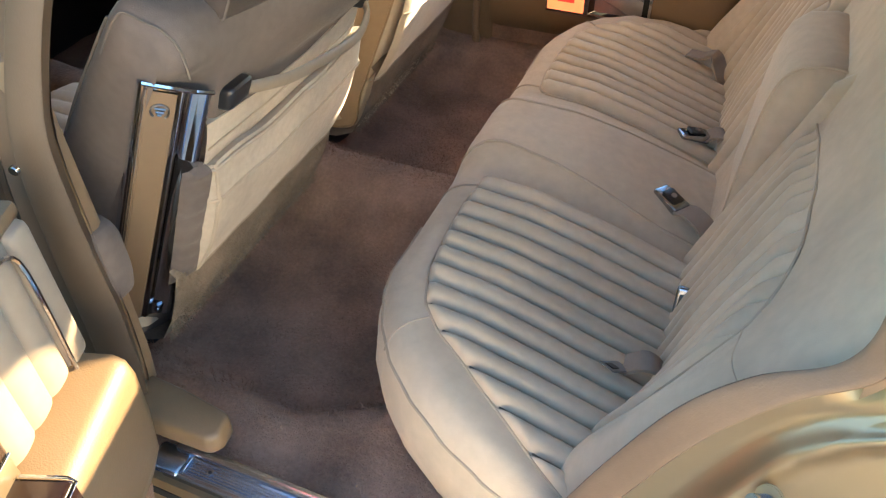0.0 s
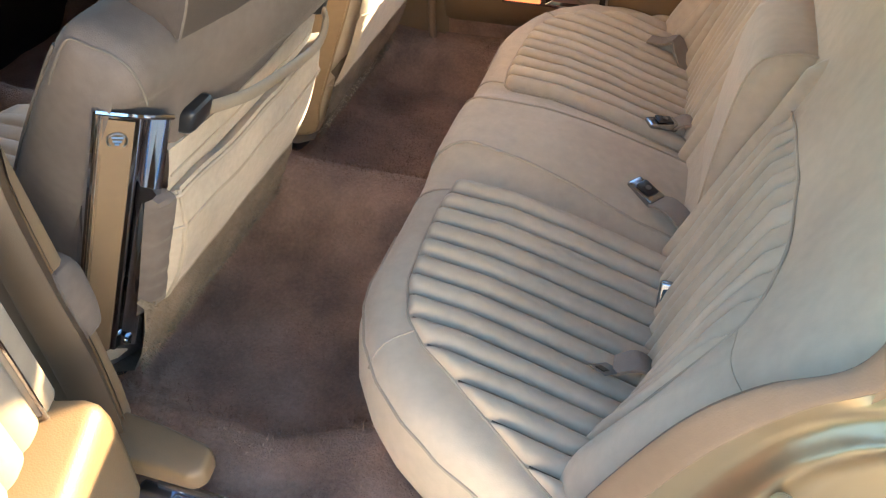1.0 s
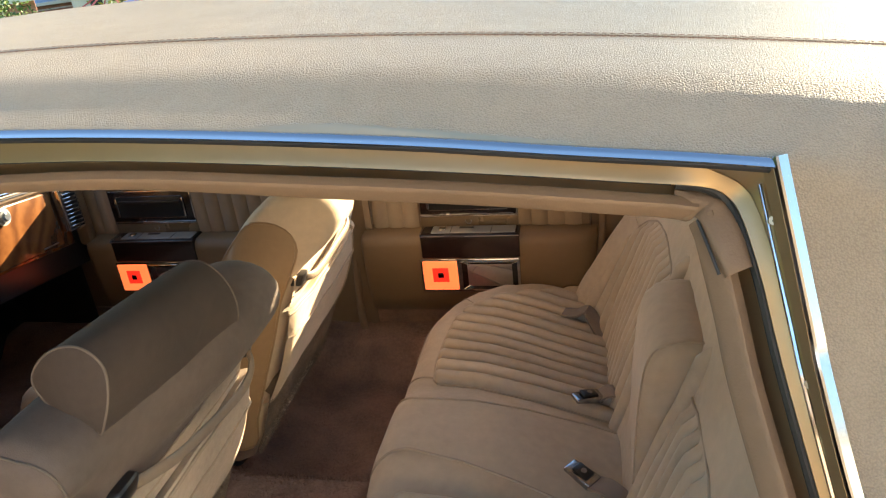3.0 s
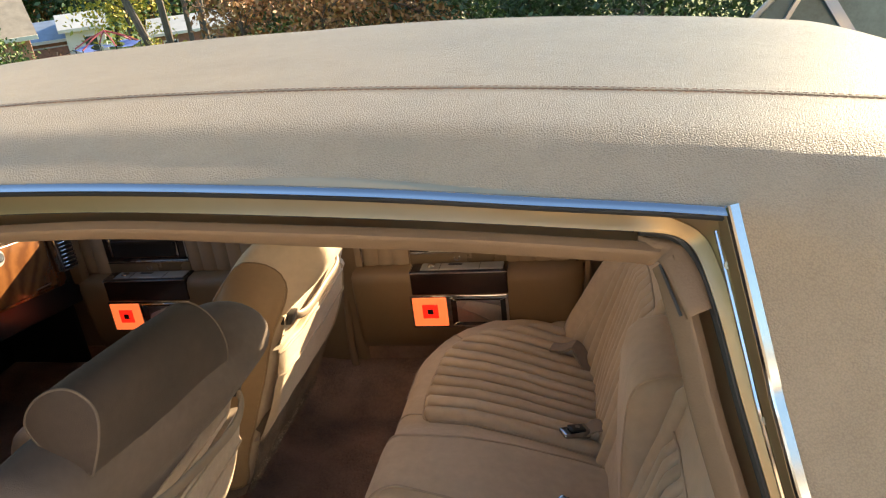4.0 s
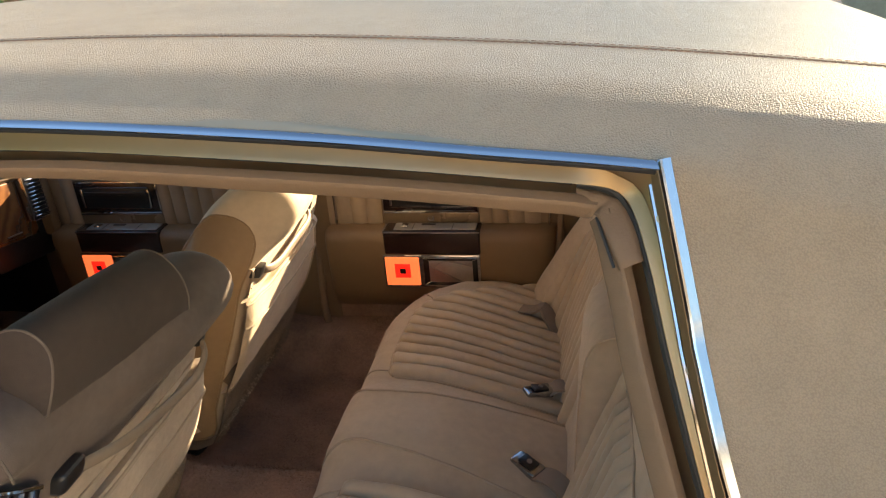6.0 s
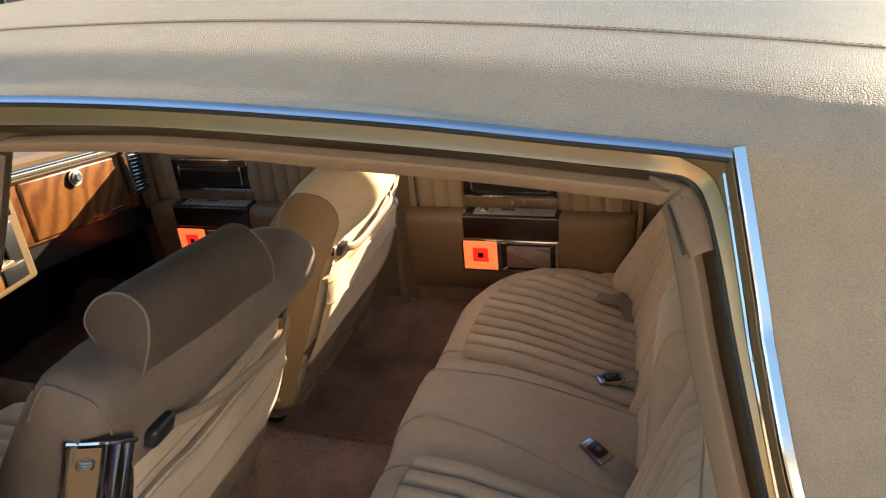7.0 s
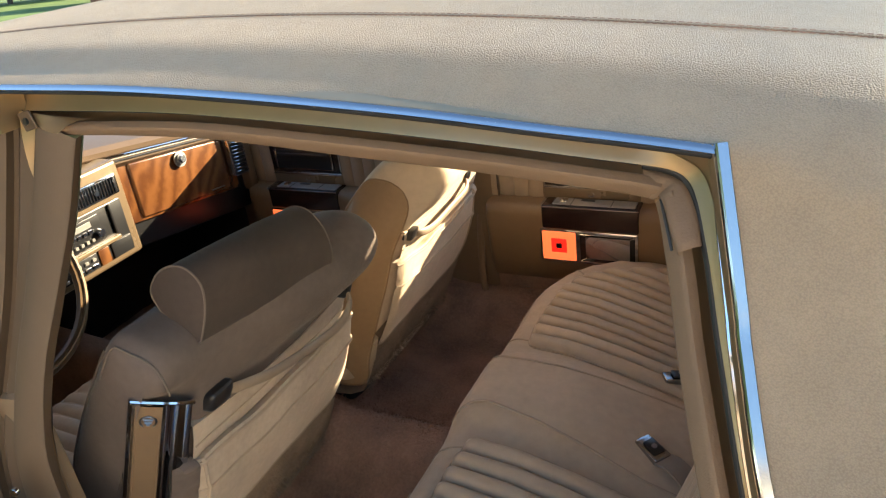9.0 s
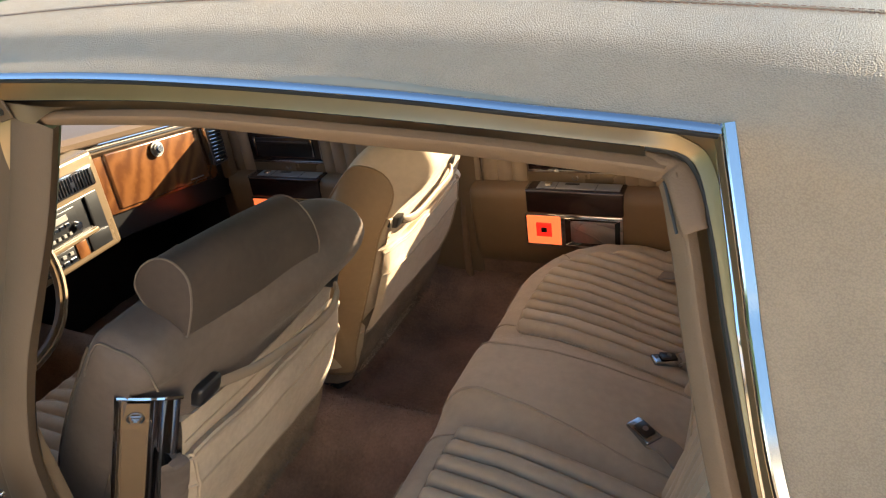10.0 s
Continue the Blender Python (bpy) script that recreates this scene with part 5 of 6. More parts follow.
# ---- doors ----
def door(m, length, plate, label, name="rear_door", arm0=0.02, window=True):
    """A door's inside in its own axes: u along, v into the cabin, z up. plate: where the handle plate starts."""
    d = thing(name, label, "car door", m=m)
    d["local"] = 1
    p0, p1 = plate, plate + 0.278

    def B(u0, u1, v0, v1, z0, z1, bevel=0.003, seg=2):
        return box(u0, u1, v0, v1, z0, z1, bevel, seg)
    part("panel", B(0, length, -0.07, 0.0, 0.29, 0.885, 0.008), TRIM, d, "tan door panel")
    part("outer_skin", B(-0.01, length + 0.02, -0.10, -0.068, 0.27, 0.88, 0.012), PAINT, d, "gold painted outer skin")
    part("belt_cap", B(0.0, length, -0.035, 0.004, 0.872, 0.892, 0.006), VINYL, d, "tan padded belt rail")
    # upper pad: channels of velour
    n = int((length - 0.07) / 0.0455)
    for k in range(n):
        u0 = 0.045 + k * 0.0455
        P = []
        zb = 0.662
        if u0 + 0.03 > p0 and u0 + 0.015 < p1:
            zb = 0.812
        for t in np.linspace(0, 1, 7):
            h = 0.008 * (1 - abs(2 * t - 1) ** 3.0)
            P.append([(u0 + 0.0455 * t, 0.002 + h * min(1, (z - zb + 0.001) / 0.01, (0.874 - z) / 0.012 + 0.05), z) for z in np.r_[zb, zb + 0.006, np.linspace(zb + 0.012, 0.860, 8), 0.868, 0.873]])
        part("pleat", grid(P), DOOR_CLOTH, d, sharp=80)
    part("pad_margin", B(0.004, 0.046, -0.01, 0.013, 0.662, 0.874, 0.012, 3), DOOR_CLOTH, d, "velour margin round the pleats")
    arc = smooth_path([(0.045, 0.0125, 0.664), (0.045, 0.0135, 0.76), (0.047, 0.0135, 0.83), (0.058, 0.0135, 0.860), (0.09, 0.0135, 0.870), (0.16, 0.0135, 0.872)], 40)
    part("trim_strip", tube(np.vstack([arc, [(length - 0.03, 0.0135, 0.872)]]), 0.0028, 6, (0, 1, 0.3)), CHROME, d, "thin chrome strip")
    part("trim_strip", box(length - 0.028, length - 0.022, 0, 0.010, 0.66, 0.875, 0.002, 1), CHROME, d, "thin chrome strip")
    # armrest pad
    prof = [(0.0, 0.668), (0.050, 0.666), (0.064, 0.656), (0.069, 0.635), (0.066, 0.56), (0.056, 0.47), (0.036, 0.415), (0.0, 0.395)]
    us = np.r_[arm0, arm0 + 0.004, arm0 + 0.016, np.linspace(arm0 + 0.05, length - 0.10, 12), length - 0.04, length - 0.015, length - 0.005]
    P = []
    for i, u in enumerate(us):
        f = 1.0
        if i == 0:
            f = 0.93
        elif i == 1:
            f = 0.985
        if i >= len(us) - 3:
            f = (0.9, 0.6, 0.2)[i - len(us) + 3]
        P.append([(u, v * f, 0.53 + (z - 0.53) * (0.985 if f < 1 else 1)) for v, z in prof])
    part("armrest", grid(P, cap=True), VINYL, d, "tan vinyl armrest pad", sharp=50)
    # handle plate
    hp = part("handle_plate", B(p0, p1, 0.0, 0.012, 0.706, 0.810, 0.003), CHROME, d, "chrome framed handle plate")
    part("bezel", B(p0 + 0.004, p1 - 0.004, 0.008, 0.0135, 0.710, 0.806, 0.002), DARKWOOD, hp, "dark walnut bezel")
    part("recess", B(p0 + 0.028, p1 - 0.028, 0.010, 0.0150, 0.724, 0.790, 0.003), BLACK, hp, "black pull recess")
    for u in (p0 + 0.024, p1 - 0.032):
        part("end_cap", B(u, u + 0.008, 0.012, 0.020, 0.727, 0.787, 0.002), CHROME, hp)
    part("pull_handle", B(p0 + 0.034, p1 - 0.034, 0.014, 0.022, 0.768, 0.779, 0.003), BLACK, hp)
    part("frame_edge", join(*[tube(np.array(q), 0.0012, 5) for q in ([(p0 + 0.028, 0.015, 0.791), (p1 - 0.028, 0.015, 0.791)], [(p0 + 0.028, 0.015, 0.723), (p1 - 0.028, 0.015, 0.723)])]), CHROME, hp)
    ls = part("lock_strip", B(p0, p1, 0.0, 0.011, 0.662, 0.705, 0.003), CREAM, d, "tan strip with chrome edges")
    for z in (0.6640, 0.7035):
        part("edge", tube(np.array([(p0, 0.0115, z), (p1, 0.0115, z)]), 0.0016, 5), CHROME, ls)
    wr = [((p0 + p1) / 2 + 0.008 * math.cos(a), 0.0125, 0.687 + 0.007 * math.sin(a)) for a in np.linspace(-3.9, 0.9, 18)]
    part("badge", tube(np.array(wr), 0.0013, 5, (0, 1, 0)), CHROME, ls, "small chrome badge shape")
    # switch shelf
    ss = part("switch_shelf", B(p0 + 0.008, p1 + 0.006, -0.0, 0.0735, 0.600, 0.672, 0.006, 3), DARKWOOD, d, "dark walnut switch housing")
    part("shelf_edge", tube(np.array([(p0 + 0.008, 0.014, 0.6725), (p0 + 0.008, 0.066, 0.6725), (p0 + 0.009, 0.074, 0.668), (p1 + 0.006, 0.074, 0.670)]), 0.002, 5), CHROME, ss)
    part("switch_plate", B(p0 + 0.038, p1 - 0.006, 0.016, 0.060, 0.6705, 0.6750, 0.0015, 1), PANEL, ss, "grey metal switch plate")
    part("switch", B(p0 + 0.058, p0 + 0.078, 0.028, 0.050, 0.674, 0.680, 0.003), CHROME, ss, "chrome window switch")
    part("switch", B(p0 + 0.115, p0 + 0.155, 0.024, 0.034, 0.674, 0.677, 0.001, 1), BLACK, ss)
    for u in (p0 + 0.092, p0 + 0.205):
        part("divider", B(u, u + 0.002, 0.016, 0.064, 0.6745, 0.6760, 0.0004, 1), BLACK, ss)
    # courtesy lamp and ashtray
    lp = part("courtesy_lamp", B(p0, p1 + 0.004, 0.0, 0.0705, 0.494, 0.598, 0.004), CHROME, d, "chrome framed courtesy lamp and ashtray")
    part("lens", B(p0 + 0.006, p0 + 0.106, 0.066, 0.0745, 0.502, 0.592, 0.003), LENS_ORANGE, lp, "glowing orange courtesy lens")
    part("reflector", B(p0 + 0.034, p0 + 0.080, 0.070, 0.0770, 0.528, 0.572, 0.002), LENS_RED, lp, "red square reflector")
    part("reflector_centre", B(p0 + 0.049, p0 + 0.066, 0.072, 0.0785, 0.542, 0.558, 0.001, 1), BLACK, lp)
    a0, a1 = p0 + 0.116, p1 - 0.001
    at = part("ashtray", B(a0, a1, 0.05, 0.0640, 0.501, 0.592, 0.002), BLACK, lp, "black ashtray lid")
    c = [(a0 + 0.048, 0.0645, 0.530), (a1 - 0.048, 0.0645, 0.530), (a1 - 0.048, 0.0645, 0.566), (a0 + 0.048, 0.0645, 0.566)]
    o = [(a0 + 0.003, 0.0735, 0.504), (a1 - 0.003, 0.0735, 0.504), (a1 - 0.003, 0.0735, 0.589), (a0 + 0.003, 0.0735, 0.589)]
    part("facet", (c + o, [(4, 5, 1, 0), (5, 6, 2, 1), (6, 7, 3, 2), (7, 4, 0, 3)]), DARK_CHROME, at, "polished chrome faceted lid", smooth=False)
    part("lid_edge", join(*[tube(np.array([c[k], o[k]]), 0.0012, 5) for k in range(4)], *[tube(np.array([o[k], o[(k + 1) % 4]]), 0.0014, 5) for k in range(4)]), CHROME, at, "thin chrome edges")
    part("lid_face", B(a0 + 0.047, a1 - 0.047, 0.060, 0.0650, 0.529, 0.567, 0.001, 1), BLACK, at)
    part("lid_grip", B(a0 + 0.045, a1 - 0.045, 0.063, 0.0700, 0.556, 0.563, 0.002), CHROME, at)
    # kick panel
    part("kick_carpet", B(0.012, length - 0.03, 0.0, 0.012, 0.292, 0.405, 0.006), CARPET, d, "brown carpet kick strip")
    return d




def far_door_matrix(x0):
    """Turned half round about z, so that v points to the cabin and u runs to the rear: mirrored pieces are not needed."""
    return Matrix.Translation((x0, 0.750, 0))


def flip_v(ob):
    for o in (ob, *ob.children_recursive):
        if o.data is not None and o.data.users == 1:
            for v in o.data.vertices:
                v.co.y = -v.co.y
            o.data.flip_normals()
    return ob


rd = flip_v(door(far_door_matrix(-0.280), 0.685, 0.187, "tan velour rear door, closed, with lit courtesy lamp", "rear_door"))
pd = flip_v(door(far_door_matrix(-1.250), 0.790, 0.187, "tan velour front passenger door, closed, in shade", "front_door", 0.10))
dd, dn = Vector((0.347, -0.938, 0)), Vector((0.938, 0.347, 0))
org = Vector((-0.250, -0.846, 0)) - 0.02 * dd
nd = door(Matrix(((dd.x, dn.x, 0, org.x), (dd.y, dn.y, 0, org.y), (0, 0, 1, 0), (0, 0, 0, 1))), 0.72, 0.187, "tan velour rear door standing open in the sun", "rear_door")
def lettering(words, size, u, v, z, parent):
    c = bpy.data.curves.new("lettering", "FONT")
    c.body, c.size, c.extrude, c.align_x = words, size, 0.0002, "CENTER"
    c.materials.append(INK)
    ob = new("lettering", c)
    ob.parent = parent
    ob.matrix_local = Matrix(((0, 1, 0, u), (-1, 0, 0, v), (0, 0, 1, z), (0, 0, 0, 1)))
    return ob


shelf = [o for o in nd.children if o.name.startswith("switch_shelf")][0]
lettering("WINDOW", 0.0075, 0.187 + 0.043, 0.038, 0.6752, shelf)
for o in (rd, pd, nd):
    del o["local"]
# bead round the far rear door's front edge
fw = thing("windlace", "tan windlace bead along the far door edge", "car trim", (-0.3, 0.72, 0.3))
part("bead", tube(smooth_path([(-0.285, 0.728, 0.90), (-0.290, 0.715, 0.66), (-0.302, 0.708, 0.42), (-0.290, 0.705, 0.335), (-0.240, 0.700, 0.292), (-0.14, 0.700, 0.285)], 50), 0.0115, 8), BEAD, fw)
part("bead", tube(smooth_path([(0.415, 0.730, 0.90), (0.41, 0.725, 0.66), (0.385, 0.72, 0.5), (0.33, 0.72, 0.40)], 30), 0.010, 8), BEAD, fw)
# outside mirror of the far front door
om = thing("side_mirror", "chrome outside mirror on the far front door", "car mirror", (-1.03, 0.90, 0.88))
part("housing", pillow(rounded([(-1.09, 0.905), (-1.05, 0.895), (-0.99, 0.90), (-0.97, 0.94), (-0.985, 0.985), (-1.05, 0.995), (-1.095, 0.97)], 30), 0.86, 1.02, 0.02, 3), CHROME, om)
part("stalk", box(-1.06, -1.02, 0.80, 0.90, 0.875, 0.91, 0.008), CHROME, om)

# closed driver's door, seen from the rear seat side only as a dark panel
dv = thing("front_door", "tan driver door, closed, beside the driver seat", "car door", (-0.8, -0.78, 0.3))
part("inner_panel", box(-1.25, -0.375, -0.775, -0.745, 0.30, 0.885, 0.01), TRIM, dv)
part("outer_skin", box(-1.27, -0.368, -0.835, -0.776, 0.27, 0.88, 0.02), PAINT, dv, "gold painted outer skin")
part("armrest", box(-1.10, -0.45, -0.748, -0.690, 0.44, 0.655, 0.02, 3), VINYL, dv)
# clear window drawn as an opaque pane, which blocks light into the front
part("window_glass", grid([[(x + (1.34 - z) * -0.12, itp(z, [0.88, 1.04, 1.14, 1.25, 1.36], [-0.79, -0.745, -0.710, -0.682, -0.660]), z) for x in np.linspace(-0.95 - (1.36 - z) * 0.6, -0.40, 8)] for z in np.linspace(0.88, 1.35, 8)]), GLASS_DARK, dv, "dark side window glass, made opaque to keep light out")
part("window_frame", tube(smooth_path([(-1.30, -0.77, 0.90), (-1.12, -0.71, 1.12), (-0.97, -0.655, 1.31), (-0.80, -0.645, 1.35), (-0.42, -0.648, 1.352)], 30), 0.012, 6), CHROME, dv, "chrome window frame")
# ---- dashboard ----
dash = thing("dashboard", "tan and burl wood dashboard with chrome vents", "dashboard", (-1.25, 0, 0.75))
DZ = lambda y: 0.0 - 0.15 * (y - 0.235)       # the panel falls away towards the passenger's side


def dash_box(x0, x1, y0, y1, z0, z1, bevel=0.004, fall=True, seg=2):
    bm = box(x0, x1, y0, y1, z0, z1, bevel, seg)
    if fall:
        for v in bm.verts:
            v.co.z += DZ(v.co.y) * (1 if v.co.z > 0.6 else 0)
    return bm


top = [(-1.56, 0.985), (-1.40, 1.005), (-1.22, 0.995), (-1.155, 0.985), (-1.140, 0.972), (-1.142, 0.958), (-1.150, 0.950), (-1.146, 0.943), (-1.150, 0.936), (-1.142, 0.930), (-1.150, 0.922), (-1.18, 0.90), (-1.56, 0.90)]
P = [[(x, y, z + (DZ(y) if y > 0.0 else DZ(0))) for x, z in top] for y in np.linspace(-0.72, 0.72, 25)]
part("top_pad", grid(P, cv=True, cap=True), PILLAR_TRIM, dash, "brown padded dash top with grooved edge", sharp=30)
for dz in (0.953, 0.939):
    part("pin_stripe", tube(np.array([(-1.141, y, dz + DZ(y)) for y in np.linspace(0.10, 0.70, 12)]), 0.0022, 5), CHROME if dz > 0.95 else BLACK, dash)
part("lower_panel", dash_box(-1.56, -1.17, -0.72, 0.72, 0.66, 0.93, 0.01), BLACK, dash, "dark lower dash")
part("wood_panel", dash_box(-1.20, -1.158, 0.14, 0.66, 0.742, 0.928, 0.004), WOOD, dash, "burl wood surround")
gb = part("glove_box_door", dash_box(-1.17, -1.150, 0.236, 0.612, 0.752, 0.921, 0.006, True, 3), WOOD, dash, "burl wood glove box door")
part("lock_knob", disc((-1.142, 0.420, 0.868), (1, 0, 0.1), 0.024, 0.018, 24, 0.007), PANEL, gb, "round chrome lock")
part("knob_face", disc((-1.131, 0.420, 0.869), (1, 0, 0.1), 0.013, 0.008, 18, 0.003), STEEL, gb)
part("script_bar", tube(np.array([(-1.148, 0.52, 0.765 + DZ(0.52)), (-1.148, 0.58, 0.767 + DZ(0.58))]), 0.0025, 5), CHROME, gb)
# side vent: a column of blades
vt = part("side_vent", dash_box(-1.20, -1.125, 0.618, 0.690, 0.790, 0.940, 0.004), CHROME, dash, "chrome framed side vent")
part("vent_well", dash_box(-1.16, -1.1235, 0.624, 0.684, 0.797, 0.934, 0.001), BLACK, vt)
for k in range(11):
    z = 0.803 + k * 0.0123
    part("blade", dash_box(-1.130, -1.119, 0.625, 0.683, z, z + 0.005, 0.001, True, 1), CHROME, vt)
part("end_cap", dash_box(-1.30, -1.135, 0.695, 0.735, 0.72, 0.99, 0.012), TRIM, dash, "dark tan dash end")
# centre panel
part("centre_panel", box(-1.35, -1.085, -0.60, 0.150, 0.700, 0.972, 0.012, 3), CREAM, dash, "cream metal centre panel")
part("panel_well", box(-1.2, -1.0815, -0.50, 0.120, 0.728, 0.872, 0.004), BLACK, dash, "black recess round the radio")
cv = part("centre_vent", box(-1.12, -1.079, -0.028, 0.128, 0.884, 0.940, 0.004), CHROME, dash, "chrome centre air vent")
part("vent_well", box(-1.12, -1.0775, -0.022, 0.122, 0.890, 0.934, 0.001), BLACK, cv)
for k in range(15):
    y = -0.018 + k * 0.0092
    part("blade", box(-1.085, -1.074, y, y + 0.0035, 0.890, 0.934, 0.001, 1), CHROME, cv)
part("vent_hub", disc((-1.073, 0.050, 0.912), (1, 0, 0), 0.008, 0.006, 12, 0.002), CHROME, cv)
cv2 = part("centre_vent", box(-1.12, -1.079, -0.20, -0.040, 0.884, 0.940, 0.004), CHROME, dash)
for k in range(15):
    y = -0.19 + k * 0.0095
    part("blade", box(-1.085, -1.074, y, y + 0.0035, 0.890, 0.934, 0.001, 1), BLACK, cv2)
rdo = part("radio", box(-1.12, -1.076, -0.135, 0.035, 0.785, 0.862, 0.003), BLACK, dash, "black and chrome radio")
part("dial", box(-1.08, -1.0745, -0.10, 0.005, 0.836, 0.852, 0.001, 1), PANEL, rdo)
for k in range(6):
    y = -0.10 + k * 0.018
    part("button", box(-1.08, -1.071, y, y + 0.013, 0.820, 0.830, 0.001, 1), CHROME, rdo)
    part("button", box(-1.08, -1.072, y + 0.002, y + 0.012, 0.797, 0.806, 0.001, 1), PANEL, rdo)
for y in (-0.118, 0.021):
    part("knob", disc((-1.070, y, 0.812), (1, 0, 0), 0.011, 0.016, 16, 0.002), CHROME, rdo)
part("divider_bar", box(-1.1, -1.070, -0.50, 0.080, 0.770, 0.781, 0.002), CREAM, dash, "cream divider bar")
part("divider_bar", box(-1.1, -1.075, 0.072, 0.080, 0.784, 0.868, 0.002), BLACK, dash)
cl = part("climate_control", box(-1.12, -1.078, -0.135, -0.005, 0.722, 0.766, 0.002), BLACK, dash, "black climate control with chrome keys")
for k in range(5):
    part("button", box(-1.08, -1.073, -0.125 + k * 0.024, -0.107 + k * 0.024, 0.729, 0.738, 0.001, 1), CHROME, cl)
    part("button", box(-1.08, -1.074, -0.122 + k * 0.024, -0.110 + k * 0.024, 0.747, 0.756, 0.001, 1), PANEL, cl)
part("wood_trim", box(-1.1, -1.0775, 0.0, 0.035, 0.722, 0.766, 0.002), WOOD, dash)
part("wood_trim", box(-1.1, -1.0775, -0.20, -0.145, 0.722, 0.766, 0.002), WOOD, dash)
part("lighter_well", box(-1.1, -1.0775, 0.045, 0.115, 0.722, 0.766, 0.002), BLACK, dash)
# steering wheel on its column
sw = thing("steering_wheel", "tan steering wheel on its column", "steering wheel", (-1.0, -0.44, 0.9))
c0, ax = Vector((-0.80, -0.455, 0.925)), Vector((0.92, 0, 0.40)).normalized()
e1, e2 = Vector((0, 1, 0)), ax.cross(Vector((0, 1, 0)))
rim = np.array([c0 + 0.185 * (math.cos(a) * e1 + math.sin(a) * e2) for a in np.linspace(0, 2 * math.pi, 49)])
part("rim", tube(rim, 0.012, 8, tuple(ax)), VINYL, sw, "tan rim")
part("rim_trim", tube(np.array([Vector(p) + ax * 0.011 for p in rim]), 0.0025, 5, tuple(ax)), CHROME, sw)
part("hub", disc(c0 - ax * 0.02, ax, 0.06, 0.05, 24, 0.012), VINYL, sw)
for a in (0.1, math.pi - 0.1):
    part("spoke", tube(np.array([c0 - ax * 0.01 + 0.04 * (math.cos(a) * e1 + math.sin(a) * e2), c0 + 0.18 * (math.cos(a) * e1 + math.sin(a) * e2)]), 0.014, 8, tuple(ax)), VINYL, sw)
part("column", tube(np.array([c0 - ax * 0.03, c0 - ax * 0.36]), 0.035, 14), TRIM, sw)
# seat belts of the rear bench
BUCKLE = material("worn_chrome_buckle", (0.34, 0.35, 0.38), 0.22, metal=1.0, vary=0.2, scale=60)


def buckle(base, yaw, pitch, tail, label):
    b = thing("seat_belt", label, "seat belt", base, "rear seat belts")
    m = Matrix.Translation(base) @ Euler((0, radians(pitch), radians(yaw))).to_matrix().to_4x4()
    bm = box(-0.034, 0.030, -0.019, 0.019, -0.009, 0.009, 0.005, 3)
    for v in bm.verts:
        if v.co.x < -0.012:
            v.co.z, v.co.y = v.co.z * 0.55 - 0.002, v.co.y * 0.9
    bmesh.ops.transform(bm, matrix=m, verts=bm.verts)
    bk = part("buckle", bm, BUCKLE, b, "chrome buckle")
    bm = box(-0.018, 0.018, -0.013, 0.013, 0.006, 0.0118, 0.003, 2)
    bmesh.ops.transform(bm, matrix=m, verts=bm.verts)
    part("push_button", bm, BLACK, bk)
    bm = disc((0.001, 0, 0.0125), (0, 0, 1), 0.0055, 0.002, 14)
    bmesh.ops.transform(bm, matrix=m, verts=bm.verts)
    part("button_ring", bm, DARKSTEEL, bk)
    a = m @ Vector((0.026, 0, 0.0))
    pth = smooth_path([tuple(a), *[tuple(q) for q in tail]], 20)
    part("webbing", sweep(pth, [(-0.021, -0.0025), (-0.021, 0.0025), (0.021, 0.0025), (0.021, -0.0025)]), BELT, b, "tan belt webbing")


buckle((0.378, 0.200, 0.500), 28, 14, [(0.425, 0.215, 0.506), (0.46, 0.225, 0.482), (0.50, 0.23, 0.42)], "chrome belt buckle on tan webbing, far side")
buckle((0.372, -0.055, 0.512), -38, 12, [(0.418, -0.088, 0.514), (0.452, -0.112, 0.496), (0.495, -0.13, 0.42)], "chrome belt buckle lying on the cushion middle")
buckle((0.440, -0.300, 0.492), 88, -62, [(0.452, -0.285, 0.520), (0.47, -0.265, 0.515), (0.50, -0.25, 0.45)], "chrome belt buckle tucked beside the backrest")
tg = thing("seat_belt", "flat chrome belt tongue on tan webbing", "seat belt", (0.37, -0.48, 0.50), "rear seat belts")
m = Matrix.Translation((0.366, -0.478, 0.505)) @ Euler((radians(-12), radians(30), radians(52))).to_matrix().to_4x4()
bm = box(-0.024, 0.020, -0.016, 0.016, -0.0012, 0.0012, 0.001, 1)
bmesh.ops.transform(bm, matrix=m, verts=bm.verts)
t1 = part("tongue", bm, DARKSTEEL, tg, "flat chrome tongue")
bm = box(-0.019, -0.004, -0.008, 0.008, -0.002, 0.0025, 0.0005, 1)
bmesh.ops.transform(bm, matrix=m, verts=bm.verts)
part("slot", bm, BLACK, t1)
part("webbing", sweep(smooth_path([tuple(m @ Vector((0.018, 0, 0.003))), (0.402, -0.462, 0.516), (0.425, -0.455, 0.502), (0.45, -0.45, 0.45)], 18), [(-0.019, -0.003), (-0.019, 0.003), (0.019, 0.003), (0.019, -0.003)]), BELT, tg, "tan belt webbing")
tg = thing("seat_belt", "pale belt webbing loop beside the far door", "seat belt", (0.36, 0.56, 0.5), "rear seat belts")
part("webbing", sweep(smooth_path([(0.31, 0.545, 0.508), (0.345, 0.535, 0.512), (0.37, 0.53, 0.525), (0.385, 0.52, 0.505), (0.415, 0.49, 0.455)], 18), [(-0.019, -0.003), (-0.019, 0.003), (0.019, 0.003), (0.019, -0.003)]), BELT, tg)
# ---- outside ----
def ground_z(x, y):
    return -0.02 - 0.075 * max(0.0, min(y, 60) - 2.5) + 0.16 * max(0.0, min(y, 140) - 70)


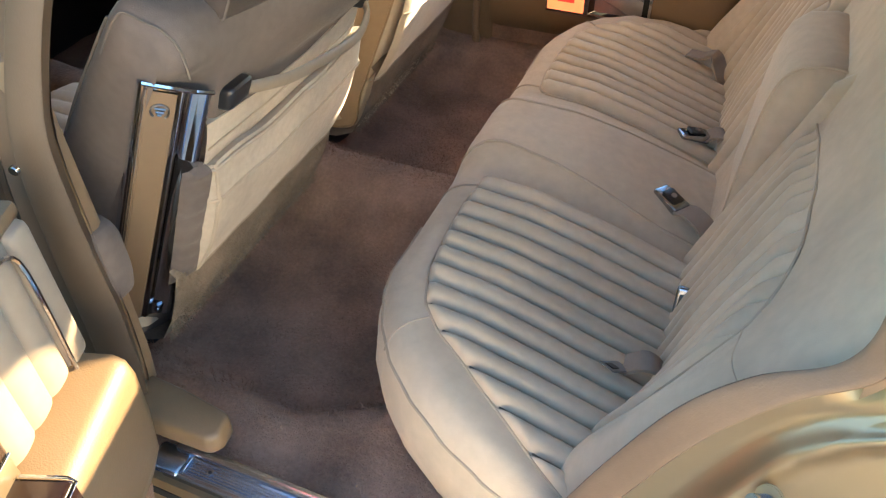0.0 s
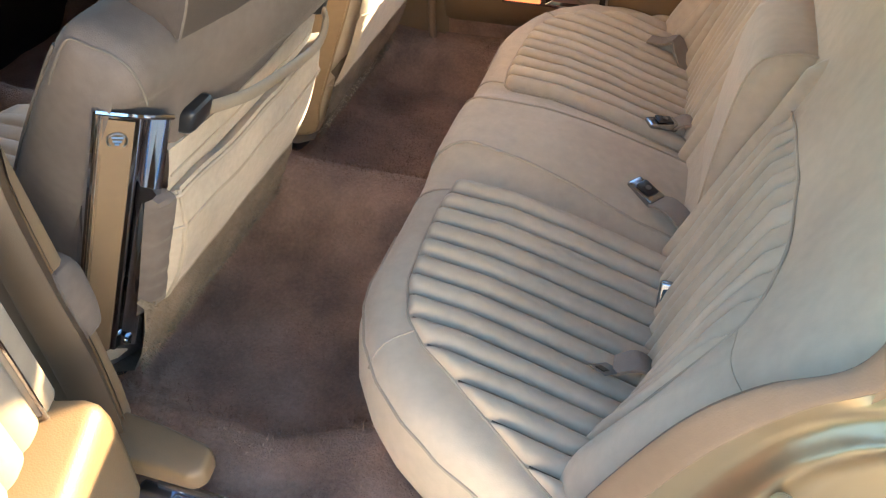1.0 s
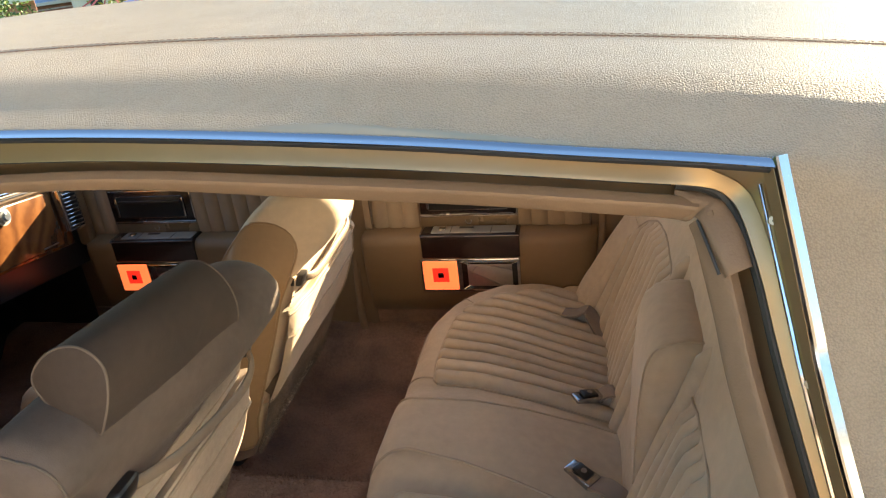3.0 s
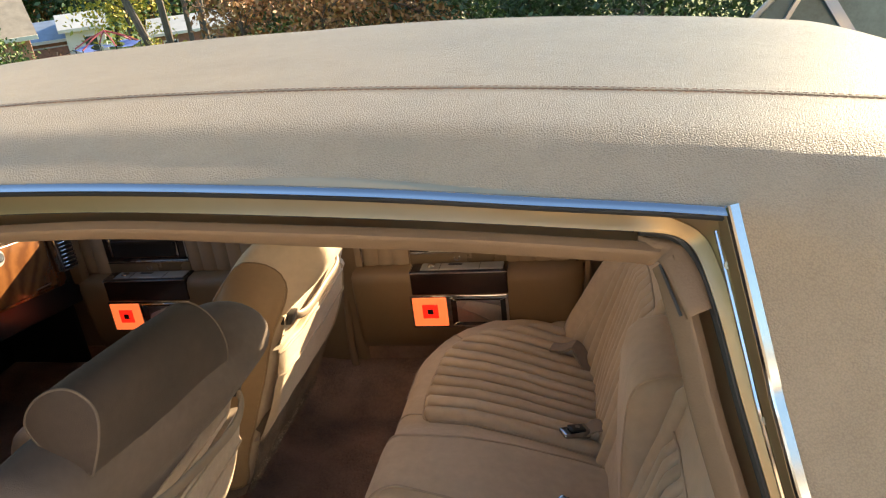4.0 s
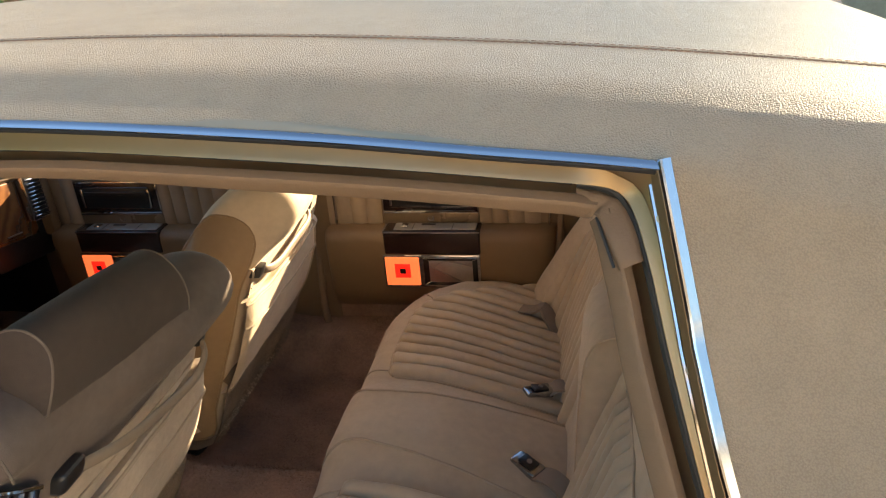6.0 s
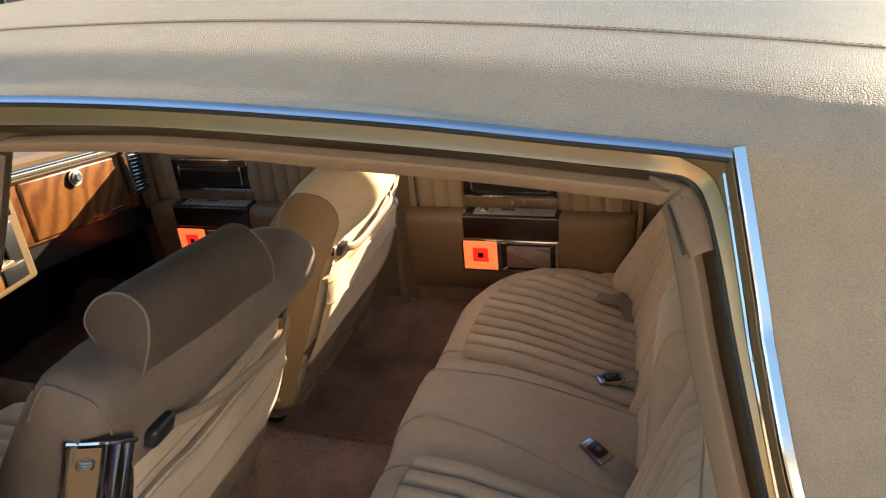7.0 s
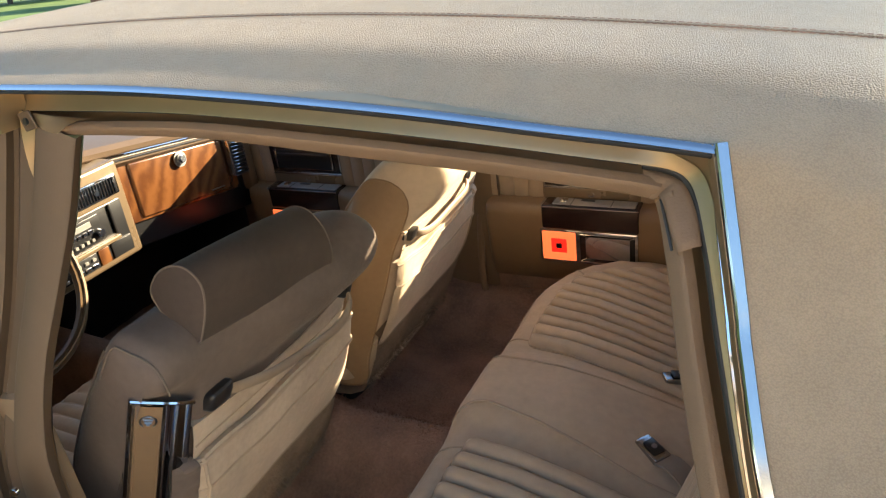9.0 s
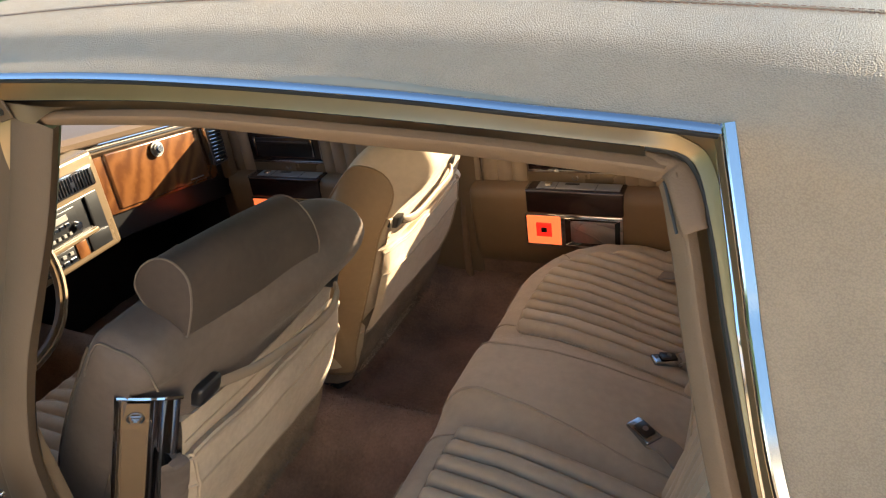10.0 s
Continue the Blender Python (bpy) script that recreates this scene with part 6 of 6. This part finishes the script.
xs = np.r_[-300, -120, np.linspace(-60, 60, 41), 120, 300]
ys = np.r_[-300, -60, np.linspace(-12, 60, 37), 70, 85, 105, 140, 400]
P = [[(x, y, ground_z(x, y) + 0.05 * noise.noise((x * 0.3, y * 0.3, 0)) * (1 if y > 4 else 0)) for y in ys] for x in xs]
v, f = grid(P)
tagged(part("ground", (v, [q[::-1] for q in f]), GRASS, None), "green lawn sloping away from the car", "lawn", kind="structure")
P = [[(x, y, ground_z(x, y) + 0.012) for y in np.linspace(-14, 1.35, 12)] for x in np.linspace(-3.2, 26, 14)]
v, f = grid(P)
tagged(part("driveway", (v, [q[::-1] for q in f]), CONCRETE, None), "pale concrete driveway under the car", "driveway", kind="structure")
P = [[(x, y, ground_z(x, y) + 0.012) for y in np.linspace(2.5, 5.0, 6)] for x in np.linspace(-0.8, 26, 14)]
v, f = grid(P)
tagged(part("pavement", (v, [q[::-1] for q in f]), CONCRETE, None), "pale concrete parking strip beyond the lawn", "pavement", kind="structure")


def wheel(x, y):
    w = part("wheel", disc((x, y, 0.335), (0, 1, 0), 0.35, 0.20, 36, 0.03), TYRE, car, "black tyre")
    part("wheel_cover", disc((x, y + (0.09 if y > 0 else -0.09), 0.335), (0, 1, 0), 0.20, 0.03, 28, 0.008), CHROME, w)


for x in (-1.95, 1.15):
    for y in (-0.76, 0.76):
        wheel(x, y)


def branchy(name, label, base, h, r, mat_leaf, crown_r, n_leaf, lean=(0, 0), seed=1, leaf=0.16, crown_z=0.62):
    rnd = random.Random(seed)
    t = thing(name, label, "tree", base, kind="")
    b = np.array(base, float)
    tip = b + np.array((lean[0], lean[1], h))
    tr = smooth_path([b, b + (tip - b) * 0.35 + np.array((rnd.uniform(-.2, .2), rnd.uniform(-.2, .2), 0)), b + (tip - b) * 0.7, tip], 14)
    geos = []
    tt, s, u = frames(tr, (0.3, 1, 0))
    P = [[tr[i] + (r * (1 - 0.75 * i / 13)) * (math.cos(a) * s[i] + math.sin(a) * u[i]) for a in np.linspace(0, 2 * math.pi, 9)[:-1]] for i in range(14)]
    geos.append(grid(P, cv=True, cap=True))
    ends = []
    for k in range(12):
        q = rnd.uniform(0.4, 0.95)
        p = tr[int(q * 13)]
        a = rnd.uniform(0, 6.28)
        L = crown_r * rnd.uniform(0.5, 1.0)
        e = p + np.array((math.cos(a) * L, math.sin(a) * L, L * rnd.uniform(0.2, 0.9)))
        geos.append(tube(smooth_path([p, (p + e) / 2 + np.array((0, 0, 0.1 * L)), e], 6), r * 0.22, 5))
        ends.append(e)
    part("trunk", join(*geos), BARK, t, "bare branching trunk")
    if n_leaf:
        V, F = [], []
        c = b + (tip - b) * crown_z
        for k in range(n_leaf):
            if rnd.random() < 0.7:
                e = ends[rnd.randrange(len(ends))]
                p = e + np.array([rnd.gauss(0, crown_r * 0.22) for _ in range(3)])
            else:
                p = c + np.array([rnd.gauss(0, crown_r * 0.45) for _ in range(3)])
            if p[2] < base[2] + 0.15:
                continue
            d1, d2 = np.array([rnd.gauss(0, 1) for _ in range(3)]), np.array([rnd.gauss(0, 1) for _ in range(3)])
            d1 /= np.linalg.norm(d1)
            d2 -= d1 * d1.dot(d2)
            d2 /= np.linalg.norm(d2)
            z = leaf * rnd.uniform(0.6, 1.3)
            o = len(V)
            V += [p - d1 * z, p - d2 * z * 0.5, p + d1 * z, p + d2 * z * 0.5]
            F.append((o, o + 1, o + 2, o + 3))
        part("crown", (V, F), mat_leaf, t, "loose leaves")
    return t


def at(az, dist):
    """A place by compass from the parked car's rear door: degrees from +y to +x, metres."""
    x, y = 0.45 + dist * math.sin(radians(az)), -1.18 + dist * math.cos(radians(az))
    return x, y, ground_z(x, y)


def house(center, size, wall_h, roof_h, turn, wallmat, roofmat, label, openings=(), over=0.35):
    cx, cy, cz = center
    h = thing("house", label, "house", m=Matrix.Translation((cx, cy, cz)) @ Euler((0, 0, radians(turn))).to_matrix().to_4x4())
    h["local"] = 1
    a, b = size[0] / 2, size[1] / 2
    part("wall", box(-a, a, -b, b, -0.6, wall_h, 0.02, 1), wallmat, h)
    o, t = over, 0.10
    V = [(-a - o, -b - o, wall_h - 0.1), (a + o, -b - o, wall_h - 0.1), (a + o, b + o, wall_h - 0.1), (-a - o, b + o, wall_h - 0.1), (-a - o, 0, wall_h + roof_h), (a + o, 0, wall_h + roof_h)]
    V += [(x, y, z + t) for x, y, z in V]
    F = [(6, 7, 11, 10), (8, 9, 10, 11), (0, 4, 5, 1), (2, 5, 4, 3), (0, 1, 7, 6), (2, 3, 9, 8), (1, 5, 11, 7), (5, 2, 8, 11), (3, 4, 10, 9), (4, 0, 6, 10)]
    part("roof", (V, F), roofmat, h, smooth=False)
    part("gable", ([(-a + 0.01, -b, wall_h - 0.05), (-a + 0.01, b, wall_h - 0.05), (-a + 0.01, 0, wall_h + roof_h - 0.05), (a - 0.01, -b, wall_h - 0.05), (a - 0.01, b, wall_h - 0.05), (a - 0.01, 0, wall_h + roof_h - 0.05)], [(2, 1, 0), (3, 4, 5)]), wallmat, h, smooth=False)
    part("fascia", box(-a - o, a + o, -b - o - 0.03, -b - o, wall_h - 0.18, wall_h + 0.02, 0.01, 1), SIDING, h)
    for nm, x0, x1, z0, z1, mt in openings:
        w = part(nm, box(x0, x1, -b - 0.05, -b + 0.02, z0, z1, 0.01, 1), SIDING, h)
        part("pane", box(x0 + 0.08, x1 - 0.08, -b - 0.065, -b - 0.04, z0 + 0.08, z1 - 0.08, 0.005, 1), mt, w)
    del h["local"]
    return h


def drop(p, z):
    return p[0], p[1], z


house(drop(at(-44.2, 45), -3.15), (8.0, 7), 2.4, 2.6, 44, BRICK, SHINGLE, "brown brick bungalow with pale shingle roof", (("window", -2.6, -1.2, 0.9, 2.0, GLASS_DARK), ("window", 1.3, 2.6, 1.1, 2.0, GLASS_DARK)))
house(drop(at(-37.9, 58), -4.4), (4.4, 4.0), 2.4, 1.0, 38, BRICK, BLUEROOF, "brown shed with weathered blue roof", (("garage_door", -1.5, 1.5, 0.0, 2.0, BRICK),))
house(drop(at(-35.4, 56), -3.9), (2.3, 3.6), 2.5, 0.75, 36, SIDING, SIDING, "white painted garage with dark doorway", (("door", -0.2, 0.7, 0.0, 2.0, GLASS_DARK),))
house(drop(at(-28.6, 60), -5.2), (5.2, 5), 2.5, 0.8, 28, BRICK, SIDING, "distant brown house with white roof", (("window", -2, -1.0, 0.9, 2.0, GLASS_DARK), ("window", 0.5, 1.6, 0.9, 2.0, GLASS_DARK)))
# small folding canopy on the lawn
cn = thing("garden_canopy", "folded garden canopy with red ribs and blue cloth", "canopy", at(-34.2, 20))
cx, cy, cz = at(-34.2, 20)
RED = material("red_painted_tube", (0.42, 0.07, 0.07), 0.5)
BLUE = material("blue_canopy_cloth", (0.10, 0.16, 0.42), 0.8)
top = np.array((cx, cy, cz + 1.30))
for k in range(6):
    a = 0.3 + k * math.pi / 3
    foot = np.array((cx + 0.75 * math.cos(a), cy + 0.75 * math.sin(a), cz + 0.97))
    part("rib", tube(np.array([top, (top + foot) / 2 + (0, 0, 0.03), foot]), 0.018, 6), RED, cn)
    part("leg", tube(np.array([foot, foot - (0, 0, 1.0)]), 0.014, 6, (0, 1, 0)), RUBBER, cn)
part("cloth", grid([[(cx + r * math.cos(a), cy + r * math.sin(a), cz + 0.95 + 0.04 * math.sin(5 * a)) for r in (0.45, 0.60, 0.78)] for a in np.linspace(0, 2 * math.pi, 25)]), BLUE, cn, "rolled blue cloth")
for k, (az, d, h, r, ml, cr, n, lean, lf, lab) in enumerate((
        (-30.9, 20, 9, 0.10, LEAF_YELLOW, 2.2, 500, (-3.2, 0.5), 0.14, "leaning bare tree trunk with few yellow leaves"),
        (-30.1, 21, 10, 0.10, LEAF_YELLOW, 2.2, 400, (-0.6, 0.3), 0.14, "bare grey tree trunk"),
        (-28.7, 22, 10, 0.07, LEAF_YELLOW, 2.0, 300, (0.0, 0.2), 0.14, "slim bare tree trunk"),
        (-27.8, 21, 9, 0.11, LEAF_RUST, 2.0, 300, (0.5, 0.2), 0.14, "bare tree trunk with rust leaves"),
        (-32.9, 24, 3.4, 0.07, LEAF_YELLOW, 1.25, 2600, (0.2, 0.1), 0.07, "small tree with yellow autumn leaves"),
        (-40.5, 15, 1.1, 0.05, LEAF_GREEN, 0.45, 1500, (0.1, 0), 0.04, "dense green shrub beside the bungalow"),
        (-31.6, 19, 0.75, 0.03, LEAF_YELLOW, 0.35, 700, (0, 0), 0.035, "low shrub with yellow leaves"),
        (-37.6, 19, 0.8, 0.03, LEAF_RUST, 0.5, 260, (0, 0), 0.02, "brown bare twiggy shrub"))):
    branchy("tree" if h > 2.5 else "shrub", lab, at(az, d), h, r, ml, cr, n, lean, 11 + k, lf, 0.45 if d == 24 else 0.62)
for k in range(34):
    az = -25 + k * 1.05 + 0.5 * math.sin(k * 3.1)
    d = 27 + 4 * math.sin(k * 1.7)
    ml, lab = ((LEAF_RUST, "autumn tree with rust coloured leaves"), (LEAF_DARK, "dense dark evergreen tree on the slope"), (LEAF_GREEN, "leafy green tree behind the lawn"))[(k * 7 + k // 3) % 3 if az < -8 else (1 if k % 3 else 2)]
    branchy("tree", lab, at(az, d + 6), 4.4 + 0.8 * math.sin(k * 2.3), 0.12, ml, 1.8, 3000, (0.3 * math.sin(k), 0.2), 60 + k, 0.12, 0.42)
for k in range(24):
    az = -24 - k * 1.9
    ml, lab = ((LEAF_DARK, "dense dark evergreen tree on the slope"), (LEAF_RUST, "autumn tree with rust coloured leaves"), (LEAF_GREEN, "leafy green tree behind the houses"))[k % 3]
    branchy("tree", lab, at(az, 70 + 4 * math.sin(k * 1.9)), 8, 0.2, ml, 3.2, 2600, (0.2, 0.1), 140 + k, 0.26, 0.45)

for k in range(26):
    az = -25.5 + k * 1.6 + 0.4 * math.sin(k * 2.7)
    ml, lab = ((LEAF_RUST, "rust leaved autumn shrub on the slope"), (LEAF_GREEN, "leafy green shrub on the slope"), (LEAF_DARK, "dark evergreen shrub on the slope"))[(k * 5 + k // 4) % 3 if az < -9 else 2 if k % 4 else 1]
    branchy("shrub", lab, at(az, 14.5 + 1.5 * math.sin(k * 1.3)), 1.75 + 0.25 * math.sin(k * 2.1), 0.05, ml, 0.75, 1500, (0.1, 0.05), 300 + k, 0.055, 0.40)

# a parked vehicle beyond the roof: curved roof rail, pillars, side glass
pv = thing("parked_car", "silver blue car parked alongside", "car", (1.9, 3.2, -0.07))
rp = smooth_path([(1.10, 2.95, 0.76), (1.17, 2.94, 0.90), (1.22, 2.93, 0.965), (1.275, 2.92, 1.02), (1.35, 2.915, 1.09), (1.52, 2.91, 1.18), (1.85, 2.90, 1.27), (2.5, 2.90, 1.33), (3.7, 2.90, 1.32)], 40)
part("roof_rail", sweep(rp, ring(0.012, 8, 0.016)), PANEL, pv, "grey window frame")
part("roof", grid([[(x, y, z + 0.05 - 0.05 * ((y - 3.6) / 0.7) ** 2) for y in np.linspace(2.92, 4.3, 8)] for x, _, z in rp[12:]]), BLUEPAINT, pv)
part("side_glass", grid([[(x, 2.94 - 0.10 * (z1 - z) , z) for z1 in [zt] for z in np.linspace(0.76, zt, 6)] for x, _, zt in rp]), GLASS_GREEN, pv, "dark side glass")
for x0, x1 in ((1.50, 1.46), (2.75, 2.7)):
    part("pillar", sweep([(x0 + 0.23, 2.88, 0.77), (x1, 2.895, 1.20)], [(-0.024, -0.01), (-0.024, 0.012), (0.024, 0.012), (0.024, -0.01)], (0, -1, 0)), BLUEPAINT, pv, "silver blue pillar")
part("pillar", sweep([(1.27, 2.90, 0.77), (1.50, 2.905, 1.18)], [(-0.010, -0.01), (-0.010, 0.012), (0.010, 0.012), (0.010, -0.01)], (0, -1, 0)), PANEL, pv)
part("body", box(-0.3, 3.9, 2.86, 4.4, 0.12, 0.78, 0.10, 4), BLUEPAINT, pv, "silver blue lower body")
for x in (0.35, 3.1):
    for y in (2.93, 4.3):
        part("wheel", disc((x, y, 0.27), (0, 1, 0), 0.32, 0.2, 28, 0.03), TYRE, pv, "black tyre")

# plain wall added behind the viewer for bounced sun, dark hedge added beside it
BUFF = material("buff_bounce_wall", (0.73, 0.69, 0.62), 0.7, vary=0.1, scale=1.5)
DIM_PANEL = material("brown_dim_panel", (0.30, 0.23, 0.165), 0.6, vary=0.15, scale=2)
hw = thing("house", "buff house wall added to bounce sunlight, brown part dims it", "house", (6.0, -5.7, -0.02))
for k in range(19):
    part("siding_board", box(1.5, 15, -5.72, -5.688, 0.0 + k * 0.15, 0.155 + k * 0.15, 0.004, 1), BUFF, hw)
# added brown panels weaken the bounce opposite the door opening
for k in range(5):
    part("garage_door_panel", box(-1.6, 1.46, -5.74, -5.69, 0.0 + k * 0.56, 0.55 + k * 0.56, 0.012, 2), DIM_PANEL, hw)
part("wall", box(-1.7, 15, -6.0, -5.72, -0.1, 2.85, 0.01, 1), BUFF, hw)
part("roof", box(-1.9, 15.4, -9, -5.4, 2.85, 2.95, 0.02, 1), SHINGLE, hw)
# unseen hedge, added to keep low sky light off the front seats
rnd = np.random.RandomState(8)
n = 12000
c = np.stack([rnd.uniform(-11, -2.1, n), -4.6 + rnd.normal(0, 0.25, n), rnd.uniform(0.0, 4.1, n) + 0.1 * rnd.normal(0, 1, n)], 1)
d1, d2 = rnd.normal(0, 0.09, (n, 3)), rnd.normal(0, 0.06, (n, 3))
V = np.stack([c - d1, c - d2, c + d1, c + d2], 1).reshape(-1, 3)
hd = thing("hedge", "tall dark hedge added to block sky light", "hedge", (-6.5, -4.6, -0.02))
part("core", box(-11, -2.1, -4.85, -4.4, -0.1, 4.0, 0.15, 3), LEAF_DARK, hd)
part("foliage", ([tuple(q) for q in V], [(4 * k, 4 * k + 1, 4 * k + 2, 4 * k + 3) for k in range(n)]), LEAF_DARK, hd, "dense dark leaves", smooth=False)
